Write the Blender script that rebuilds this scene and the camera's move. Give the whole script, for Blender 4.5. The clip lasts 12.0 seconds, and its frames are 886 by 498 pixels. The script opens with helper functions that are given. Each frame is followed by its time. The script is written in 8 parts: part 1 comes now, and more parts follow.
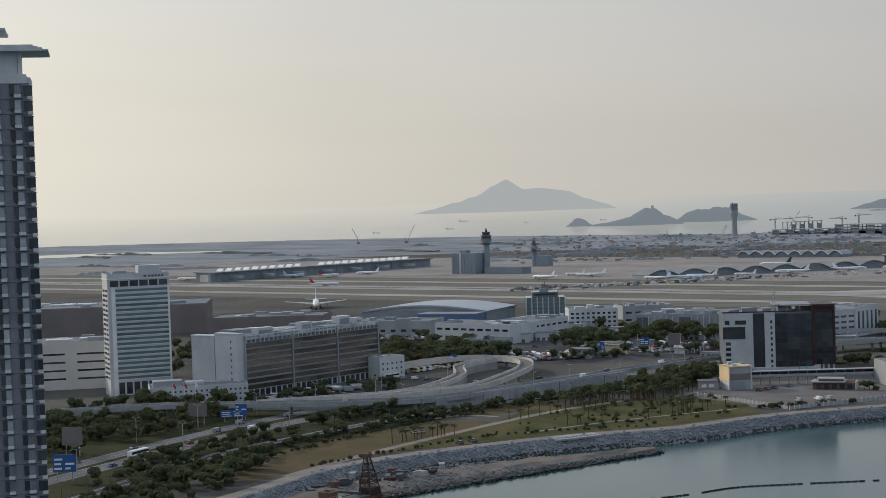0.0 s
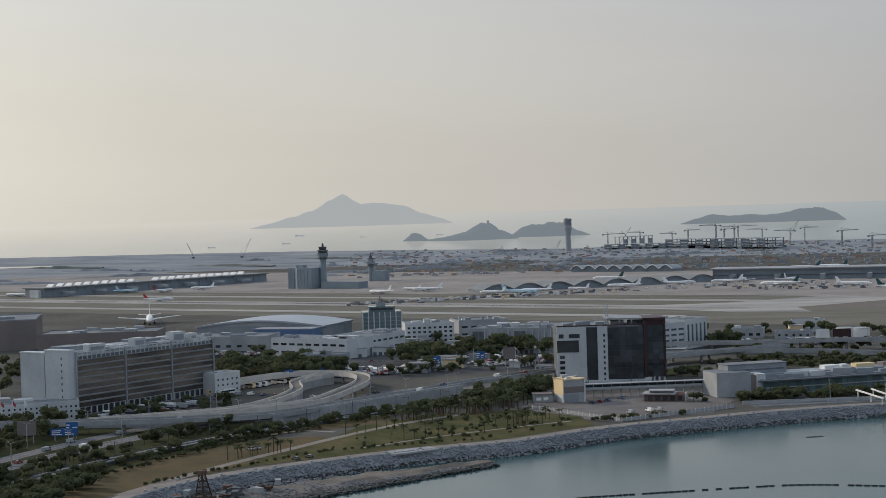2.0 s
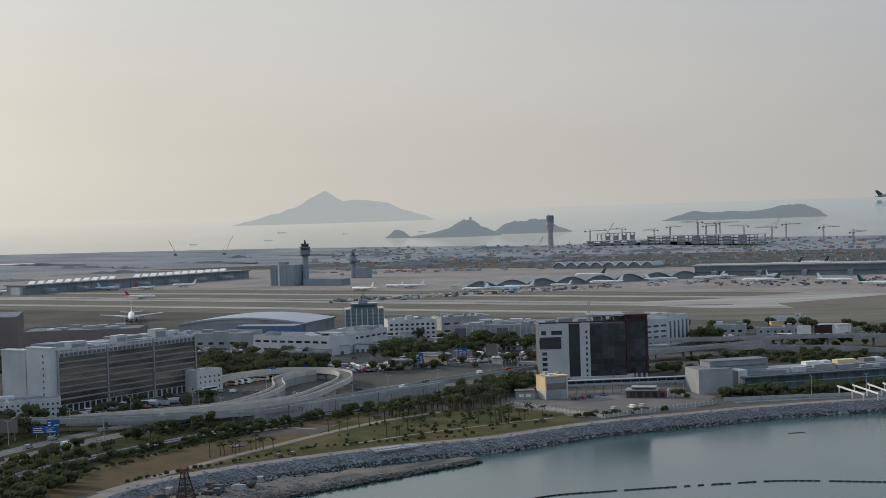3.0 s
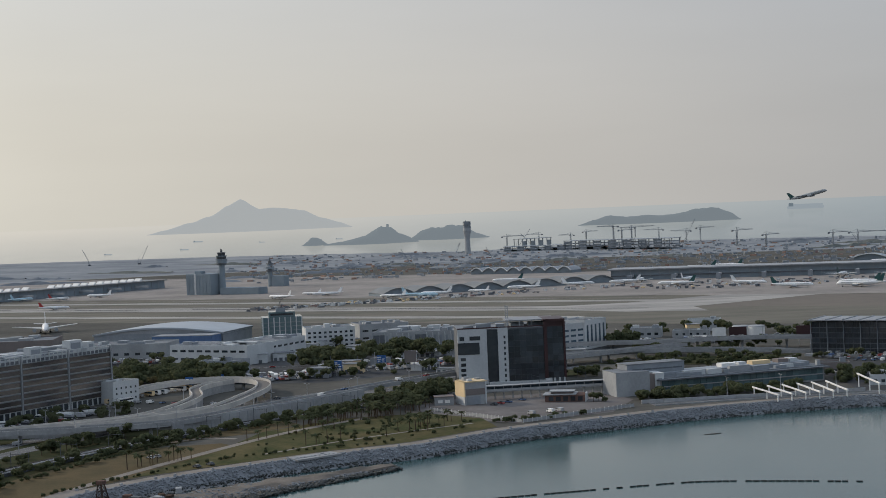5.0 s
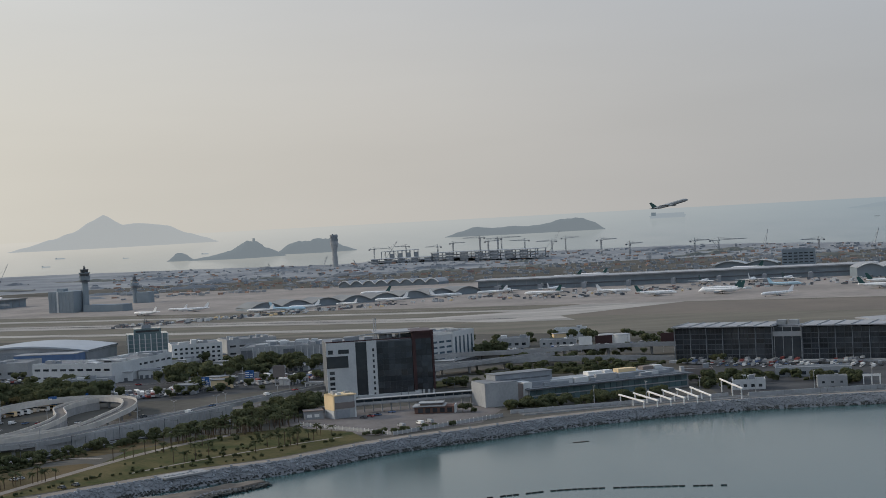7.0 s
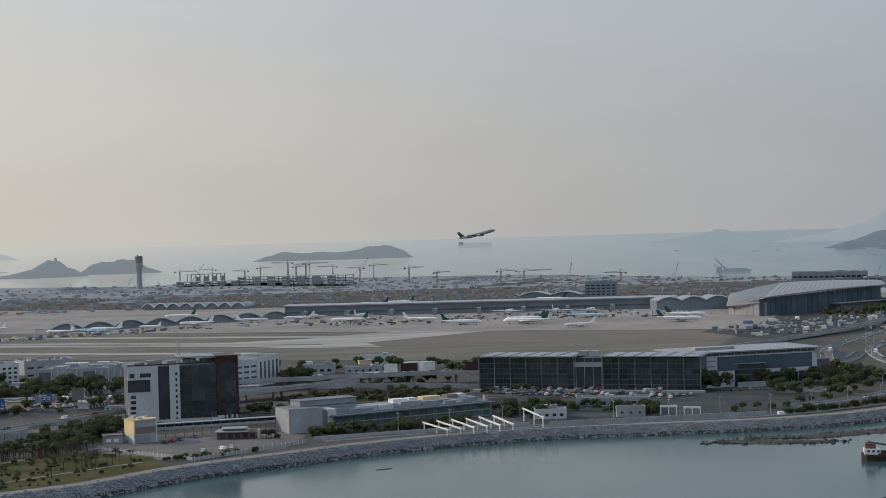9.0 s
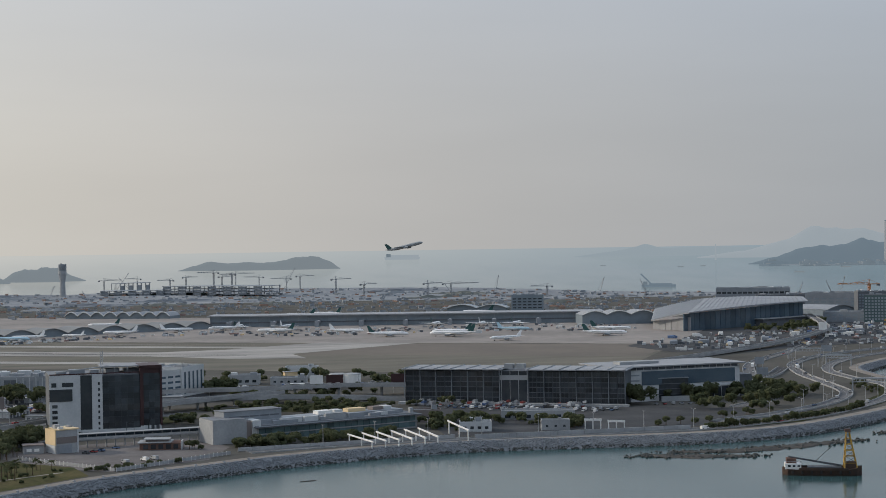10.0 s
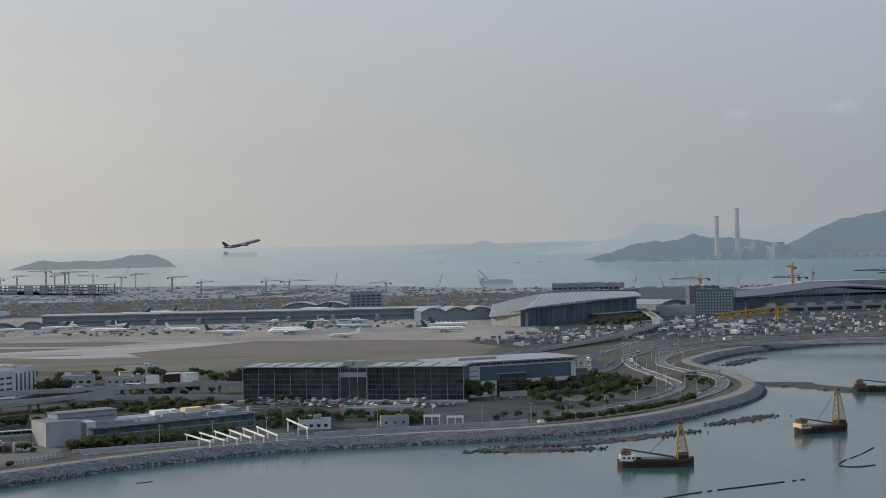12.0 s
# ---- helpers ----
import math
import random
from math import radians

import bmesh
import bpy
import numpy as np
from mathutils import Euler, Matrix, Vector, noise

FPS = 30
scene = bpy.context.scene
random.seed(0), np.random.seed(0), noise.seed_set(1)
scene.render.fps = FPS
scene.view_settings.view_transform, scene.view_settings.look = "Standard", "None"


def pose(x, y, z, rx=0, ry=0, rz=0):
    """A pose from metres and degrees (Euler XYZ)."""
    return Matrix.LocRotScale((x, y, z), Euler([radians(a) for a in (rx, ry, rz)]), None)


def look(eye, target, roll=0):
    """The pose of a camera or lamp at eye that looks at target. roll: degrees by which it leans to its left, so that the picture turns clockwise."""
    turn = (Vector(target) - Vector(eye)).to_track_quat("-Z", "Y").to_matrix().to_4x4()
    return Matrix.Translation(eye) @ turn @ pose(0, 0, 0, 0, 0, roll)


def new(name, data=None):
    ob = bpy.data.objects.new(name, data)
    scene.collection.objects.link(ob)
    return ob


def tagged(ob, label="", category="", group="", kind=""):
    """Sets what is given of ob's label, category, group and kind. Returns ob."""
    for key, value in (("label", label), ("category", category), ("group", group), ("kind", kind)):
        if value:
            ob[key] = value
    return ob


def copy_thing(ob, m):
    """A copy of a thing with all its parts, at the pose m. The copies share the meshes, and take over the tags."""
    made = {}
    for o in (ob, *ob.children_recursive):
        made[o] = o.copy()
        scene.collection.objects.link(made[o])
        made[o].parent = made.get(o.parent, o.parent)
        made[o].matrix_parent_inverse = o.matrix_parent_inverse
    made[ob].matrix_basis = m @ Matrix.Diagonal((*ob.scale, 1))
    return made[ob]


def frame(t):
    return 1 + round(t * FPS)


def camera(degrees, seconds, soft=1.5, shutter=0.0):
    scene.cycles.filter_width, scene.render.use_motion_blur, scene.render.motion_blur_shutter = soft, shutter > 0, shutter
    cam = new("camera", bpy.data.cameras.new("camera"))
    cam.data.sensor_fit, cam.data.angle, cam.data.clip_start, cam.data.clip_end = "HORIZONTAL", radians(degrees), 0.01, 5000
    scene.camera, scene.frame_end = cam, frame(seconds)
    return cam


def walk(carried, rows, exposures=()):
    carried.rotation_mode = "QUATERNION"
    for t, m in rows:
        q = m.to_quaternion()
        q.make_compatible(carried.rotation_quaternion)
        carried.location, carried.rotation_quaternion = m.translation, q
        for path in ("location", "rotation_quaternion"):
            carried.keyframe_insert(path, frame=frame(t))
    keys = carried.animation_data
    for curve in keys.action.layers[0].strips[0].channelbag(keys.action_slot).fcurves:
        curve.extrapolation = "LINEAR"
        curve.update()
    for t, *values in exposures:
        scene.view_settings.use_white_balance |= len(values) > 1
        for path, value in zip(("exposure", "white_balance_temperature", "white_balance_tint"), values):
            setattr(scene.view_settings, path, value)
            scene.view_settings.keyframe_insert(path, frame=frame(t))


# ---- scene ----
# ---- camera: turns on a high balcony, 105 m over the airport's ground ----
cam = camera(31.62, 12.0, soft=0.8)
EYE = (0.0, 0.0, 105.0)
# seconds, yaw, pitch, roll
PATH = [
    (0, 10.434, -1.640, 1.865), (0.5, 8.601, -1.070, 1.750), (1, 6.867, -0.545, 1.696),
    (1.5, 5.505, -0.712, 1.735), (2, 4.455, -1.289, 1.731), (2.5, 4.187, -1.521, 1.808),
    (3, 3.811, -1.423, 1.758), (3.5, 2.674, -1.398, 1.770), (5.5, 0.000, -1.127, 2.613),
    (6, -1.198, -0.770, 2.819), (6.5, -2.532, -0.728, 2.923), (7, -4.105, -1.054, 3.054),
    (7.5, -6.466, -1.061, 3.221), (9.5, -12.329, -0.144, 1.039), (10, -13.768, 0.026, 0.853),
    (10.5, -15.143, 0.419, 0.747), (11, -15.950, 0.583, 0.830), (11.5, -17.776, 0.504, 0.915),
    (12, -19.677, -0.181, 1.096),
]
walk(cam, [(t, pose(*EYE, 90 + p, r, y)) for t, y, p, r in PATH], [(0, 0.0), (5.5, 0.0), (7.5, 0.03), (9.5, 0.07), (12, 0.11)])

# ---- light: low hazy sun from the west ----
SUN_AZ, SUN_EL = 62.0, 24.0          # degrees left of +y, and above the horizon
scene.view_settings.exposure = 0.0
sun_dir = Vector((-math.sin(radians(SUN_AZ)) * math.cos(radians(SUN_EL)), math.cos(radians(SUN_AZ)) * math.cos(radians(SUN_EL)), math.sin(radians(SUN_EL))))
sun = new("sun", bpy.data.lights.new("sun", "SUN"))
sun.data.energy, sun.data.angle, sun.data.color = 2.2, radians(3), (1.0, 0.89, 0.75)
sun.matrix_world = look((0, 0, 500), Vector((0, 0, 500)) - sun_dir)
tagged(sun, kind="structure")

world = bpy.data.worlds.new("hazy_sky")
scene.world = world
world.use_nodes = True
wn, wl = world.node_tree.nodes, world.node_tree.links
wn.clear()
w_out, w_bg = wn.new("ShaderNodeOutputWorld"), wn.new("ShaderNodeBackground")
w_sky = wn.new("ShaderNodeTexSky")
w_sky.sky_type, w_sky.sun_disc = "NISHITA", False
w_sky.sun_elevation, w_sky.sun_rotation = radians(SUN_EL), radians(-SUN_AZ)
w_sky.dust_density, w_sky.air_density, w_sky.ozone_density = 6.0, 1.0, 1.0
w_geo = wn.new("ShaderNodeTexCoord")
# haze: brighter and warmer towards the sun's bearing
w_dot = wn.new("ShaderNodeVectorMath")
w_dot.operation = "DOT_PRODUCT"
w_dot.inputs[1].default_value = (-math.sin(radians(SUN_AZ)), math.cos(radians(SUN_AZ)), 0.0)
wl.new(w_geo.outputs["Generated"], w_dot.inputs[0])
w_ramp = wn.new("ShaderNodeValToRGB")
w_map = wn.new("ShaderNodeMapRange")
w_map.inputs["From Min"].default_value, w_map.inputs["From Max"].default_value = -0.3, 1.0
wl.new(w_dot.outputs["Value"], w_map.inputs["Value"])
wl.new(w_map.outputs["Result"], w_ramp.inputs["Fac"])
els = w_ramp.color_ramp.elements
els[0].position, els[0].color = 0.0, (0.25, 0.29, 0.335, 1)
els[1].position, els[1].color = 1.0, (0.92, 0.87, 0.70, 1)
for p, c in ((0.30, (0.372, 0.38, 0.388)), (0.45, (0.445, 0.437, 0.424)), (0.57, (0.515, 0.495, 0.46)), (0.75, (0.615, 0.59, 0.525)), (0.88, (0.765, 0.735, 0.64))):
    e = els.new(p)
    e.color = (*c, 1)
# higher up the haze thins to a pale blue grey
w_sep = wn.new("ShaderNodeSeparateXYZ")
wl.new(w_geo.outputs["Generated"], w_sep.inputs[0])
w_up = wn.new("ShaderNodeMapRange")
w_up.interpolation_type = "SMOOTHSTEP"
w_up.inputs["From Min"].default_value, w_up.inputs["From Max"].default_value = 0.0, 0.45
wl.new(w_sep.outputs["Z"], w_up.inputs["Value"])
w_mix = wn.new("ShaderNodeMix")
w_mix.data_type = "RGBA"
w_mix.inputs["B"].default_value = (0.46, 0.55, 0.69, 1)
wl.new(w_up.outputs["Result"], w_mix.inputs["Factor"])
wl.new(w_ramp.outputs["Color"], w_mix.inputs["A"])
# faint cloud streaks
w_cl = wn.new("ShaderNodeTexNoise")
w_cl.inputs["Scale"].default_value, w_cl.inputs["Detail"].default_value = 3.0, 5.0
w_st = wn.new("ShaderNodeMapping")
w_st.inputs["Scale"].default_value = (1.0, 1.0, 6.0)
wl.new(w_geo.outputs["Generated"], w_st.inputs["Vector"])
wl.new(w_st.outputs["Vector"], w_cl.inputs["Vector"])
w_cm = wn.new("ShaderNodeMapRange")
w_cm.inputs["From Min"].default_value, w_cm.inputs["From Max"].default_value = 0.3, 0.7
w_cm.inputs["To Min"].default_value, w_cm.inputs["To Max"].default_value = 0.97, 1.03
wl.new(w_cl.outputs["Fac"], w_cm.inputs["Value"])
w_mul = wn.new("ShaderNodeVectorMath")
w_mul.operation = "SCALE"
wl.new(w_mix.outputs["Result"], w_mul.inputs[0])
wl.new(w_cm.outputs["Result"], w_mul.inputs["Scale"])
# two small faint clouds low in the north-east
w_last = w_mul.outputs["Vector"]
for c_az, c_el, c_w in ((30.4, 4.45, 0.018), (34.0, 4.6, 0.022)):
    c_at = wn.new("ShaderNodeVectorMath")
    c_at.operation = "SUBTRACT"
    c_at.inputs[1].default_value = (math.sin(radians(c_az)) * math.cos(radians(c_el)), math.cos(radians(c_az)) * math.cos(radians(c_el)), math.sin(radians(c_el)))
    wl.new(w_geo.outputs["Generated"], c_at.inputs[0])
    c_flat = wn.new("ShaderNodeVectorMath")
    c_flat.operation = "MULTIPLY"
    c_flat.inputs[1].default_value = (1.0, 1.0, 2.6)
    wl.new(c_at.outputs["Vector"], c_flat.inputs[0])
    c_len = wn.new("ShaderNodeVectorMath")
    c_len.operation = "LENGTH"
    wl.new(c_flat.outputs["Vector"], c_len.inputs[0])
    c_noise = wn.new("ShaderNodeTexNoise")
    c_noise.inputs["Scale"].default_value, c_noise.inputs["Detail"].default_value = 110.0, 4.0
    wl.new(w_geo.outputs["Generated"], c_noise.inputs["Vector"])
    c_edge = wn.new("ShaderNodeMath")
    c_edge.operation = "MULTIPLY_ADD"
    c_edge.inputs[1].default_value = c_w * 1.4
    wl.new(c_noise.outputs["Fac"], c_edge.inputs[0])
    wl.new(c_len.outputs["Value"], c_edge.inputs[2])
    c_fade = wn.new("ShaderNodeMapRange")
    c_fade.interpolation_type = "SMOOTHSTEP"
    c_fade.inputs["From Min"].default_value, c_fade.inputs["From Max"].default_value = c_w * 0.5, c_w * 1.5
    c_fade.inputs["To Min"].default_value, c_fade.inputs["To Max"].default_value = 1.12, 1.0
    wl.new(c_edge.outputs["Value"], c_fade.inputs["Value"])
    c_mul = wn.new("ShaderNodeVectorMath")
    c_mul.operation = "SCALE"
    wl.new(w_last, c_mul.inputs[0])
    wl.new(c_fade.outputs["Result"], c_mul.inputs["Scale"])
    w_last = c_mul.outputs["Vector"]
w_sk = wn.new("ShaderNodeVectorMath")
w_sk.operation = "SCALE"
w_sk.inputs["Scale"].default_value = 0.012
wl.new(w_sky.outputs["Color"], w_sk.inputs[0])
w_add = wn.new("ShaderNodeVectorMath")
w_add.operation = "ADD"
wl.new(w_last, w_add.inputs[0])
wl.new(w_sk.outputs["Vector"], w_add.inputs[1])
wl.new(w_add.outputs["Vector"], w_bg.inputs["Color"])
w_bg.inputs["Strength"].default_value = 1.0
wl.new(w_bg.outputs["Background"], w_out.inputs["Surface"])


# ---- materials ----
def mat(name, c1, c2=None, rough=0.8, metal=0.0, scale=0.15, fine=2.0, bump=0.0, spec=None, glow=None, each=0.0, stretch=None, leafy=0.0):
    """Two colours mixed by a coarse and a fine noise; each: how much single objects differ in brightness; leafy: share of light let through."""
    m = bpy.data.materials.new(name)
    m.use_nodes = True
    n, l = m.node_tree.nodes, m.node_tree.links
    b = n["Principled BSDF"]
    b.inputs["Roughness"].default_value, b.inputs["Metallic"].default_value = rough, metal
    b.inputs["Specular IOR Level"].default_value = (0.04 if rough > 0.75 else 0.3) if spec is None else spec
    c2 = c2 or tuple(v * 0.75 for v in c1)
    geo = n.new("ShaderNodeNewGeometry")
    vec = geo.outputs["Position"]
    if stretch:
        mp = n.new("ShaderNodeMapping")
        mp.inputs["Rotation"].default_value = (0, 0, radians(stretch[3]))
        mp.inputs["Scale"].default_value = stretch[:3]
        l.new(vec, mp.inputs["Vector"])
        vec = mp.outputs["Vector"]
    a, f = n.new("ShaderNodeTexNoise"), n.new("ShaderNodeTexNoise")
    a.inputs["Scale"].default_value, a.inputs["Detail"].default_value = scale, 4.0
    f.inputs["Scale"].default_value, f.inputs["Detail"].default_value = fine, 3.0
    l.new(vec, a.inputs["Vector"])
    l.new(vec, f.inputs["Vector"])
    add = n.new("ShaderNodeMath")
    add.operation = "MULTIPLY_ADD"
    add.inputs[1].default_value = 0.45
    l.new(f.outputs["Fac"], add.inputs[0])
    l.new(a.outputs["Fac"], add.inputs[2])
    mr = n.new("ShaderNodeMapRange")
    mr.inputs["From Min"].default_value, mr.inputs["From Max"].default_value = 0.52, 0.93
    l.new(add.outputs["Value"], mr.inputs["Value"])
    mx = n.new("ShaderNodeMix")
    mx.data_type = "RGBA"
    mx.inputs["A"].default_value, mx.inputs["B"].default_value = (*c1, 1), (*c2, 1)
    l.new(mr.outputs["Result"], mx.inputs["Factor"])
    col = mx.outputs["Result"]
    if each:
        oi, er, sc = n.new("ShaderNodeObjectInfo"), n.new("ShaderNodeMapRange"), n.new("ShaderNodeVectorMath")
        er.inputs["To Min"].default_value, er.inputs["To Max"].default_value = 1 - each, 1 + each
        sc.operation = "SCALE"
        l.new(oi.outputs["Random"], er.inputs["Value"])
        l.new(col, sc.inputs[0])
        l.new(er.outputs["Result"], sc.inputs["Scale"])
        col = sc.outputs["Vector"]
    l.new(col, b.inputs["Base Color"])
    if leafy:
        tr, mixed = n.new("ShaderNodeBsdfTranslucent"), n.new("ShaderNodeMixShader")
        l.new(col, tr.inputs["Color"])
        mixed.inputs[0].default_value = leafy
        l.new(b.outputs["BSDF"], mixed.inputs[1])
        l.new(tr.outputs["BSDF"], mixed.inputs[2])
        l.new(mixed.outputs["Shader"], n["Material Output"].inputs["Surface"])
    if bump:
        bp = n.new("ShaderNodeBump")
        bp.inputs["Strength"].default_value, bp.inputs["Distance"].default_value = 0.6, bump
        l.new(f.outputs["Fac"], bp.inputs["Height"])
        l.new(bp.outputs["Normal"], b.inputs["Normal"])
    if glow:
        b.inputs["Emission Color"].default_value, b.inputs["Emission Strength"].default_value = (*glow[0], 1), glow[1]
    return m


M = {}
M["white"] = mat("white_render", (0.56, 0.57, 0.565), (0.43, 0.445, 0.45), 0.7, scale=0.06, fine=0.8)
M["paint"] = mat("white_paint", (0.78, 0.77, 0.74), (0.66, 0.65, 0.62), 0.5, scale=0.2)
M["grey"] = mat("grey_panel", (0.27, 0.29, 0.31), (0.20, 0.22, 0.24), 0.6, scale=0.08, fine=0.6)
M["dgrey"] = mat("dark_grey_panel", (0.13, 0.14, 0.155), (0.09, 0.10, 0.11), 0.6, scale=0.1)
M["lgrey"] = mat("light_grey_concrete", (0.36, 0.37, 0.375), (0.27, 0.28, 0.285), 0.85, scale=0.08, fine=0.9)
M["roof"] = mat("roof_felt", (0.23, 0.24, 0.25), (0.16, 0.17, 0.18), 0.9, scale=0.07, fine=0.5)
M["glass"] = mat("dark_glazing", (0.024, 0.031, 0.038), (0.05, 0.056, 0.06), 0.10, scale=0.07, fine=0.35, spec=0.5, each=0.5)
M["blueglass"] = mat("blue_glazing", (0.055, 0.085, 0.115), (0.085, 0.12, 0.15), 0.18, scale=0.05, spec=0.5, each=0.2)
M["greenglass"] = mat("green_glazing", (0.085, 0.135, 0.145), (0.12, 0.175, 0.185), 0.15, scale=0.1, spec=0.5, each=0.25)
M["brown"] = mat("brown_cladding", (0.235, 0.20, 0.185), (0.175, 0.155, 0.145), 0.8, scale=0.05)
M["red"] = mat("red_cladding", (0.060, 0.027, 0.027), (0.04, 0.02, 0.02), 0.5, scale=0.1)
M["beige"] = mat("beige_render", (0.72, 0.56, 0.34), (0.62, 0.48, 0.30), 0.8, scale=0.15)
M["brick"] = mat("red_brick", (0.16, 0.098, 0.08), (0.12, 0.075, 0.062), 0.85, scale=0.3)
M["asphalt"] = mat("asphalt", (0.052, 0.054, 0.057), (0.09, 0.09, 0.09), 0.9, scale=0.04, fine=0.5)
M["road"] = mat("worn_road_concrete", (0.165, 0.162, 0.16), (0.105, 0.105, 0.106), 0.85, scale=0.05, fine=0.8)
M["conc"] = mat("road_parapet_concrete", (0.35, 0.352, 0.35), (0.24, 0.243, 0.243), 0.85, scale=0.1, fine=0.6)
M["steel"] = mat("galvanised_steel", (0.42, 0.43, 0.44), (0.33, 0.34, 0.35), 0.5, 0.4, scale=0.5)
M["dsteel"] = mat("dark_steel", (0.10, 0.11, 0.12), (0.07, 0.075, 0.08), 0.6, 0.2, scale=0.5)
M["sign"] = mat("blue_sign_face", (0.03, 0.11, 0.30), (0.025, 0.09, 0.24), 0.5, scale=0.5)
M["yellow"] = mat("worn_yellow_paint", (0.50, 0.31, 0.05), (0.20, 0.12, 0.04), 0.6, scale=0.5, fine=1.6)
M["orange"] = mat("orange_paint", (0.50, 0.20, 0.05), (0.36, 0.13, 0.04), 0.6, scale=0.5)
M["teal"] = mat("blue_metal_sheet", (0.10, 0.17, 0.30), (0.08, 0.13, 0.24), 0.5, scale=0.2)
# airfield colours kept pale to stand in for the haze over them
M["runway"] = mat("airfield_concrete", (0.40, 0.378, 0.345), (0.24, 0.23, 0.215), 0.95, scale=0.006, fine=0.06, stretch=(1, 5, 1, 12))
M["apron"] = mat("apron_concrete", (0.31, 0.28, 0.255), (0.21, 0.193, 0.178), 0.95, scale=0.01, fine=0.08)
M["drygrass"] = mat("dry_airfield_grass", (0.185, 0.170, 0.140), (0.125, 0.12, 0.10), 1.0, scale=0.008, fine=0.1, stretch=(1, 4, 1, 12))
M["land"] = mat("bare_land", (0.12, 0.113, 0.10), (0.07, 0.068, 0.06), 1.0, scale=0.012, fine=0.15)
# the far land's pale bluish colour holds the haze over it
M["farland"] = mat("hazed_reclaimed_land", (0.28, 0.29, 0.295), (0.17, 0.183, 0.20), 1.0, scale=0.006, fine=0.05, stretch=(1, 2.5, 1, 0))
M["grass"] = mat("park_grass", (0.040, 0.052, 0.020), (0.115, 0.095, 0.048), 1.0, scale=0.05, fine=0.45)
M["lawn"] = mat("dry_lawn", (0.122, 0.092, 0.052), (0.078, 0.066, 0.038), 1.0, scale=0.06, fine=0.7)
M["verge"] = mat("green_verge", (0.030, 0.038, 0.018), (0.055, 0.052, 0.026), 1.0, scale=0.1, fine=0.8)
M["path"] = mat("pale_path", (0.27, 0.24, 0.21), (0.19, 0.17, 0.15), 0.95, scale=0.1)
M["sand"] = mat("wet_sand", (0.20, 0.175, 0.15), (0.12, 0.105, 0.09), 0.9, scale=0.08, fine=0.7, bump=0.3)
M["mud"] = mat("dark_mud_bank", (0.10, 0.09, 0.08), (0.065, 0.06, 0.055), 0.8, scale=0.1, fine=0.8, bump=0.3)
M["rock"] = mat("seawall_rock", (0.33, 0.35, 0.37), (0.21, 0.225, 0.24), 0.95, scale=0.15, fine=1.2, each=0.25)
M["rockdark"] = mat("tide_stained_rock", (0.24, 0.25, 0.26), (0.15, 0.155, 0.16), 0.9, scale=0.2, fine=1.0)
M["tiderock"] = mat("wet_weedy_rock", (0.055, 0.058, 0.052), (0.035, 0.037, 0.034), 0.6, scale=0.3, fine=1.2)
M["ballast"] = mat("track_ballast", (0.085, 0.078, 0.07), (0.06, 0.055, 0.05), 1.0, scale=0.2, fine=1.5)
M["leaf"] = mat("tree_leaves", (0.074, 0.088, 0.048), (0.108, 0.114, 0.062), 0.9, scale=0.1, fine=0.7, each=0.25, leafy=0.4)
M["leafdry"] = mat("yellowing_leaves", (0.12, 0.11, 0.055), (0.15, 0.125, 0.065), 0.9, scale=0.15, fine=0.9, each=0.25, leafy=0.4)
M["bark"] = mat("bark", (0.12, 0.09, 0.065), (0.08, 0.06, 0.045), 0.95, scale=0.8)
M["plane"] = mat("aircraft_white", (0.80, 0.79, 0.77), (0.70, 0.70, 0.69), 0.35, scale=0.1)
M["planeblue"] = mat("aircraft_pale_blue", (0.42, 0.58, 0.66), (0.36, 0.52, 0.60), 0.35, scale=0.1)
M["planegrey"] = mat("aircraft_grey", (0.30, 0.32, 0.33), (0.24, 0.26, 0.27), 0.45, scale=0.2)
M["tailgreen"] = mat("dark_green_tail", (0.03, 0.09, 0.085), (0.025, 0.07, 0.07), 0.4, scale=0.2)
M["tailred"] = mat("red_tail", (0.42, 0.06, 0.05), (0.32, 0.05, 0.05), 0.4, scale=0.2)
M["rubber"] = mat("rubber", (0.025, 0.025, 0.025), (0.04, 0.04, 0.04), 0.9)
M["rust"] = mat("rusty_hull", (0.055, 0.042, 0.036), (0.085, 0.055, 0.042), 0.8, scale=0.3, fine=1.5)
M["termroof"] = mat("terminal_roof_sheet", (0.31, 0.315, 0.32), (0.23, 0.235, 0.245), 0.55, scale=0.03, fine=0.3)
M["termglass"] = mat("terminal_glazing", (0.16, 0.20, 0.23), (0.22, 0.26, 0.29), 0.35, scale=0.03, fine=0.2, spec=0.5)
M["flat"] = mat("apartment_render", (0.30, 0.295, 0.32), (0.24, 0.235, 0.255), 0.8, scale=0.3, fine=2.0)
M["flatlight"] = mat("apartment_pale_trim", (0.62, 0.62, 0.62), (0.52, 0.52, 0.52), 0.7, scale=0.4)
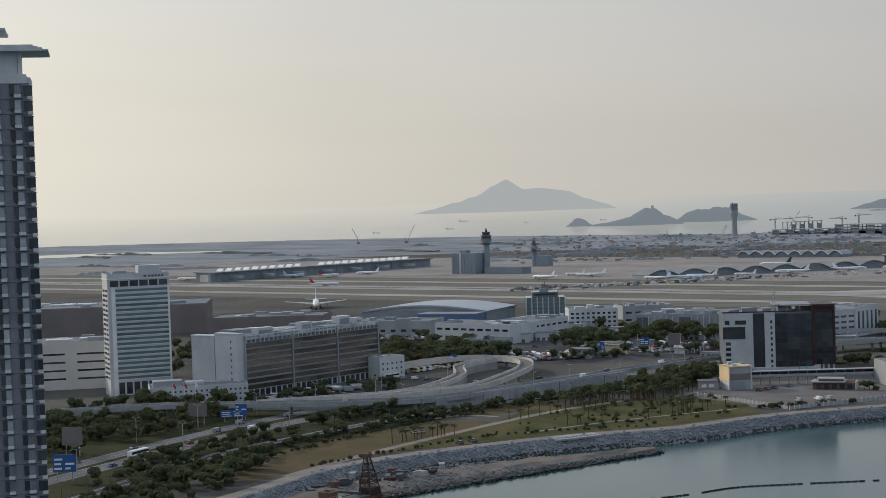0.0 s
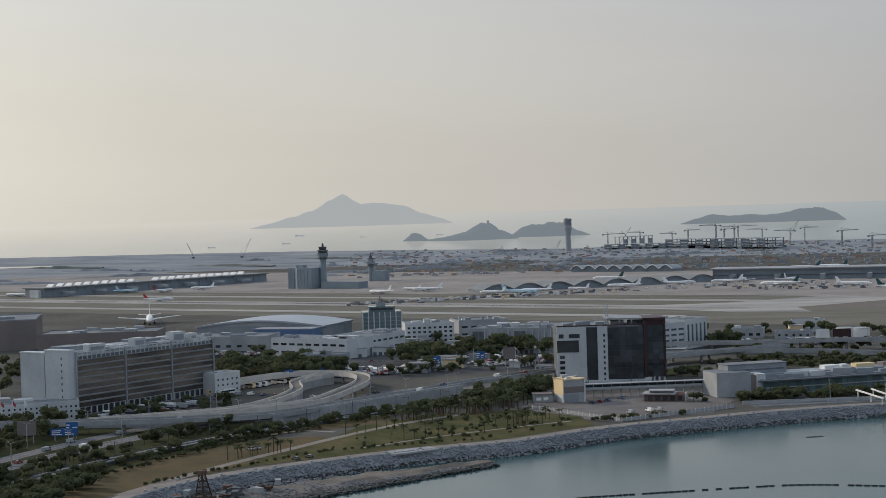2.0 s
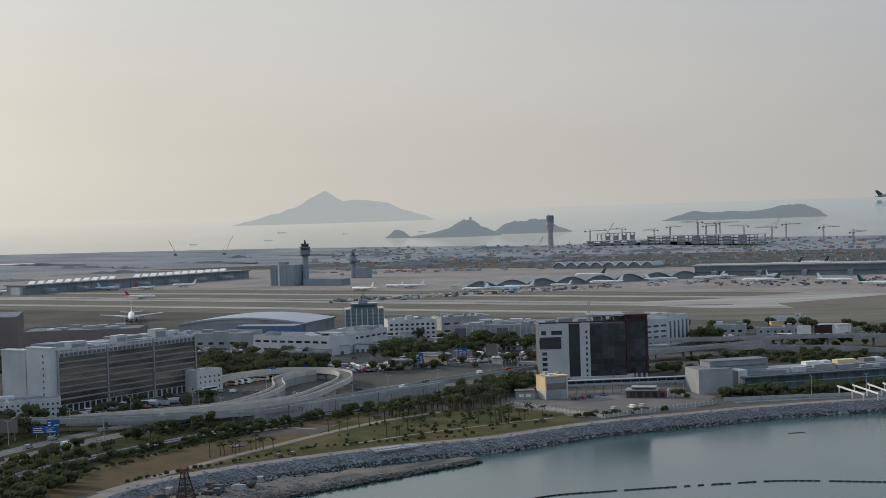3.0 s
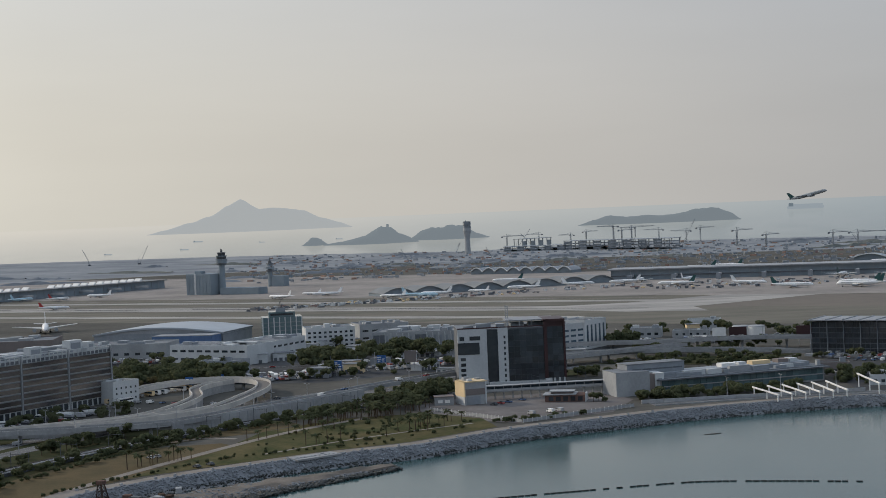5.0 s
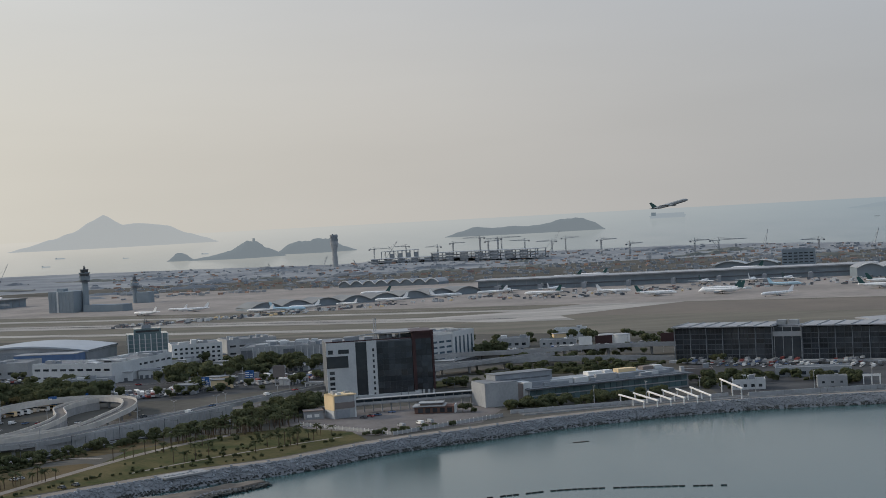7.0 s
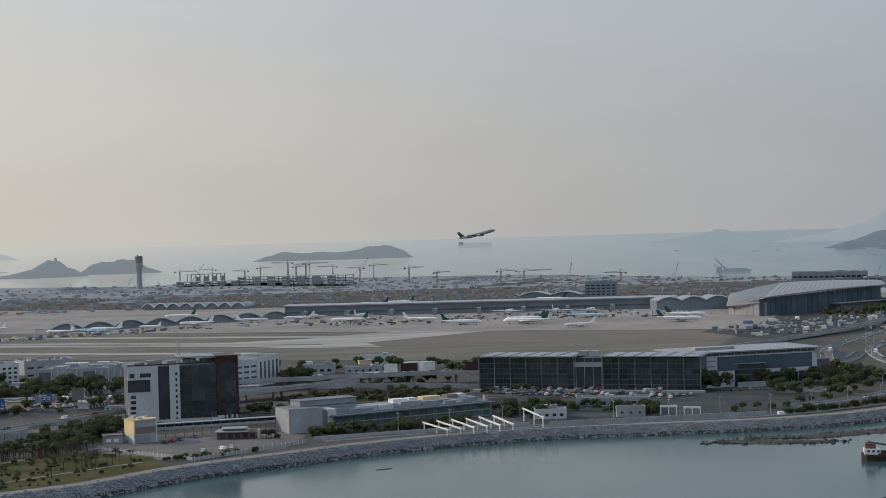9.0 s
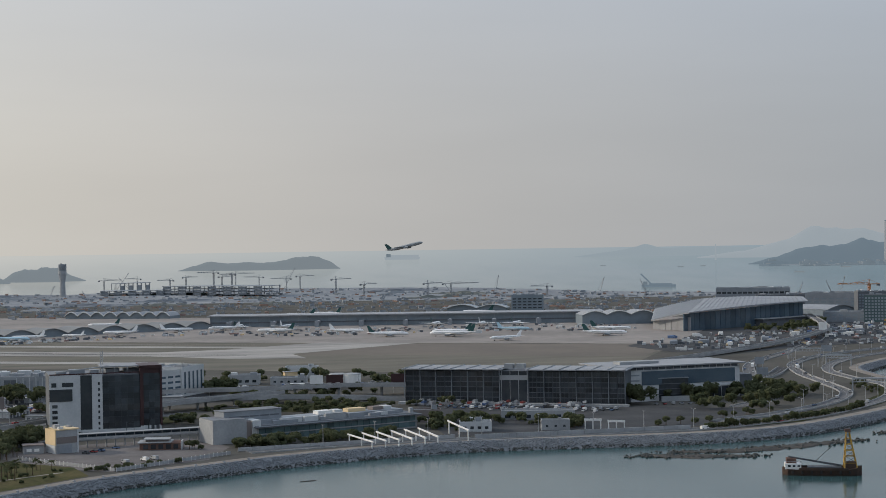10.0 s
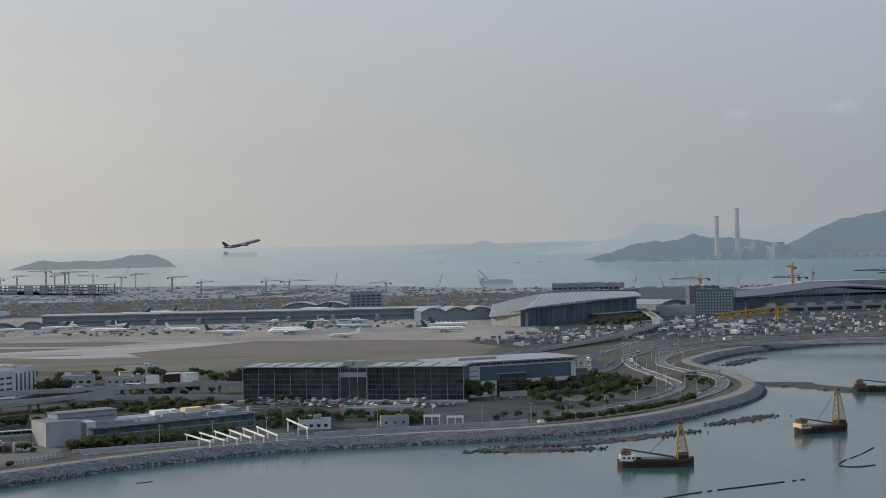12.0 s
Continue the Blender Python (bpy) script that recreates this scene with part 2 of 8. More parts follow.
# distant hills and shore, the kilometres of haze put in as a glow
M["hill1"] = mat("haze_glow_hill_near", (0.03, 0.035, 0.036), (0.02, 0.026, 0.026), 1.0, scale=0.004, fine=0.03, glow=((0.175, 0.202, 0.222), 1.0))
M["hill2"] = mat("haze_glow_hill_far", (0.08, 0.085, 0.085), (0.07, 0.075, 0.075), 1.0, scale=0.004, fine=0.02, glow=((0.355, 0.37, 0.372), 1.0))
M["hill0"] = mat("haze_glow_hill_dark", (0.032, 0.038, 0.042), (0.022, 0.027, 0.03), 1.0, scale=0.004, fine=0.03, glow=((0.128, 0.168, 0.203), 1.0))
M["hill3"] = mat("haze_glow_mountain", (0.05, 0.05, 0.05), None, 1.0, scale=0.004, fine=0.02, glow=((0.272, 0.312, 0.342), 1.0))
M["tower"] = mat("blue_grey_tower_concrete", (0.25, 0.29, 0.315), (0.20, 0.235, 0.26), 0.8, scale=0.05)
# far shore plant, tanks and quay, with the haze added as a glow
M["hazewhite"] = mat("haze_glow_plant", (0.12, 0.12, 0.12), (0.03, 0.03, 0.03), 1.0, scale=0.02, glow=((0.115, 0.148, 0.175), 1.0))


def water_material():
    m = bpy.data.materials.new("sea_water")
    m.use_nodes = True
    n, l = m.node_tree.nodes, m.node_tree.links
    b = n["Principled BSDF"]
    b.inputs["Base Color"].default_value = (0.036, 0.078, 0.080, 1)
    b.inputs["Roughness"].default_value, b.inputs["IOR"].default_value = 0.12, 1.33
    geo = n.new("ShaderNodeNewGeometry")
    big, rip = n.new("ShaderNodeTexNoise"), n.new("ShaderNodeTexNoise")
    mp = n.new("ShaderNodeMapping")
    mp.inputs["Scale"].default_value = (1.0, 0.45, 1.0)
    l.new(geo.outputs["Position"], mp.inputs["Vector"])
    big.inputs["Scale"].default_value, big.inputs["Detail"].default_value = 0.012, 4
    rip.inputs["Scale"].default_value, rip.inputs["Detail"].default_value = 0.55, 4
    l.new(mp.outputs["Vector"], big.inputs["Vector"])
    l.new(mp.outputs["Vector"], rip.inputs["Vector"])
    bp = n.new("ShaderNodeBump")
    bp.inputs["Strength"].default_value, bp.inputs["Distance"].default_value = 0.22, 0.12
    l.new(rip.outputs["Fac"], bp.inputs["Height"])
    l.new(bp.outputs["Normal"], b.inputs["Normal"])
    mr = n.new("ShaderNodeMapRange")
    mr.inputs["From Min"].default_value, mr.inputs["From Max"].default_value = 0.35, 0.7
    mr.inputs["To Min"].default_value, mr.inputs["To Max"].default_value = 0.13, 0.21
    l.new(big.outputs["Fac"], mr.inputs["Value"])
    l.new(mr.outputs["Result"], b.inputs["Roughness"])
    return m


# loop and ramp parapets: sunlight put into a paler cream concrete
M["parapet"] = mat("sunlit_tone_parapet", (0.54, 0.515, 0.475), (0.40, 0.385, 0.36), 0.8, scale=0.1, fine=0.6)
M["rampdeck"] = mat("brushed_ramp_concrete", (0.19, 0.175, 0.16), (0.14, 0.13, 0.12), 0.85, scale=0.06, fine=0.7)
# far cranes: dark steel paled in colour to imitate haze
M["cranesteel"] = mat("haze_paled_crane_steel", (0.26, 0.275, 0.29), (0.20, 0.215, 0.23), 0.7, scale=0.2)
M["water"] = water_material()


def far_sea_material():
    """The distant open sea: water fading into a glow painted as bright horizon haze."""
    m = water_material()
    m.name = "distant_sea"
    n, l = m.node_tree.nodes, m.node_tree.links
    b, out = n["Principled BSDF"], n["Material Output"]
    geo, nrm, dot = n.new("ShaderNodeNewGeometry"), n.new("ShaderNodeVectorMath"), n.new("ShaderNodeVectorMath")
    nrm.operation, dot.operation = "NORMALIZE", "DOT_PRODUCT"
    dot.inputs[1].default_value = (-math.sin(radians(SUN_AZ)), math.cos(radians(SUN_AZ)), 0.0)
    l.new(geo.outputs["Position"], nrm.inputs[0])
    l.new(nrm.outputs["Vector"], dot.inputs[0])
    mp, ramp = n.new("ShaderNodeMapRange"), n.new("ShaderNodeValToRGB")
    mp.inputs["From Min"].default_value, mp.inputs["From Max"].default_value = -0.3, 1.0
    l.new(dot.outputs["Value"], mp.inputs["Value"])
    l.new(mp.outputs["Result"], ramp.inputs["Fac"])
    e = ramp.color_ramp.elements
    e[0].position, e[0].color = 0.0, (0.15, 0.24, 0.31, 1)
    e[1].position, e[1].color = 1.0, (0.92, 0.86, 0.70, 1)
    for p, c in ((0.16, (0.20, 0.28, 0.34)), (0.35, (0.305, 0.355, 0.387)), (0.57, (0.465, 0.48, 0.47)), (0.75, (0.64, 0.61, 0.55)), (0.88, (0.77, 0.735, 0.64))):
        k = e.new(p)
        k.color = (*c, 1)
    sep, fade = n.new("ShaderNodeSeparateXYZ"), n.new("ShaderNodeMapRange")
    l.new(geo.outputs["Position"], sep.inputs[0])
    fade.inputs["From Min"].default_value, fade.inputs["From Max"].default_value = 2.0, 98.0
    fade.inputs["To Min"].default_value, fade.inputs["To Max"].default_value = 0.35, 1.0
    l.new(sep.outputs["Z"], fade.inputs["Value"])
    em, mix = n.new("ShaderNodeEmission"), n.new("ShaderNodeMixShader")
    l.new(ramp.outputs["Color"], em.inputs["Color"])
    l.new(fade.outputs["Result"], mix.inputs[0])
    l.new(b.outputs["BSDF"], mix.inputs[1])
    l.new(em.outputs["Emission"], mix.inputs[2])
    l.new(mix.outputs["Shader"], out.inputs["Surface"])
    return m


M["farsea"] = far_sea_material()


# ---- building helpers ----
H, R0, R1 = 105.0, 3300.0, 4930.0


def far(x, y):
    """Beyond R0 the distance is drawn in, so that the sea's horizon lies inside the view's depth: place, level and scale."""
    r = math.hypot(x, y)
    if r <= R0:
        return x, y, 0.0, 1.0
    s = (R0 + (R1 - R0) * (1 - R0 / r)) / r
    return x * s, y * s, H * (1 - s), s


def link(name, bm, material, parent=None, label="", smooth=False):
    me = bpy.data.meshes.new(name)
    bm.normal_update()
    bm.to_mesh(me)
    bm.free()
    if smooth:
        me.polygons.foreach_set("use_smooth", [True] * len(me.polygons))
    me.materials.append(material)
    ob = new(name, me)
    if parent:
        ob.parent = parent
    if label:
        ob["label"] = label
    return ob


def part(name, bm, material, parent, label="", smooth=False):
    return link(name, bm, material, parent, label, smooth)


def thing(name, label, category, x, y, z=0.0, rz=0.0, group="", kind="", scale=1.0):
    fx, fy, fz, s = far(x, y)
    ob = new(name)
    ob.empty_display_size = 1.0
    ob.matrix_basis = Matrix.LocRotScale((fx, fy, fz + z * s), Euler((0, 0, radians(rz))), (s * scale,) * 3)
    return tagged(ob, label, category, group, kind)


def front(name, label, category, a, b, group="", kind="", z=0.0):
    """A thing whose local x runs along its front from a to b, y away from the viewer; gives also the front's length."""
    dx, dy = b[0] - a[0], b[1] - a[1]
    return thing(name, label, category, a[0], a[1], z, math.degrees(math.atan2(dy, dx)), group, kind), math.hypot(dx, dy)


BOXES = {}


def box_mesh(sx, sy, sz, material):
    key = (round(sx, 2), round(sy, 2), round(sz, 2), material.name)
    if key not in BOXES:
        v = [(x, y, z) for z in (0, sz) for y in (0, sy) for x in (0, sx)]
        f = [(0, 2, 3, 1), (4, 5, 7, 6), (0, 1, 5, 4), (2, 6, 7, 3), (0, 4, 6, 2), (1, 3, 7, 5)]
        me = bpy.data.meshes.new("box")
        me.from_pydata(v, [], f)
        me.materials.append(material)
        BOXES[key] = me
    return BOXES[key]


def pb(name, parent, at, size, material, label="", rz=0.0):
    """A box part with its low corner at `at`."""
    ob = new(name, box_mesh(*size, material))
    ob.matrix_basis = pose(*at, 0, 0, rz)
    ob.parent = parent
    if label:
        ob["label"] = label
    return ob


def add_box(bm, at, size, rz=0.0, turn=None):
    m = (turn if turn else pose(*at, 0, 0, rz)) @ Matrix.Diagonal((*size, 1)) @ Matrix.Translation((0.5, 0.5, 0.5))
    return bmesh.ops.create_cube(bm, size=1, matrix=m)["verts"]


def beam(bm, a, b, w, h=None):
    """A square bar from a to b."""
    a, b = Vector(a), Vector(b)
    d = b - a
    q = d.to_track_quat("Z", "Y").to_matrix().to_4x4()
    m = Matrix.Translation((a + b) / 2) @ q @ Matrix.Diagonal((w, h or w, d.length, 1))
    bmesh.ops.create_cube(bm, size=1, matrix=m)


def rod(bm, a, b, r1, r2=None, n=8):
    a, b = Vector(a), Vector(b)
    d = b - a
    m = Matrix.Translation((a + b) / 2) @ d.to_track_quat("Z", "Y").to_matrix().to_4x4()
    bmesh.ops.create_cone(bm, cap_ends=True, segments=n, radius1=r1, radius2=r1 if r2 is None else r2, depth=d.length, matrix=m)


def smooth_line(pts, step=6.0):
    """Catmull-Rom through the points, at even steps."""
    P = [Vector(p if len(p) == 3 else (*p, 0.0)) for p in pts]
    P = [P[0] * 2 - P[1]] + P + [P[-1] * 2 - P[-2]]
    out = []
    for i in range(1, len(P) - 2):
        n = max(1, int((P[i + 1] - P[i]).length / step))
        for k in range(n):
            t = k / n
            out.append(0.5 * ((2 * P[i]) + (P[i + 1] - P[i - 1]) * t + (2 * P[i - 1] - 5 * P[i] + 4 * P[i + 1] - P[i + 2]) * t * t
                              + (3 * P[i] - P[i - 1] - 3 * P[i + 1] + P[i + 2]) * t ** 3))
    out.append(P[-2])
    return out


def sides(line):
    """The unit vector to the right of the line at each of its points, in plan."""
    out = []
    for i in range(len(line)):
        d = line[min(i + 1, len(line) - 1)] - line[max(i - 1, 0)]
        out.append(Vector((d.y, -d.x, 0)).normalized())
    return out


def strip(line, lo, hi, z0, z1):
    """A closed bar swept along a line: from lo to hi metres right of it, z0 to z1 above it."""
    bm = bmesh.new()
    rings = []
    for p, s in zip(line, sides(line)):
        rings.append([bm.verts.new(p + s * o + Vector((0, 0, z))) for o, z in ((lo, z0), (lo, z1), (hi, z1), (hi, z0))])
    for a, b in zip(rings, rings[1:]):
        for k in range(4):
            bm.faces.new((a[k], a[(k + 1) % 4], b[(k + 1) % 4], b[k]))
    bm.faces.new(rings[0])
    bm.faces.new(rings[-1][::-1])
    bmesh.ops.recalc_face_normals(bm, faces=bm.faces)
    return bm


def sheet(name, outline, z, material, label, category, parent=None):
    """A flat patch of ground."""
    bm = bmesh.new()
    vs = [bm.verts.new((p[0], p[1], z)) for p in outline]
    bm.faces.new(vs).normal_update()
    bmesh.ops.triangulate(bm, faces=bm.faces, ngon_method="EAR_CLIP")
    bmesh.ops.recalc_face_normals(bm, faces=bm.faces)
    for f in bm.faces:
        if f.normal.z < 0:
            f.normal_flip()
    ob = link(name, bm, material)
    return tagged(ob, label, category, kind="structure")


# ---- water, ground and coast ----
def polar_sheet(name, inner, outer, az0, az1, n_az, n_r, z, material):
    """A sheet round the viewer, drawn in with the distance; inner and outer give the radius for a bearing."""
    def drawn(r):
        return r if r <= R0 else R0 + (R1 - R0) * (1 - R0 / r)

    bm = bmesh.new()
    grid = []
    for i in range(n_az + 1):
        az = radians(az0 + (az1 - az0) * i / n_az)
        a, b = drawn(inner(math.degrees(az))), drawn(outer(math.degrees(az)))
        row = []
        for j in range(n_r + 1):
            d = a + (b - a) * j / n_r
            s = 1.0 if d <= R0 else d * (1 - (d - R0) / (R1 - R0)) / R0
            row.append(bm.verts.new((-math.sin(az) * d, math.cos(az) * d, H * (1 - s) + z * s)))
        grid.append(row)
    for a, b in zip(grid, grid[1:]):
        for j in range(n_r):
            bm.faces.new((a[j], a[j + 1], b[j + 1], b[j]))
    return link(name, bm, material, smooth=True)


tagged(polar_sheet("water", lambda a: 30.0, lambda a: R0, -180, 180, 240, 40, -5.0, M["water"]), "grey-green calm channel water with fine ripples", "water", kind="structure")
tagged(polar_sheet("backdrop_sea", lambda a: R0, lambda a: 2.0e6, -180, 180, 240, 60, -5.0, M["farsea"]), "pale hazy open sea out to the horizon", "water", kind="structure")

SHORE = smooth_line([(-420, 60), (-300, 250), (-230, 420), (-186, 548), (-167, 606), (-152, 629), (-121, 660), (-71, 697), (-29, 718), (15, 757), (68, 786), (120, 812), (210, 834),
                     (345, 824), (425, 846), (528, 921), (580, 985), (606, 1045), (622, 1106), (645, 1195), (687, 1251), (767, 1320), (891, 1375),
                     (985, 1372), (1300, 1330), (1800, 1250), (2700, 1000)], 8.0)


def arc(r, a0, a1, n):
    return [(-math.sin(radians(a0 + (a1 - a0) * k / n)) * r, math.cos(radians(a0 + (a1 - a0) * k / n)) * r) for k in range(n + 1)]


outline = [(p.x, p.y) for p in SHORE] + arc(R0, -69, 62, 60) + [(-1500, 300), (-700, 40)]
sheet("ground", outline, 0.0, M["land"], "bare brown and grey ground of the airport island", "ground")


def far_shore(az):
    """How far the reclaimed land reaches, by bearing."""
    k = [(-60, 3700), (-35, 3700), (-27, 3480), (-20, 3750), (-14, 4350), (-6, 4600), (0, 4250), (10, 4950), (18, 5350), (24, 5650), (62, 5800)]
    for (a0, r0), (a1, r1) in zip(k, k[1:]):
        if a0 <= az <= a1:
            return r0 + (r1 - r0) * (az - a0) / (a1 - a0) + 25 * math.sin(az * 4)
    return 3700.0


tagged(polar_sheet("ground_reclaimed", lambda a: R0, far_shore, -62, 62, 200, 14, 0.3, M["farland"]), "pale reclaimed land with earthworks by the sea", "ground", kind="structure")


# ---- airfield: runway, taxiways, grass and apron, all laid along one axis ----
AX = radians(-30)


def uv(u, v):
    return (u * math.cos(AX) - v * math.sin(AX), u * math.sin(AX) + v * math.cos(AX))


def field(name, u0, u1, v0, v1, z, material, label, category):
    """A long patch with slightly wandering edges."""
    n = max(2, int(abs(u1 - u0) / 60))
    low = [uv(u0 + (u1 - u0) * k / n, v0 + 1.5 * math.sin(k * 1.7 + v0)) for k in range(n + 1)]
    high = [uv(u1 + (u0 - u1) * k / n, v1 + 1.5 * math.sin(k * 2.1 + v1)) for k in range(n + 1)]
    return sheet(name, low + high, z, material, label, category)


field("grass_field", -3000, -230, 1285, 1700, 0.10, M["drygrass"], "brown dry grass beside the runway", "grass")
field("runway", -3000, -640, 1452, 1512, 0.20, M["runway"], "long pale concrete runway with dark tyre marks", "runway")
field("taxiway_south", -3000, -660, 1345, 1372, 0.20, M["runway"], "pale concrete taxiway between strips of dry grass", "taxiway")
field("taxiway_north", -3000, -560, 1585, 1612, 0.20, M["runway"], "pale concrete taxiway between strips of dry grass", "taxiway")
field("infield", -590, -235, 1494, 1672, 0.20, mat("infield_asphalt", (0.19, 0.165, 0.14), (0.15, 0.135, 0.118), 0.95, scale=0.01, fine=0.1), "grey-brown worn asphalt infield", "pavement")
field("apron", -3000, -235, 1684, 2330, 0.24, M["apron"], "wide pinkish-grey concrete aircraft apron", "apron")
sheet("apron_east_corner", [(590, 1450), (660, 1420), (760, 1480), (900, 1500), (1000, 1480), (1400, 1440), (1500, 1700), (1000, 1900), (760, 1830), (580, 1560)], 0.22, M["asphalt"], "dark asphalt service yard below the terminal", "apron")
field("apron_east", -235, 120, 1790, 2400, 0.24, M["asphalt"], "dark asphalt service yard by the terminal", "apron")
sheet("taxiway_link", [uv(-900, 1500), uv(-640, 1425), uv(-560, 1440), uv(-600, 1500), uv(-520, 1690), uv(-640, 1690), uv(-700, 1560), uv(-760, 1512)], 0.28, M["runway"], "pale curved turn-off between runway and apron", "taxiway")
for k in range(7):
    field("tyre_mark", -2200 + k * 190, -2020 + k * 230, 1476 + (k % 3) * 5, 1479.5 + (k % 3) * 5, 0.30, M["asphalt"], "dark rubber streaks on the runway", "tyre marks")
for v, u0, u1 in ((1520, -2600, -900), (1446, -2600, -760), (1684, -1800, -240), (1640, -2400, -700)):
    field("runway_edge_line", u0, u1, v, v + 3.0, 0.32, M["apron"], "pale painted shoulder line", "marking")

# ---- coast: sloping rock wall round the island ----
bm = bmesh.new()
rings = []
for p, s in zip(SHORE, sides(SHORE)):
    rings.append([bm.verts.new(p + s * o + Vector((0, 0, z))) for o, z in ((4.5, -0.4), (5.5, 0.2), (7.0, 0.1), (11.0, -2.4), (15.5, -5.2), (19, -6.5))])
for a, b in zip(rings, rings[1:]):
    for k in range(5):
        bm.faces.new((a[k], a[k + 1], b[k + 1], b[k]))
bmesh.ops.recalc_face_normals(bm, faces=bm.faces)
seawall = link("seawall", bm, M["rockdark"])
tagged(seawall, "sloping grey rock seawall along the channel", "seawall", kind="structure")


promenade = link("pavement_shore", strip(SHORE, -2.0, 5.6, -0.6, 0.11), M["path"])
tagged(promenade, "pale worn path along the seawall top", "pavement", kind="structure")


def rock_mesh(seed, size):
    """A broken boulder."""
    rng = random.Random(seed)
    bm = bmesh.new()
    bmesh.ops.create_icosphere(bm, subdivisions=1, radius=1)
    for v in bm.verts:
        v.co *= rng.uniform(0.72, 1.15)
        v.co.z *= 0.72
        v.co *= size
    return bm


def rock_heap(name, spots, parent, material):
    """Many boulders in one mesh."""
    base = []
    for k in range(8):
        b = rock_mesh(k, 1.0)
        b.verts.ensure_lookup_table()
        base.append(([v.co.copy() for v in b.verts], [[v.index for v in f.verts] for f in b.faces]))
        b.free()
    verts, faces = [], []
    for x, y, z, s, k, a in spots:
        vs, fs = base[k % 8]
        o, c, n = len(verts), math.cos(a) * s, math.sin(a) * s
        verts += [(x + v.x * c - v.y * n, y + v.x * n + v.y * c, z + v.z * s) for v in vs]
        faces += [[i + o for i in f] for f in fs]
    me = bpy.data.meshes.new(name)
    me.from_pydata(verts, [], faces)
    me.materials.append(material)
    ob = new(name, me)
    ob.parent = parent
    return ob


# ---- roads ----
def road(name, pts, width, label, parapet=0.0, piers=0.0, material=None, line=True, thick=None, walled=False, edge=None):
    """A carriageway along a line, with parapets and piers where it is raised."""
    ln = smooth_line(pts, 5.0)
    top = thing(name, label, "road", 0, 0, 0.0, kind="structure")
    part("carriageway", strip(ln, -width / 2, width / 2, -(thick or 0.5), 0.0), material or M["road"], top)
    if line:
        for o in (-width / 2 + 0.9, 0.0, width / 2 - 0.9):
            part("lane_line", strip(ln, o - 0.09, o + 0.09, 0.0, 0.025), M["lgrey"], top)
    if parapet:
        for o in (-width / 2, width / 2):
            part("parapet", strip(ln, o - 0.25, o + 0.25, -(thick or 0.5) - 0.3, parapet), edge or M["conc"], top)
    if walled:
        for o in (-width / 2 + 0.1, width / 2 - 0.1):
            part("side_wall", strip(ln, o - 0.2, o + 0.2, -6.2, -0.2), M["conc"], top)
    if piers:
        run = 0.0
        for a, b in zip(ln, ln[1:]):
            run += (b - a).length
            if run > piers and a.z > 3:
                run = 0.0
                bm = bmesh.new()
                rod(bm, (a.x, a.y, 0), (a.x, a.y, a.z - 0.6), 0.9, 1.0, 10)
                add_box(bm, (a.x - 2.5, a.y - 1, a.z - 1.4), (5, 2, 0.9))
                part("pier", bm, M["conc"], top)
    return top


G = 0.12
road("road_highway_near", [(-320, 380, G), (-285, 520, G), (-262, 605, G), (-236, 690, G), (-205, 762, G), (-170, 815, G), (-130, 862, G), (-70, 925, G), (0, 985, G), (80, 1042, G)], 12, "worn grey dual carriageway with white lane lines")
road("road_highway_far", [(-336, 390, G), (-300, 530, G), (-276, 612, G), (-250, 702, G), (-219, 778, G), (-184, 832, G), (-146, 878, G), (-84, 944, G), (-10, 1006, G), (70, 1066, G)], 11, "worn grey dual carriageway with white lane lines")
FLY = [(-420, 740, 2.0), (-340, 757, 4.5), (-289, 765, 6), (-249, 767, 6), (-193, 772, 6), (-152, 783, 6), (-124, 819, 6), (-91, 864, 6), (-62, 909, 6), (-11, 973, 6), (60, 1040, 6.5), (150, 1100, 7)]
road("road_flyover", FLY, 9, "raised concrete flyover road with parapets", parapet=0.9, piers=30, thick=1.2)
road("road_ramp", [(-250, 790, 3.5), (-205, 790, 6), (-177, 806, 6), (-163, 838, 6), (-157, 889, 6), (-165, 932, 6), (-159, 962, 6), (-150, 975, 6)], 6, "curving raised slip road with pale parapets", line=False, parapet=1.3, thick=1.2, walled=True, material=M["rampdeck"], edge=M["parapet"])
road("road_loop", [(-200, 778, 6), (-170, 800, 6), (-139, 833, 6), (-127, 891, 6), (-124, 930, 6), (-131, 966, 6), (-152, 985, 6), (-175, 985, 6), (-200, 965, 5), (-215, 930, 3)], 8, "looping raised slip road with pale parapets", line=False, parapet=1.4, piers=25, thick=1.2, material=M["rampdeck"], edge=M["parapet"])
# retaining wall below the flyover
wl_line = smooth_line([(-150, 778, 0), (-122, 813, 0), (-88, 859, 0), (-62, 897, 0)], 6)
wall = link("retaining_wall", strip(wl_line, -0.4, 0.6, -0.5, 6.3), M["conc"])
tagged(wall, "stained grey concrete retaining wall below the road", "wall", kind="structure")
for k in range(0, len(wl_line) - 1):
    p, s = wl_line[k], sides(wl_line)[k]
    pb("buttress", wall, (p.x + s.x * 0.55, p.y + s.y * 0.55, 0), (0.5, 0.5, 6.0), M["lgrey"])
# green embankment further on
sheet("embankment", [(-96, 845), (-60, 890), (-5, 955), (60, 1018), (85, 1000), (20, 935), (-40, 875)], 0.5, M["verge"], "dark green planted embankment", "embankment")
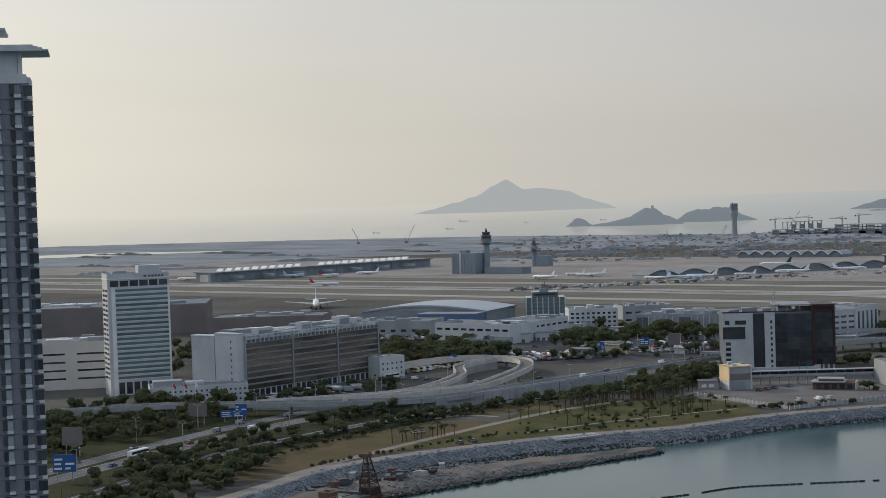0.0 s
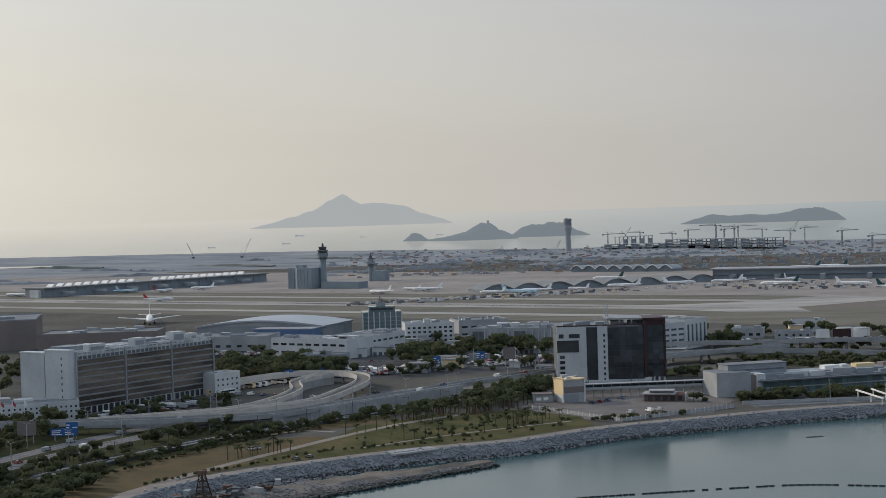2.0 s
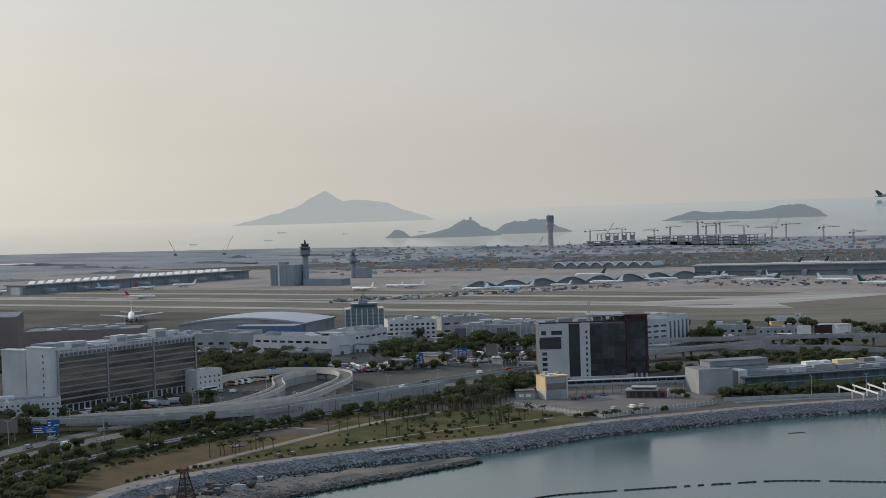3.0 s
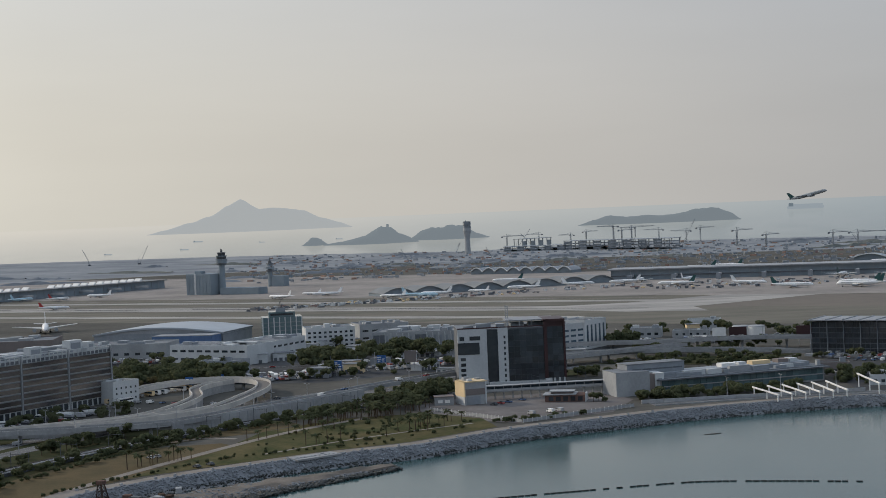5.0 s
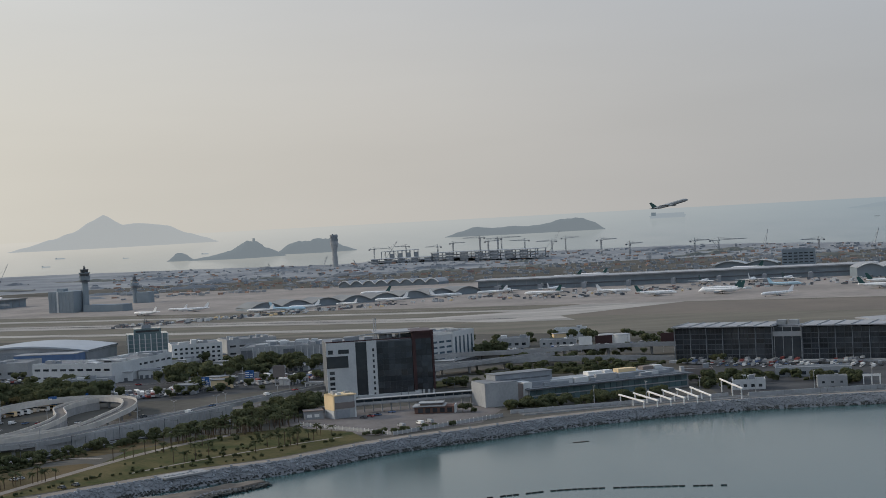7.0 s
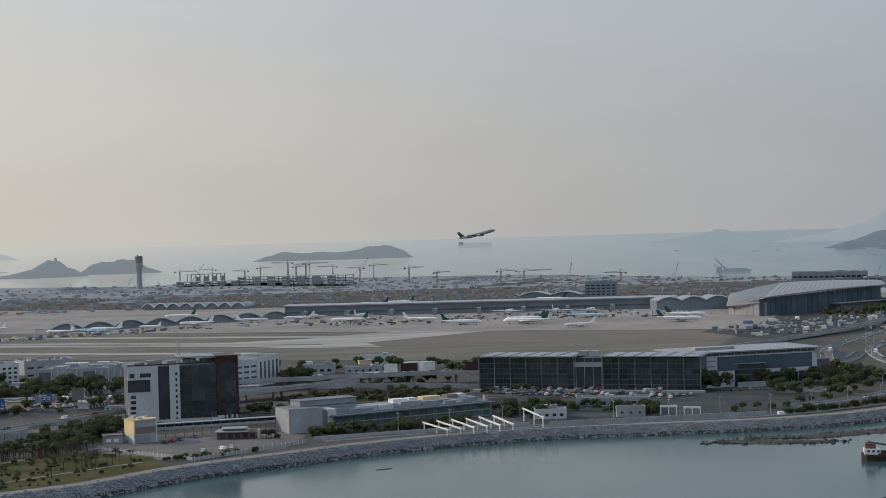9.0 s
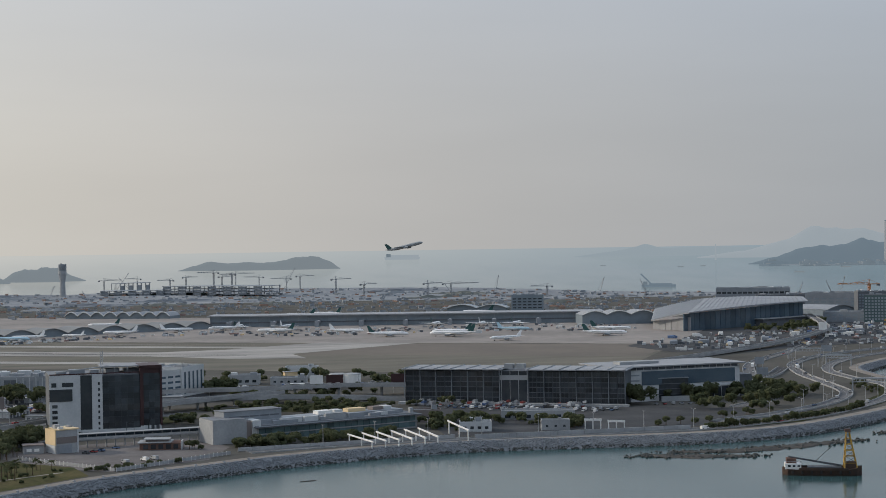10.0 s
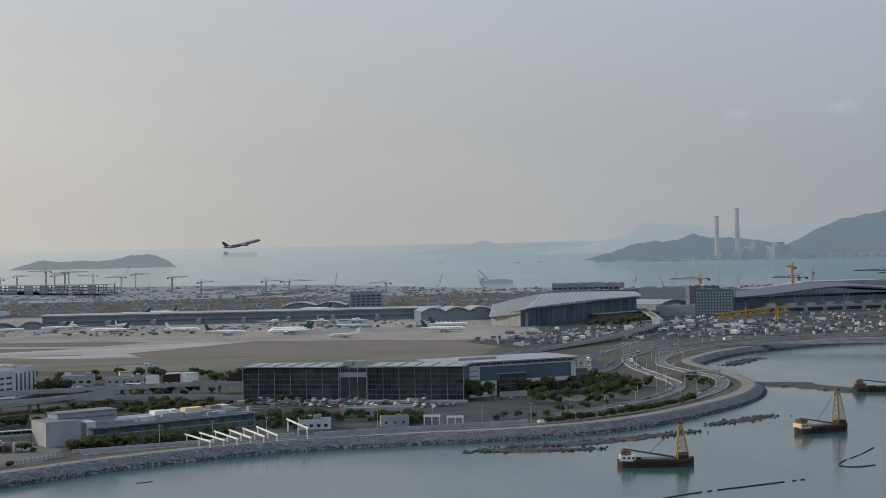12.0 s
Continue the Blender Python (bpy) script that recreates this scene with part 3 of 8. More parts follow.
# railway
rail_line = smooth_line([(-270, 400, 0.3), (-240, 540, 0.3), (-219, 640, 0.3), (-166, 743, 0.3), (-95, 832, 0.3), (-30, 893, 0.3), (60, 935, 0.3), (130, 962, 0.3)], 6)
railway = thing("railway", "twin railway tracks on brown ballast with a fence", "railway", 0, 0, kind="structure")
part("track_bed", strip(rail_line, -6, 6, -0.2, 0.35), M["ballast"], railway)
for o in (-3.2, -1.7, 1.7, 3.2):
    part("rail", strip(rail_line, o - 0.12, o + 0.12, 0.35, 0.6), M["steel"], railway)
part("fence", strip(rail_line, 7.0, 7.1, -0.3, 1.1), M["dsteel"], railway)
part("cable_trough", strip(rail_line, -6.9, -6.4, -0.3, 0.5), M["ballast"], railway)
run = 0.0
for a, b in zip(rail_line, rail_line[1:]):
    run += (b - a).length
    if run > 30 and a.y > 520:
        run = 0.0
        top = thing("catenary_mast", "slim steel mast with arms over the tracks", "railway mast", a.x, a.y, 0.3, math.degrees(math.atan2(b.y - a.y, b.x - a.x)), group="railway masts")
        for o in (-5.2, 5.2):
            pb("post", top, (0, o, 0), (0.2, 0.2, 7.2), M["dsteel"])
        pb("cross_arm", top, (0, -5.2, 6.4), (0.14, 10.6, 0.16), M["dsteel"])
# coast road and the roads of the eastern junction
road("road_coast", [(-175, 590, G), (-150, 655, G), (-108, 742, G), (-82, 784, G), (-55, 815, G)], 5, "pale concrete park path", line=False, material=M["path"])
road("path_park", [(-95, 701, G), (-60, 735, G), (-20, 765, G), (0, 778, G)], 2.2, "narrow pale path across the park", line=False, material=M["path"])
road("path_yard", [(-115, 755, G), (-132, 762, G), (-146, 750, G)], 3, "short pale park path", line=False, material=M["path"])
road("road_waterfront", [(95, 822, G), (169, 836, G), (263, 836, G), (347, 834, G), (400, 850, G), (445, 872, G), (510, 925, G), (555, 975, G), (590, 1040, G), (600, 1110, G), (618, 1185, G), (665, 1262, G), (745, 1340, G), (870, 1405, G), (985, 1402, G), (1300, 1360, G)], 9, "curving waterfront road with pale kerbs", parapet=0.6)
road("road_waterfront_inner", [(380, 868, G), (430, 893, G), (490, 940, G), (535, 1000, G), (560, 1080, G), (585, 1170, G), (630, 1270, G), (720, 1365, G), (850, 1432, G), (985, 1428, G), (1300, 1390, G)], 9, "curving dual carriageway with white barriers", parapet=0.9)
road("road_junction", [(425, 940, G), (480, 1000, G), (505, 1080, G), (545, 1180, G), (600, 1290, G), (700, 1420, G), (800, 1560, G), (880, 1700, G)], 10, "wide pale slip road of the eastern junction", parapet=0.7)
road("road_terminal_ramp", [(520, 1330, 1), (650, 1430, 3), (741, 1512, 5), (850, 1640, 7), (905, 1750, 9), (950, 1860, 10), (990, 1960, 10)], 9, "raised curving road up to the terminal", parapet=1.1, piers=40, thick=1.3)
road("road_perimeter", [(-10, 1075, 6), (69, 1116, 8), (133, 1118, 8), (207, 1120, 8), (300, 1105, 6), (390, 1085, 5), (460, 1070, 3), (540, 1140, 1), (600, 1230, G)], 10, "raised concrete link road behind the offices", material=M["asphalt"], parapet=0.9, piers=30, thick=1.2)
road("road_airport", [(-420, 1160, G), (-260, 1130, G), (-120, 1120, G), (20, 1170, G), (120, 1215, G), (260, 1180, G), (400, 1120, G)], 9, "service road behind the airport offices", material=M["asphalt"])
road("road_viaduct_lower", [(35, 1035, 6.4), (70, 1064, 6.2), (95, 1074, 6), (145, 1082, 5), (200, 1080, 3), (240, 1066, 1)], 7, "lower curving viaduct with dark underside", material=M["asphalt"], parapet=1.0, piers=24, thick=1.6)
road("road_bridge", [(765, 1352, 1.5), (815, 1330, 2.5), (860, 1298, 3.4), (915, 1262, 3.8), (1010, 1205, 4), (1120, 1150, 4)], 7, "low concrete bridge across the bay on dark piers", parapet=0.9, piers=22, thick=1.2)
# park ground by the water
sheet("lawn_dry", [(-186, 575), (-160, 625), (-125, 672), (-104, 720), (-120, 742), (-150, 735), (-190, 672), (-208, 605)], 0.06, M["lawn"], "dry yellow-brown lawn beside the railway", "lawn")
sheet("park_grass", [(-146, 648), (-118, 668), (-70, 702), (-30, 722), (12, 762), (5, 795), (-25, 825), (-70, 815), (-105, 775), (-118, 715)], 0.09, M["grass"], "patchy green and yellow park grass", "grass")
sheet("lawn_upper", [(-140, 752), (-105, 775), (-88, 800), (-100, 818), (-128, 790), (-152, 764)], 0.06, M["lawn"], "dry brown lawn below the retaining wall", "lawn")
sheet("verge_west", [(-330, 560), (-262, 540), (-225, 540), (-200, 610), (-168, 700), (-120, 790), (-150, 800), (-215, 800), (-300, 790), (-420, 740)], 0.03, M["verge"], "rough green verge beside the motorway", "grass")
sheet("yard", [(0, 790), (22, 772), (72, 800), (88, 850), (70, 900), (-30, 880), (-30, 838)], 0.08, mat("yard_concrete", (0.185, 0.17, 0.162), (0.13, 0.12, 0.115), 0.95, scale=0.05, fine=0.4), "pale concrete yard with parked vehicles", "yard")
sheet("yard_east", [(210, 850), (345, 842), (400, 880), (430, 930), (360, 975), (235, 1045), (215, 930)], 0.05, M["asphalt"], "asphalt car park in front of the glazed offices", "car park")
sheet("verge_east", [(352, 828), (425, 850), (520, 925), (572, 985), (600, 1050), (612, 1110), (600, 1108), (585, 1050), (552, 985), (505, 932), (425, 874), (380, 852)], 0.05, M["verge"], "green grass verge inside the seawall", "grass")
sheet("embankment_mid", [(85, 1050), (147, 1018), (200, 1036), (222, 1066), (150, 1074)], 0.3, M["verge"], "dark planted bank between the roads", "embankment")
sheet("yard_mid", [(-330, 985), (-160, 1010), (-100, 1000), (20, 1060), (120, 1150), (60, 1250), (-120, 1230), (-300, 1200), (-420, 1100)], 0.04, M["asphalt"], "asphalt yards between the airport offices", "yard")


# ---- buildings ----
def windows_row(parent, x0, x1, n, z, w, h, y=-0.06, material=None, name="window"):
    for k in range(n):
        x = x0 + (x1 - x0) * (k + 0.5) / n - w / 2
        pb(name, parent, (x, y, z), (w, 0.3, h), material or M["glass"])


def roof_clutter(parent, L, D, h, seed, n=5, material=None):
    rng = random.Random(seed)
    for k in range(n):
        w, d, t = rng.uniform(2, L * 0.12 + 2.5), rng.uniform(2, D * 0.3), rng.uniform(1.0, 3.2)
        pb("roof_plant", parent, (rng.uniform(0.5, max(0.6, L - w - 0.5)), rng.uniform(1, max(1.2, D - d - 1)), h), (w, d, t), material or rng.choice((M["lgrey"], M["grey"], M["white"])))


def parapet_roof(parent, L, D, h, material, edge=None, t=0.35, up=0.9):
    pb("roof", parent, (0.4, 0.4, h - 0.3), (L - 0.8, D - 0.8, 0.34), material)
    for at, size in (((0, 0, h), (L, t, up)), ((0, D - t, h), (L, t, up)), ((0, t, h), (t, D - 2 * t, up)), ((L - t, t, h), (t, D - 2 * t, up))):
        pb("roof_edge", parent, at, size, edge or M["white"])


# apartment tower near the viewer
def apartment_tower(x, y, rz, levels, label):
    top = thing("apartment_tower", label, "apartment tower", x, y, 0, rz)
    h, w, d = 2.68, 15.0, 14.0
    hs = levels * h
    pb("wall", top, (-w, 0, 0), (w - 0.6, d, hs), M["flat"])
    # right-hand panes: the sky's reflection is put into a paler colour
    bright = mat("sky_reflection_tone_glazing", (0.30, 0.32, 0.33), (0.20, 0.22, 0.23), 0.12, scale=0.3, spec=0.6, each=0.5)
    for i in range(levels):
        z = i * h
        # two-sided bay windows, the corner one set back and half a step lower
        for wx, ww, back, dz in ((-1.5, 1.5, 0.5, -0.3), (-3.9, 1.9, 0.0, 0.0), (-7.2, 1.7, 0.0, 0.0), (-10.4, 1.7, 0.0, 0.0)):
            pb("bay_pane", top, (wx, back - 0.75, z + 0.72 + dz), (ww * 0.46, 0.9, 1.72), M["glass"])
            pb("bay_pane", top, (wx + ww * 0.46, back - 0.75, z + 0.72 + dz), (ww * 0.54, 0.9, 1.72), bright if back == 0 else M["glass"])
            pb("bay_panel", top, (wx + ww * 0.42, back - 0.85, z + 0.12 + dz), (ww * 0.6, 0.95, 0.58), M["flatlight"])
            pb("bay_hood", top, (wx - 0.08, back - 0.9, z + 2.44 + dz), (ww + 0.16, 1.0, 0.12), M["dgrey"])
        pb("floor_line", top, (-w - 0.05, -0.06, z + 2.55), (w - 0.5, 0.1, 0.1), M["dgrey"])
    pb("corner_block", top, (-3.6, 0.3, hs), (2.6, 9, 1.6), M["flatlight"])
    pb("corner_block", top, (-2.2, 0.9, hs - 0.3), (1.9, 9, 1.4), M["flatlight"])
    pb("crown", top, (-11, 1.2, hs), (8.6, 10, 5.6), M["flatlight"])
    pb("crown_post", top, (-2.3, 0.8, hs + 1.2), (0.7, 0.9, 4.4), M["flatlight"])
    pb("upper_crown", top, (-14, 3, hs), (8, 8, 9), M["flatlight"])
    pb("upper_canopy", top, (-16, -1, hs + 9.2), (11.8, 12, 0.4), M["flatlight"])
    bm = bmesh.new()
    for k, (reach, z) in enumerate(((3.0, 0.0), (2.0, 0.3), (1.2, 0.55), (0.4, 0.8))):
        add_box(bm, (-14, -0.9, hs + 5.6 + z), (14 + reach, 12.5, 0.28))
    part("roof_canopy", bm, M["flatlight"], top, "white stepped roof canopy")
    return top


apartment_tower(-120.35, 258.35, 23, 48, "grey apartment tower with dark bay windows and white canopy")

# hotel
def hotel():
    top, L = front("hotel_tower", "white high-rise hotel with ribbon windows and podium", "hotel", (-356, 853), (-320, 876))
    L, D, h = 36, 17, 70
    pb("wall", top, (0, 0, 0), (L, D, h), M["white"])
    for i in range(19):
        z = 9.5 + i * 2.82
        pb("window", top, (4.6, -0.12, z), (L - 5.6, 0.4, 1.45), M["greenglass"])
        pb("side_window", top, (-0.12, 1.2, z), (0.4, 5.5, 1.35), M["glass"])
        pb("side_window", top, (-0.12, 8.5, z), (0.4, 6.5, 1.35), M["glass"])
        pb("window_sill", top, (4.4, -0.35, z - 0.35), (L - 5.2, 0.5, 0.3), M["paint"])
    for k in range(6):
        pb("top_window", top, (1.6 + k * 5.7, -0.12, 63.3), (4.9, 0.4, 3.4), M["glass"])
    pb("pier", top, (2.0, -0.7, 0), (2.4, 0.75, 63), M["paint"])
    pb("pier", top, (L - 1.0, -0.7, 0), (1.0, 0.75, 63), M["paint"])
    for k in range(7):
        pb("base_window", top, (4.8 + k * 4.4, -0.1, 0.8), (3.4, 0.4, 6.8), M["glass"])
    pb("band", top, (-0.3, -0.4, 67.5), (L + 0.6, D + 0.8, 0.5), M["paint"])
    parapet_roof(top, L, D, h, M["roof"])
    pb("plant_room", top, (19, 3, h), (13, 9, 5.0), M["white"])
    pb("plant_room", top, (4, 4, h), (8, 8, 2.2), M["lgrey"])
    for k in range(5):
        pb("sign_bar", top, (24 + k * 1.9, -0.22, 68.3), (1.3, 0.25, 1.2), M["dgrey"])
    pb("sign_mark", top, (21.2, -0.22, 68.4), (1.6, 0.25, 1.1), M["tailgreen"])
    return top


hotel()


def podium():
    top, L = front("hotel_podium", "low white podium with small square windows", "building", (-313, 803), (-264, 824))
    D, h = 22, 9.6
    pb("wall", top, (0, 0, 0), (L, D, h), M["white"])
    for z in (1.6, 4.4, 7.0):
        windows_row(top, 1, L * 0.66, 12, z, 1.0, 1.0)
        windows_row(top, L * 0.70, L - 0.5, 6, z, 1.0, 1.0)
    pb("recess", top, (1.2, -0.1, 3.6), (9, 0.4, 2.0), M["glass"])
    pb("joint", top, (L * 0.675, -0.1, 0), (0.9, 0.5, h), M["dgrey"])
    parapet_roof(top, L, D, h, M["roof"])
    pb("terrace", top, (2, 8, h), (16, 10, 3.2), M["lgrey"])
    pb("terrace", top, (20, 10, h), (10, 8, 2.0), M["white"])
    for k in range(4):
        pb("roof_rail", top, (2 + k * 8, 1.2, h + 1.0), (7.5, 0.1, 0.8), M["steel"])


podium()


def office_slab():
    top, L = front("office_slab", "long white office block with brown reflections coloured into its window bands", "office building", (-271, 840), (-216, 938))
    D, h = 40, 32.5
    pb("wall", top, (0, 0, 0), (L, D, h), M["white"])
    for x in (0.2, L / 3, 2 * L / 3, L - 1.4):
        pb("pier", top, (x, -1.3, 0), (0.7, 1.4, h + 1.5), M["lgrey"])
        # solid dark strip in place of the shadow beside the pier
        pb("pier_shadow_gap", top, (x + 0.7, -0.7, 0), (0.9, 0.8, h), M["dgrey"])
    # warm streaks in the second colour stand for reflections in the glass
    gl = mat("reflection_streak_glazing", (0.036, 0.036, 0.04), (0.17, 0.14, 0.115), 0.12, scale=0.05, fine=0.5, spec=0.5, each=0.4, stretch=(1, 1, 5, 0))
    for b in range(3):
        x0 = b * L / 3 + 1.6
        for i in range(8):
            z = 4.4 + i * 3.35
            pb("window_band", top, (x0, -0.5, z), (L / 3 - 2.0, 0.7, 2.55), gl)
            pb("spandrel", top, (x0, -0.62, z + 2.3), (L / 3 - 2.0, 0.8, 0.42), M["grey"])
            pb("sunshade", top, (x0, -1.3, z + 2.75), (L / 3 - 2.0, 1.0, 0.12), M["steel"])
        for k in range(9):
            pb("column", top, (x0 + k * (L / 3 - 2.6) / 8, -0.9, 0), (0.6, 0.6, 4.2), M["white"])
        pb("arcade", top, (x0, -0.3, 0.3), (L / 3 - 2.0, 0.4, 3.6), M["glass"])
        pb("top_recess", top, (x0, -0.4, 30.7), (L / 3 - 2.0, 0.5, 1.7), M["dgrey"])
        for k in range(11):
            pb("pergola_post", top, (x0 + k * (L / 3 - 2.6) / 10, -0.9, 30.4), (0.4, 0.5, 4.0), M["white"])
        pb("pergola_beam", top, (x0, -0.9, 34.4), (L / 3 - 2.0, 0.6, 0.45), M["white"])
    parapet_roof(top, L, D, h, M["roof"])
    for x, y, w, d, t in ((14, 3, 12, 5, 5.5), (50, 4, 9, 5, 6.0), (82, 4, 10, 6, 7.0), (98, 5, 6, 6, 5.0)):
        lift = pb("lift_house", top, (x, y, h), (w, d, t), M["white"])
        pb("louvre", lift, (1, -0.1, 1.5), (w - 2, 0.3, t - 3), M["grey"])
    for k in range(8):
        pb("roof_duct", top, (6 + k * 13, 9, h + 1.2), (11, 1.2, 1.2), M["steel"])
    for at, size in (((6, 14, h), (14, 12, 4.5)), ((22, 18, h), (9, 8, 3.0)), ((38, 10, h), (22, 12, 2.6)), ((64, 16, h), (20, 12, 3.6)), ((90, 10, h), (18, 14, 3.0)), ((48, 26, h), (30, 8, 1.8))):
        pb("roof_plant", top, at, size, M["grey"])
    roof_clutter(top, L, D, h, 5, 26)
    # west end: two blank stair towers, a dark panel for the shaded slot between
    pb("stair_tower", top, (-4.5, 0.2, 0), (4.4, 18.5, 36.0), M["white"])
    pb("stair_tower", top, (-1.6, 22.5, 0), (1.5, 19.5, 34.0), M["white"])
    pb("tower_cap", top, (-4.8, -0.1, 36.0), (5.0, 19.1, 0.5), M["paint"])
    pb("tower_cap", top, (-1.9, 22.2, 34.0), (6.0, 20.1, 0.5), M["paint"])
    pb("slot", top, (-0.2, 18.7, 0), (0.3, 3.8, 33), M["dgrey"])
    for k in range(9):
        pb("slot_window", top, (-4.6, 5.0, 3 + k * 3.5), (0.3, 1.0, 1.4), M["dgrey"])


office_slab()


def plain_block(name, label, a, b, D, h, wall, rows=(), win=None, seed=1, clutter=5, category="building", band=False, edge=None):
    """A low block with rows of windows: (z, number, width, height)."""
    top, L = front(name, label, category, a, b)
    pb("wall", top, (0, 0, 0), (L, D, h), wall)
    for z, n, w, wh in rows:
        windows_row(top, 0.8, L - 0.8, n, z, w, wh, material=win)
    parapet_roof(top, L, D, h, M["roof"], edge or wall)
    roof_clutter(top, L, D, h, seed, clutter)
    return top, L


plain_block("annex_block", "small white annex with square windows", (-212, 922), (-200, 938), 14, 12.5, M["white"], [(2.2, 5, 1.1, 1.2), (5.4, 5, 1.1, 1.2), (8.6, 5, 1.1, 1.2)], seed=2, clutter=2)
plain_block("training_block", "white block with dark ribbon windows and roof plant", (-455, 868), (-366, 900), 40, 28, mat("warm_white_render", (0.62, 0.575, 0.53), (0.52, 0.485, 0.45), 0.7, scale=0.06, fine=0.8), [(6, 3, 24, 1.1), (11, 3, 24, 1.1), (16, 3, 24, 1.1), (21, 3, 24, 1.1)], seed=3, clutter=9)
plain_block("maintenance_hangar", "large dark brown hangar with grey roof", (-640, 1248), (-452, 1300), 90, 25, M["brown"], [], seed=4, clutter=16, edge=M["grey"])
plain_block("catering_block", "brown block with flat roof", (-425, 1225), (-330, 1235), 50, 17, M["brown"], [(4, 8, 6, 1.5)], seed=6, clutter=8)
plain_block("cargo_shed", "long pale shed with light roof", (-330, 1240), (-240, 1232), 40, 11, M["lgrey"], [(3, 10, 4, 2)], seed=7, clutter=10)


def vault_hangar():
    top, L = front("vaulted_hangar", "hangar with a wide curved pale roof", "hangar", (-330, 1372), (-212, 1345))
    D, h = 70, 11
    pb("wall", top, (0, 0, 0), (L, D, h), M["grey"])
    bm = bmesh.new()
    n, rings = 20, []
    for k in range(n + 1):
        x, z = -1 + (L + 2) * k / n, h + 7.5 * math.sin(math.pi * (0.1 + 0.8 * k / n)) - 2.3
        rings.append([bm.verts.new((x, y, z + dz)) for y, dz in ((-1, 0), (D + 1, 0), (D + 1, -1.5), (-1, -1.5))])
    for a, b in zip(rings, rings[1:]):
        for i in range(4):
            bm.faces.new((a[i], b[i], b[(i + 1) % 4], a[(i + 1) % 4]))
    bmesh.ops.recalc_face_normals(bm, faces=bm.faces)
    part("roof", bm, mat("pale_roof_sheet", (0.36, 0.39, 0.42), (0.31, 0.335, 0.36), 0.6, scale=0.02, fine=0.2), top, "pale curved sheet roof")
    bm = bmesh.new()
    arch = [(L * k / n, h + 7.5 * math.sin(math.pi * (0.1 + 0.8 * k / n)) - 3.2) for k in range(n + 1)]
    lo, hi = [bm.verts.new((x, 0.1, z)) for x, z in arch], [bm.verts.new((x, D - 0.1, z)) for x, z in arch]
    for vs in (lo, hi):
        bm.faces.new([bm.verts.new((0, vs[0].co.y, h - 1.2)), *vs, bm.verts.new((L, vs[0].co.y, h - 1.2))])
    part("gable", bm, M["lgrey"], top)
    for k in range(10):
        pb("door_panel", top, (3 + k * (L - 6) / 10, -0.2, 0.2), ((L - 6) / 10 - 0.4, 0.4, 9), M["teal"] if k > 5 else M["grey"])
    pb("side_block", top, (L * 0.55, -26, 0), (L * 0.45, 22, 10), M["teal"], "blue sheet side block")
    pb("side_roof", top, (L * 0.55, -26, 10), (L * 0.45, 22, 0.6), M["termroof"])


vault_hangar()
plain_block("freight_office", "long white two-storey freight office with dark window strips", (-226, 1176), (-163, 1142), 34, 13.5, M["white"], [(3.5, 9, 5.0, 1.3), (9.2, 9, 5.2, 1.6)], seed=8, clutter=9)
plain_block("freight_office_east", "white freight office with ribbon windows", (-160, 1150), (-128, 1222), 36, 13.5, M["white"], [(3.5, 9, 5.4, 1.3), (9.2, 9, 5.4, 1.5)], seed=9, clutter=8)
plain_block("glass_pavilion", "low building with a dark glazed front", (-186, 1068), (-155, 1062), 16, 10, M["grey"], [(1.0, 6, 4.6, 3.4), (5.4, 6, 4.6, 3.2)], seed=10, clutter=4)


def green_tower():
    top, L = front("green_glass_office", "teal glass office block with white fins and stepped top", "office building", (-183, 1386), (-148, 1392))
    pb("wall", top, (0, 0, 0), (L, 28, 19), M["greenglass"])
    for k in range(8):
        pb("fin", top, (k * (L - 0.9) / 7, -0.5, 0), (0.9, 0.6, 19), M["white"])
    for z in (3.4, 7.0, 10.6, 14.2):
        pb("floor_line", top, (0, -0.15, z), (L, 0.3, 0.4), M["grey"])
    pb("upper_storey", top, (6, 4, 19), (L - 12, 18, 4.5), M["greenglass"])
    pb("upper_window", top, (7.5, 3.8, 20.4), (L - 15, 0.4, 1.8), M["glass"])
    pb("mast_base", top, (13, 8, 23.5), (8, 8, 3.0), M["grey"])
    bm = bmesh.new()
    for dx, dy in ((0, 0), (3, 0), (0, 3), (3, 3)):
        rod(bm, (15.5 + dx, 10 + dy, 26), (16.6 + dx * 0.3, 11 + dy * 0.3, 33), 0.3, 0.2, 6)
    add_box(bm, (14.5, 9, 29), (6, 6, 0.5))
    part("lattice_mast", bm, M["dsteel"], top)


green_tower()
plain_block("white_office_north", "white office block with square windows", (-131, 1254), (-92, 1262), 30, 16.5, M["white"], [(2, 9, 2.2, 1.6), (5.6, 9, 2.2, 1.6), (9.2, 9, 2.2, 1.6), (12.6, 9, 2.2, 1.6)], seed=11, clutter=7)
plain_block("white_depot", "wide pale depot building", (-90, 1290), (-50, 1302), 34, 15.5, M["lgrey"], [(4, 5, 5, 1.5), (10, 5, 5, 1.5)], seed=12, clutter=6)


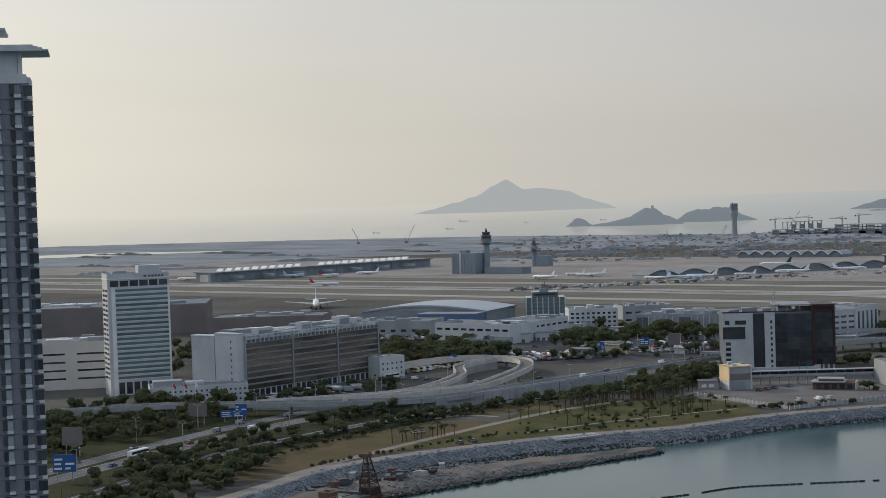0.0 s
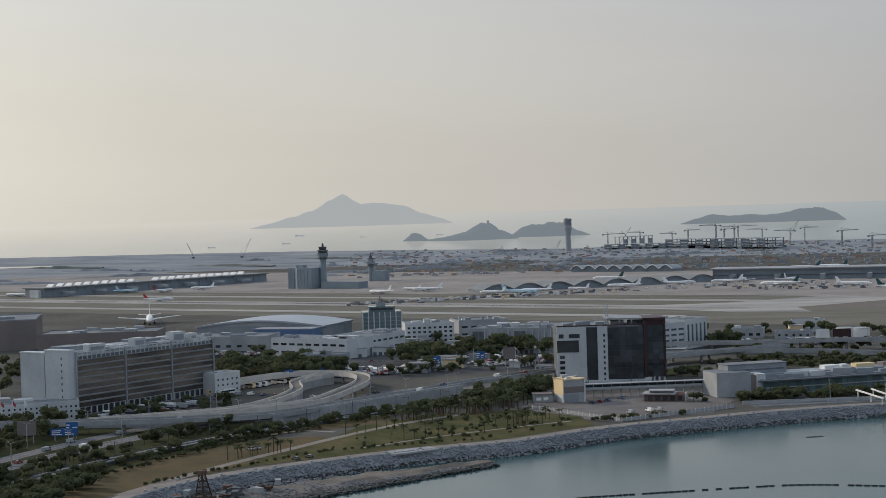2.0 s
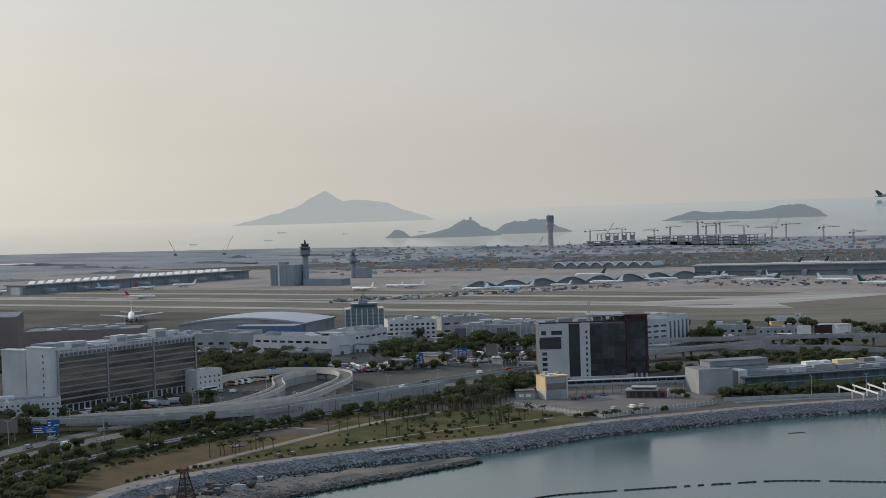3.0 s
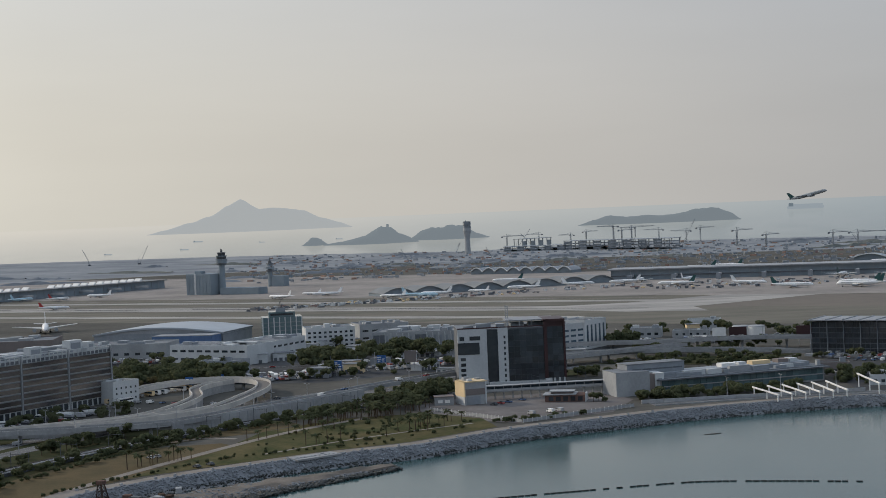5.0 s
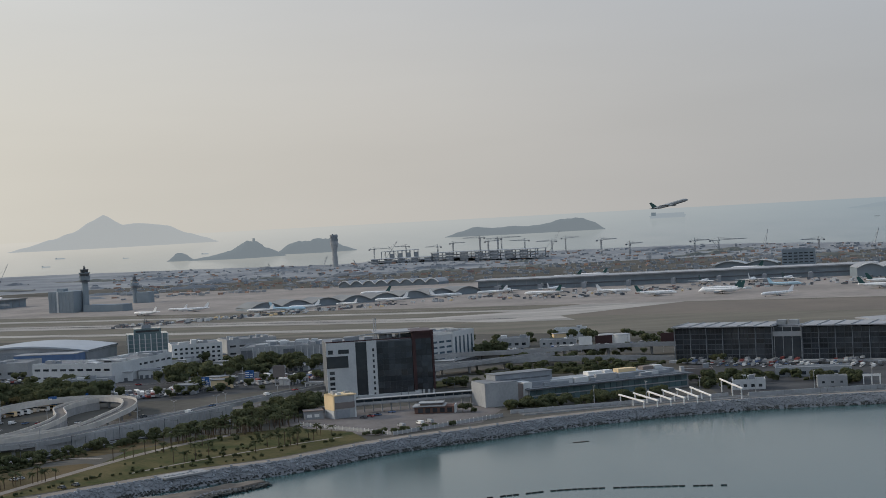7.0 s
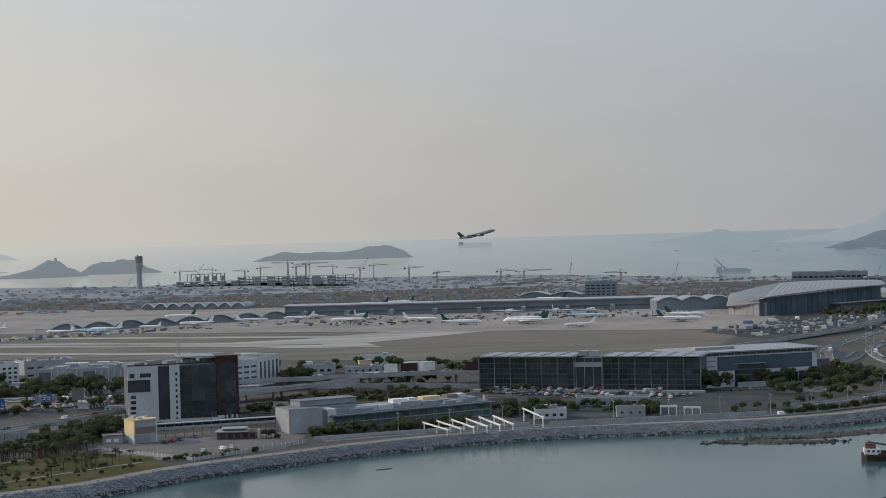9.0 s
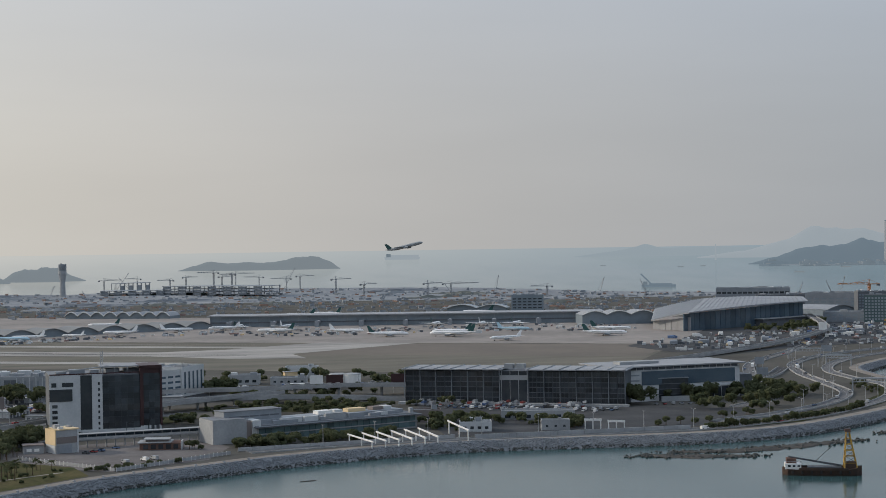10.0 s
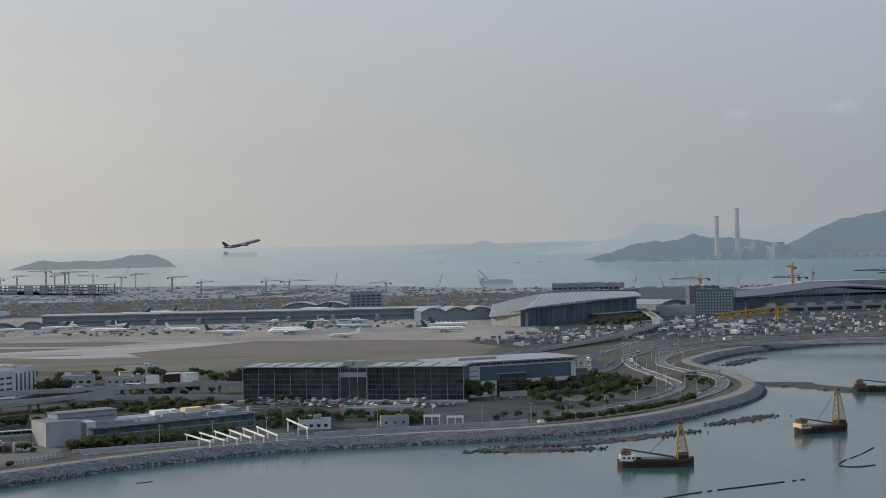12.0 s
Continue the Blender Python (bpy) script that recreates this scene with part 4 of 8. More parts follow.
def striped_block():
    top, L = front("striped_depot", "pale grey block with dark vertical window strips", "building", (-75, 1209), (-8, 1199))
    pb("wall", top, (0, 0, 0), (L, 40, 14.5), M["lgrey"])
    for k in range(14):
        if k in (0, 1, 7, 8):
            pb("window_strip", top, (1 + k * (L - 2) / 14, -0.15, 0.5), ((L - 2) / 14 - 0.3, 0.4, 12.5), M["dgrey"])
        else:
            pb("window_strip", top, (1.6 + k * (L - 2) / 14, -0.15, 1.2), (1.6, 0.4, 11), M["grey"])
            pb("fin", top, (0.6 + k * (L - 2) / 14, -0.5, 0), (0.5, 0.6, 14.5), M["white"])
    parapet_roof(top, L, 40, 14.5, M["roof"], M["lgrey"])
    roof_clutter(top, L, 40, 14.5, 13, 12)


striped_block()
plain_block("blue_white_office", "white office with blue window strips", (68, 1146), (86, 1160), 40, 19.5, M["white"], [(2.5, 3, 5, 1.5), (6.5, 3, 5, 1.5), (10.5, 3, 5, 1.5), (14.5, 3, 5, 1.5)], win=M["blueglass"], seed=14, clutter=4)
plain_block("blue_white_tower", "white block with tall blue glazing", (86, 1158), (104, 1186), 24, 21, M["white"], [(2, 5, 2.6, 16)], win=M["blueglass"], seed=15, clutter=3)
plain_block("long_low_depot", "long low pale depot", (-60, 1240), (72, 1236), 30, 13, M["lgrey"], [(4, 14, 5, 2)], seed=16, clutter=12)


def black_building():
    """Dark curtain-walled office with white end wall and red frame."""
    top, L = front("black_glass_office", "black glass office block with white walls and red frame", "office building", (-7, 934), (57, 938))
    D, h = 44, 34.5
    pb("wall", top, (0.3, 0.3, 2.5), (L - 0.6, D, h - 2.5), M["dgrey"])
    pb("plinth", top, (1, 1.5, 0), (L - 2, D - 2, 2.6), M["grey"])
    # white end wall with windows and a black panel
    pb("white_wall", top, (0, -0.5, 2.0), (17.6, 1.2, h - 1.0), M["white"])
    pb("black_panel", top, (0.0, -0.8, 20.2), (13.0, 0.6, 7.0), M["glass"])
    for x, w in ((1.2, 2.8), (7.2, 6.4)):
        pb("window", top, (x, -0.66, 28.6), (w, 0.4, 2.4), M["glass"])
    for i in range(6):
        pb("window", top, (1.5, -0.66, 16.4 - i * 3.2), (3.0, 0.4, 1.9), M["glass"])
    pb("dark_slot", top, (17.6, 0.1, 2.0), (6.6, 0.6, h - 2), M["glass"])
    pb("white_strip", top, (24.2, -0.6, 1.5), (6.0, 1.2, h - 0.5), M["white"])
    for i in range(9):
        pb("window", top, (27.6, -0.76, 2.6 + i * 3.3), (1.1, 0.4, 1.7), M["glass"])
    # curtain wall, pane by pane
    for i in range(9):
        for k in range(6):
            pb("pane", top, (30.4 + k * 3.55, -0.25, 3.4 + i * 3.42), (3.45, 0.5, 3.32), M["glass"])
    pb("red_frame", top, (51.8, -1.0, 4.2), (2.0, 2.2, h + 0.4), M["red"])
    pb("red_frame", top, (51.8, -1.0, h + 3.4), (L - 51.8 + 0.5, D * 0.6, 1.6), M["red"])
    pb("red_frame", top, (L - 0.6, -1.0, 4.2), (1.2, 2.2, h - 0.6), M["red"])
    for i in range(9):
        for k in range(3):
            pb("pane", top, (53.9 + k * 3.2, -0.4, 4.4 + i * 3.4), (3.1, 0.5, 3.3), M["glass"])
    pb("red_back", top, (53.8, 0.1, h - 0.4), (L - 54, D * 0.55, 3.8), M["red"])
    pb("base_band", top, (17.5, -1.6, 1.6), (37, 2.4, 1.6), M["white"])
    pb("base_block", top, (52, -0.8, 0), (4, 1.5, 4.2), M["white"])
    for k in range(3):
        pb("base_column", top, (57 + k * 3, -0.5, 0), (1.1, 1.1, 4.2), M["white"])
    pb("roof", top, (0.3, 0.6, h), (51, D - 1, 0.5), M["roof"])
    pb("roof_edge", top, (0, -0.6, h + 0.9), (52, 0.6, 0.7), M["red"])
    pb("roof_deck", top, (30, 4, h + 4.2), (30, 26, 0.7), M["termroof"])
    for k in range(5):
        pb("roof_post", top, (30.5 + k * 7.2, 4.5, h + 0.5), (0.5, 0.5, 3.7), M["steel"])
    for x, y, w, d, t in ((4, 4, 6, 5, 2.0), (12, 10, 9, 6, 2.6), (24, 8, 5, 8, 2.2), (33, 9, 8, 8, 2.6), (44, 12, 10, 8, 2.2)):
        pb("roof_plant", top, (x, y, h + 0.5), (w, d, t), M["grey"])
    bm = bmesh.new()
    beam(bm, (4, 2, h + 2.2), (34, 6, h + 5.0), 0.5)
    beam(bm, (4, 4, h + 2.2), (34, 8, h + 5.0), 0.5)
    part("roof_conveyor", bm, M["lgrey"], top)
    bm = bmesh.new()
    for dx, dy in ((0, 0), (1.4, 0), (0, 1.4), (1.4, 1.4)):
        rod(bm, (31 + dx, 20 + dy, h), (31 + dx, 20 + dy, h + 13), 0.14, 0.14, 5)
    for i in range(8):
        beam(bm, (31, 20, h + i * 1.6), (32.4, 20, h + i * 1.6 + 1.6), 0.12)
        beam(bm, (32.4, 21.4, h + i * 1.6), (31, 21.4, h + i * 1.6 + 1.6), 0.12)
    part("lattice_mast", bm, M["steel"], top)


black_building()


def annex_beige():
    top, L = front("gate_annex", "beige and white gatehouse with brown window band", "building", (-3.5, 851), (8.5, 856))
    pb("wall", top, (0, 0, 0), (L, 13, 12.4), M["lgrey"])
    pb("beige_wall", top, (-0.4, -0.3, 4.6), (0.6, 13.4, 8.4), M["beige"])
    pb("lower_wall", top, (-0.2, 0.2, 0), (0.4, 12.6, 4.6), M["white"])
    pb("window_band", top, (0.6, -0.2, 5.4), (L - 1.6, 0.5, 3.4), M["brown"])
    pb("shutter", top, (1.0, -0.2, 0.2), (L - 5, 0.4, 4.4), M["grey"])
    pb("pier", top, (L - 1.0, -0.4, 0), (0.8, 0.5, 12.4), M["white"])
    pb("cornice", top, (-0.4, -0.4, 12.4), (L + 0.6, 13.6, 0.6), M["beige"])
    roof_clutter(top, L, 12, 12.9, 71, 3)
    low, L2 = front("guard_house", "low pale guard house with two windows", "building", (-20, 856), (-9.6, 857))
    pb("wall", low, (0, 0, 0), (L2, 8, 4.4), M["lgrey"])
    for x in (1.5, 5.5):
        pb("window", low, (x, -0.15, 1.2), (2.6, 0.3, 1.6), M["paint"])
    pb("roof", low, (-0.5, -0.6, 4.4), (L2 + 0.6, 9, 0.5), M["brown"])


annex_beige()


def brick_kiosk():
    top, L = front("brick_kiosk", "low red-brick pavilion with flat overhanging roofs", "building", (40, 852), (62, 848))
    pb("wall", top, (0, 0, 0), (L, 11, 3.8), M["brick"])
    pb("roof", top, (-1, -1, 3.8), (L * 0.8, 13, 0.5), M["lgrey"])
    pb("clerestory", top, (3, 2, 4.3), (L * 0.55, 7, 1.1), M["brown"])
    pb("upper_roof", top, (2, 1, 5.4), (L * 0.62, 9, 0.4), M["lgrey"])
    for k in range(5):
        pb("window", top, (2 + k * 4, -0.15, 0.6), (2.6, 0.3, 2.4), M["glass"])
    pb("end_wall", top, (L - 0.4, -0.5, 0), (0.6, 8, 4.6), M["white"])


brick_kiosk()


def station():
    """Low glazed building by the water with a white end block."""
    top, L = front("waterfront_station", "low white building with long glazed front by the water", "building", (105, 866), (204, 903))
    D = 30
    pb("wall", top, (0, 0.5, 0), (L, D, 8.5), M["lgrey"])
    for k in range(26):
        pb("pane", top, (1 + k * (L - 2) / 26, 0.1, 1.0), ((L - 2) / 26 - 0.25, 0.4, 2.7), M["greenglass"])
        pb("pane", top, (1 + k * (L - 2) / 26, 0.1, 4.4), ((L - 2) / 26 - 0.25, 0.4, 2.9), M["greenglass"])
    pb("sunshade", top, (-2, -2.6, 7.9), (L + 4, 3.4, 0.5), M["dgrey"])
    pb("floor_line", top, (0, -0.4, 3.8), (L, 0.8, 0.5), M["lgrey"])
    pb("roof", top, (-1, 0.8, 8.4), (L + 2, D, 0.5), M["roof"])
    pb("roof_step", top, (0, 9, 8.9), (L * 0.96, 14, 2.0), M["grey"])
    roof_clutter(top, L, 9, 8.9, 61, 14)
    pb("upper_wall", top, (-14, 13, 8.8), (36, 12, 7.4), M["grey"])
    for k in range(5):
        pb("upper_window", top, (-11 + k * 6.4, 12.9, 12.8), (6, 0.3, 0.8), M["dgrey"])
    pb("upper_roof", top, (-14.4, 12.6, 16.2), (36.8, 13, 0.4), M["roof"])
    for x, w, m in ((46, 9, M["paint"]), (57, 5, M["white"]), (66, 12, M["beige"]), (83, 7, M["brown"]), (91, 5, M["white"])):
        pb("roof_house", top, (x, 13, 10.9), (w, 6, 2.0), m)
    wing, L2 = front("station_end_block", "blank white end block", "building", (80, 861), (99, 866))
    pb("wall", wing, (0, 0, 0), (L2, 22, 13), M["lgrey"])
    pb("slot", wing, (L2, 0.6, 0), (3.2, 14, 11.5), M["brown"])
    pb("stair_block", wing, (L2 + 3.2, -0.6, 0), (5, 14, 12), M["white"])
    pb("roof", wing, (0.3, 0.3, 13), (L2 - 0.6, 21, 0.3), M["roof"])


station()


def caa_building():
    top, L = front("glazed_headquarters", "long dark glass office with steel mullions and pale roof", "office building", (229, 1050), (361, 974))
    D, h = 32, 23.5
    cut0, cut1 = L * 0.44, L * 0.57
    pb("wall", top, (0.4, 0.9, 0), (L - 0.8, D, h - 1), M["dgrey"])
    for x0, x1, n in ((0, cut0, 6), (cut1, L, 6)):
        step = (x1 - x0) / n
        for k in range(n):
            for i in range(6):
                for j in range(2):
                    pb("pane", top, (x0 + k * step + 0.55 + j * step / 2, 0.2, 1.8 + i * 3.45), (step / 2 - 0.6, 0.5, 3.3), M["glass"])
        for k in range(n + 1):
            pb("mullion", top, (x0 + k * step - 0.25, -0.9, 0), (0.34, 0.9, h - 0.4), M["grey"])
        for i in range(6):
            pb("floor_line", top, (x0 + 0.2, 0.05, 1.2 + i * 3.45), (x1 - x0 - 0.4, 0.3, 0.42), M["dgrey"])
        for k in range(n * 4):
            pb("glazing_bar", top, (x0 + k * step / 4 + 0.05, 0.06, 1.5), (0.12, 0.2, h - 2.4), M["dsteel"])
        pb("roof", top, (x0 - 1.5, -3.2, h - 0.2), (x1 - x0 + 3, D + 5, 0.7), M["termroof"])
        for k in range(n + 1):
            pb("roof_rib", top, (x0 + k * step - 0.25, -3.2, h + 0.5), (0.5, D + 5, 0.5), M["lgrey"])
    pb("recess", top, (cut0 + 0.4, 0.6, 0), (cut1 - cut0 - 0.8, 0.5, 16.6), M["glass"])
    pb("recess_upper", top, (cut0 + 0.4, 0.6, 19.8), (cut1 - cut0 - 0.8, 0.5, 2.8), M["glass"])
    pb("bridge_band", top, (cut0, 0.2, 16.6), (cut1 - cut0, 1.2, 3.2), M["lgrey"])
    for k in range(4):
        pb("recess_post", top, (cut0 + 1 + k * (cut1 - cut0 - 2) / 3, 0.3, 0), (0.3, 0.3, 23), M["steel"])
    for x in (cut0 + 1, cut0 + 9):
        pb("roof_plant", top, (x, 9, h), (6, 6, 3.2), M["lgrey"])
    pb("base_wall", top, (-3, -6, 0), (L + 6, 5, 1.5), M["lgrey"])
    wing, L2 = front("blue_office_wing", "white and blue-glazed office wing", "office building", (366, 996), (458, 1008))
    h2 = 25.5
    pb("wall", wing, (0, 0, 0), (L2, 46, h2 - 3), M["white"])
    pb("glazing", wing, (16, -0.4, 11), (L2 - 20, 0.6, 9.4), M["blueglass"])
    for k in range(8):
        pb("base_bay", wing, (L2 - 48 + k * 5.6, -0.4, 1.0), (4.8, 0.6, 6.6), M["glass"])
    pb("band", wing, (L2 - 52, -0.8, 8.2), (52, 1.0, 1.6), M["white"])
    for k in range(16):
        pb("top_window", wing, (1 + k * (L2 - 2) / 16, -0.2, 21.4), ((L2 - 2) / 16 - 0.7, 0.4, 1.8), M["dgrey"])
    for k in range(5):
        pb("louvre", wing, (1.2, -0.2, 3 + k * 3.6), (13, 0.4, 1.0), M["grey"])
    pb("roof", wing, (-8, -2.5, h2 - 2.2), (L2 + 12, 50, 0.9), M["termroof"])
    pb("roof_plant", wing, (8, 16, h2 - 1.3), (30, 10, 1.8), M["lgrey"])
    pav = front("dark_pavilion", "dark glazed pavilion with a white canopy", "building", (388, 1000), (416, 999))[0]
    pb("wall", pav, (0, 0, 0), (28, 14, 15), M["glass"])
    for z in (4, 7.6, 11.2):
        pb("floor_line", pav, (-0.2, -0.25, z), (28.4, 0.3, 0.5), M["dgrey"])
    pb("roof", pav, (-0.5, -0.5, 15), (29, 15, 0.5), M["grey"])
    pb("skylight", pav, (1, 1, 15.5), (11, 8, 1.0), M["paint"])
    pb("low_wall", pav, (6, -8, 0), (20, 1, 3.6), M["lgrey"])
    pb("side_block", pav, (-9, 2, 0), (8.4, 9, 6), M["white"])
    pb("end_block", wing, (L2 + 0.4, 4, 0), (12, 30, 15), M["dgrey"])


caa_building()


# ---- airport: towers, concourses, halls ----
def control_tower():
    top = thing("control_tower", "grey control tower with stacked cab and dark office block", "control tower", -385, 2290, 0, -30)
    pb("office_block", top, (-34, 0, 0), (46, 34, 31), M["tower"])
    for k in range(7):
        pb("window_strip", top, (-32.5 + k * 6.4, -0.4, 2), (4.2, 0.6, 27), M["termglass"])
    pb("stair_strip", top, (-18.5, -0.8, 0), (3, 1, 31), M["white"])
    pb("roof_house", top, (-26, 10, 31), (12, 10, 4), M["tower"])
    bm = bmesh.new()
    rod(bm, (16, 22, 0), (16, 22, 50), 5.0, 4.4, 14)
    part("shaft", bm, M["tower"], top)
    for z, r, h, m in ((43, 7.5, 2.4, "dgrey"), (46, 8.2, 4.5, "termglass"), (50.5, 8.8, 1.4, "tower"), (52, 7.6, 3.6, "glass"), (55.6, 8.6, 1.2, "tower"), (56.8, 5.8, 3.8, "glass"), (60.6, 6.6, 1.0, "dgrey")):
        bm = bmesh.new()
        rod(bm, (16, 22, z), (16, 22, z + h), r * 0.92, r, 16)
        part("cab_ring", bm, M[m], top)
    bm = bmesh.new()
    rod(bm, (16, 22, 61), (16, 22, 67), 1.6, 0.9, 8)
    rod(bm, (18, 22, 61), (18, 22, 65), 0.4, 0.3, 6)
    part("radar", bm, M["dsteel"], top)
    pb("low_block", top, (24, 6, 0), (70, 22, 10), M["tower"])


control_tower()


def second_tower():
    top = thing("radar_tower", "slim grey tower with stacked round platforms", "tower", -314, 2500, 0, -20)
    bm = bmesh.new()
    rod(bm, (0, 0, 0), (0, 0, 30), 4.0, 3.4, 12)
    part("shaft", bm, M["tower"], top)
    for z, r, h, m in ((24, 6.5, 3, "dgrey"), (28, 7.4, 4, "tower"), (33, 5.4, 3, "termglass"), (36, 6.4, 1.4, "dgrey"), (37.4, 3.0, 4, "dgrey")):
        bm = bmesh.new()
        rod(bm, (0, 0, z), (0, 0, z + h), r, r * 0.95, 14)
        part("platform", bm, M[m], top)
    bm = bmesh.new()
    rod(bm, (0, 0, 41), (0, 0, 47), 0.7, 0.4, 6)
    part("mast", bm, M["dsteel"], top)
    pb("side_block", top, (4, -4, 0), (22, 18, 17), M["tower"])


second_tower()


def new_tower():
    top = thing("new_control_tower", "tall waisted concrete control tower under construction", "control tower", 6, 4048)
    prof = [(0, 8), (20, 7.2), (38, 6.8), (50, 8.5), (58, 10.5), (66, 10.2)]
    for (z0, r0), (z1, r1) in zip(prof, prof[1:]):
        bm = bmesh.new()
        rod(bm, (0, 0, z0), (0, 0, z1), r0, r1, 14)
        part("shaft_lift", bm, M["lgrey"], top)
    for k in range(5):
        bm = bmesh.new()
        rod(bm, (0, 0, 66 + k * 3.4), (0, 0, 68.2 + k * 3.4), 10.4, 10.4, 16)
        part("cab_floor", bm, M["grey"], top)
        bm = bmesh.new()
        rod(bm, (0, 0, 68.2 + k * 3.4), (0, 0, 69.4 + k * 3.4), 9.2, 9.2, 16)
        part("cab_ring", bm, M["lgrey"], top)
    bm = bmesh.new()
    rod(bm, (-3, 0, 82), (-3, 0, 85), 1.5, 1.5, 8)
    part("roof_plant", bm, M["dgrey"], top)


new_tower()


def vault(name, label, a, b, depth, spring, rise, n_bays, roof_mat, wall_mat, group="", rim=None):
    """A row of barrel vaults seen end-on, bay by bay."""
    top, L = front(name, label, "concourse", a, b, group)
    w = L / n_bays
    pb("base_wall", top, (0, 0.6, 0), (L, depth - 1, spring), wall_mat)
    for k in range(n_bays):
        bm = bmesh.new()
        rings, m = [], 12
        for j in range(m + 1):
            t = j / m
            x, z = k * w + w * t, spring - 1.0 + rise * math.sin(math.pi * (0.06 + 0.88 * t))
            rings.append([bm.verts.new((x, y, z + dz)) for y, dz in ((-3, 0), (depth, 0), (depth, -0.8), (-3, -0.8))])
        for p, q in zip(rings, rings[1:]):
            for i in range(4):
                bm.faces.new((p[i], q[i], q[(i + 1) % 4], p[(i + 1) % 4]))
        bmesh.ops.recalc_face_normals(bm, faces=bm.faces)
        part("vault", bm, roof_mat, top)
        bm = bmesh.new()
        vs = [bm.verts.new((k * w + w * j / m, -0.2, spring - 1.4 + rise * math.sin(math.pi * (0.06 + 0.88 * j / m)))) for j in range(m + 1)]
        vs += [bm.verts.new((k * w + w, -0.2, 0)), bm.verts.new((k * w, -0.2, 0))]
        bm.faces.new(vs[::-1])
        part("glazed_end", bm, wall_mat, top)
        if rim:
            bm = bmesh.new()
            for j in range(m):
                z0, z1 = (spring - 0.8 + rise * math.sin(math.pi * (0.06 + 0.88 * (j + d) / m)) for d in (0, 1))
                beam(bm, (k * w + w * j / m, -3.2, z0), (k * w + w * (j + 1) / m, -3.2, z1), 1.3)
            part("vault_rim", bm, rim, top)
    return top


vroof = mat("vault_roof_sheet", (0.20, 0.205, 0.20), (0.16, 0.165, 0.165), 0.6, scale=0.03, fine=0.3)
vault("vaulted_concourse", "dark vaulted concourse arm with glazed bay ends", (-110, 2030), (205, 2190), 46, 3.5, 8.5, 8, vroof, M["termglass"])
vault("scalloped_concourse", "far concourse arm with pale scalloped roof edge", (8, 2648), (172, 2562), 40, 4, 8, 8, M["termroof"], M["termglass"], rim=M["paint"])
vault("hall_canopy", "wavy pale canopy on the terminal's edge", (690, 2024), (790, 2012), 46, 13, 6.5, 3, M["termroof"], M["termglass"], rim=M["paint"])


def stem():
    top, L = front("terminal_concourse", "long glazed terminal concourse with flat grey roof", "concourse", (205, 2225), (740, 2082))
    pb("wall", top, (0, 0, 0), (L, 52, 14.5), M["termglass"])
    for k in range(40):
        pb("mullion", top, (k * L / 40, -0.6, 0), (0.8, 0.8, 14.5), M["grey"])
    pb("roof", top, (-4, -5, 14.5), (L + 6, 62, 1.6), M["termroof"])
    pb("floor_band", top, (0, -1.2, 5.6), (L, 1.6, 1.4), M["dgrey"])
    for k in range(9):
        x = 30 + k * L / 9
        bridge = pb("jet_bridge", top, (x, -34, 5), (3.4, 34, 3.2), M["lgrey"])
        pb("rotunda", bridge, (-1.5, -2, -5), (6, 6, 8.6), M["grey"])
    return top


stem()


def midfield():
    top, L = front("midfield_concourse", "long dark concourse with a row of pale roof lights", "concourse", (-760, 2226), (-505, 2607))
    pb("wall", top, (0, 0, 0), (L, 44, 13), M["termglass"])
    for k in range(30):
        pb("mullion", top, (k * L / 30, -0.6, 0), (1, 0.8, 13), M["grey"])
    pb("roof", top, (-2, -4, 13), (L + 4, 52, 1.4), vroof)
    pb("end_screen", top, (-6, 6, 0), (6, 20, 11), M["white"])
    for k in range(24):
        if k in (10, 11):
            continue
        bm = bmesh.new()
        x = 30 + k * (L - 50) / 24
        vs = [bm.verts.new(p) for p in ((x, 20, 14.4), (x + 5, 20, 14.4), (x + 5, 20, 18.4), (x, 34, 14.4), (x + 5, 34, 14.4), (x + 5, 34, 18.4))]
        for f in ((0, 1, 2), (3, 5, 4), (0, 2, 5, 3), (1, 4, 5, 2), (0, 3, 4, 1)):
            bm.faces.new([vs[i] for i in f])
        bmesh.ops.recalc_face_normals(bm, faces=bm.faces)
        part("roof_light", bm, M["paint"], top)
    for k in range(7):
        pb("jet_bridge", top, (30 + k * 60, -30, 5), (3.4, 30, 3.2), M["lgrey"])


midfield()


def patch_roof(bm, corners, n, m, bulge):
    """A bulged sheet between four corners, with thickness."""
    A, B, C, D = [Vector(c) for c in corners]
    g = []
    for i in range(n + 1):
        u, row = i / n, []
        for j in range(m + 1):
            v = j / m
            p = (A * (1 - u) + B * u) * (1 - v) + (D * (1 - u) + C * u) * v
            p.z += bulge * math.sin(math.pi * u) * (0.5 + 0.5 * math.sin(math.pi * v))
            row.append((bm.verts.new(p), bm.verts.new(p - Vector((0, 0, 1.4)))))
        g.append(row)
    for i in range(n):
        for j in range(m):
            bm.faces.new((g[i][j][0], g[i + 1][j][0], g[i + 1][j + 1][0], g[i][j + 1][0]))
            bm.faces.new((g[i][j][1], g[i][j + 1][1], g[i + 1][j + 1][1], g[i + 1][j][1]))
    rim = [(i, 0) for i in range(n + 1)] + [(n, j) for j in range(1, m + 1)] + [(i, m) for i in range(n - 1, -1, -1)] + [(0, j) for j in range(m - 1, 0, -1)]
    for (a, b), (c, d) in zip(rim, rim[1:] + rim[:1]):
        bm.faces.new((g[a][b][0], g[a][b][1], g[c][d][1], g[c][d][0]))
    bmesh.ops.recalc_face_normals(bm, faces=bm.faces)
    return g


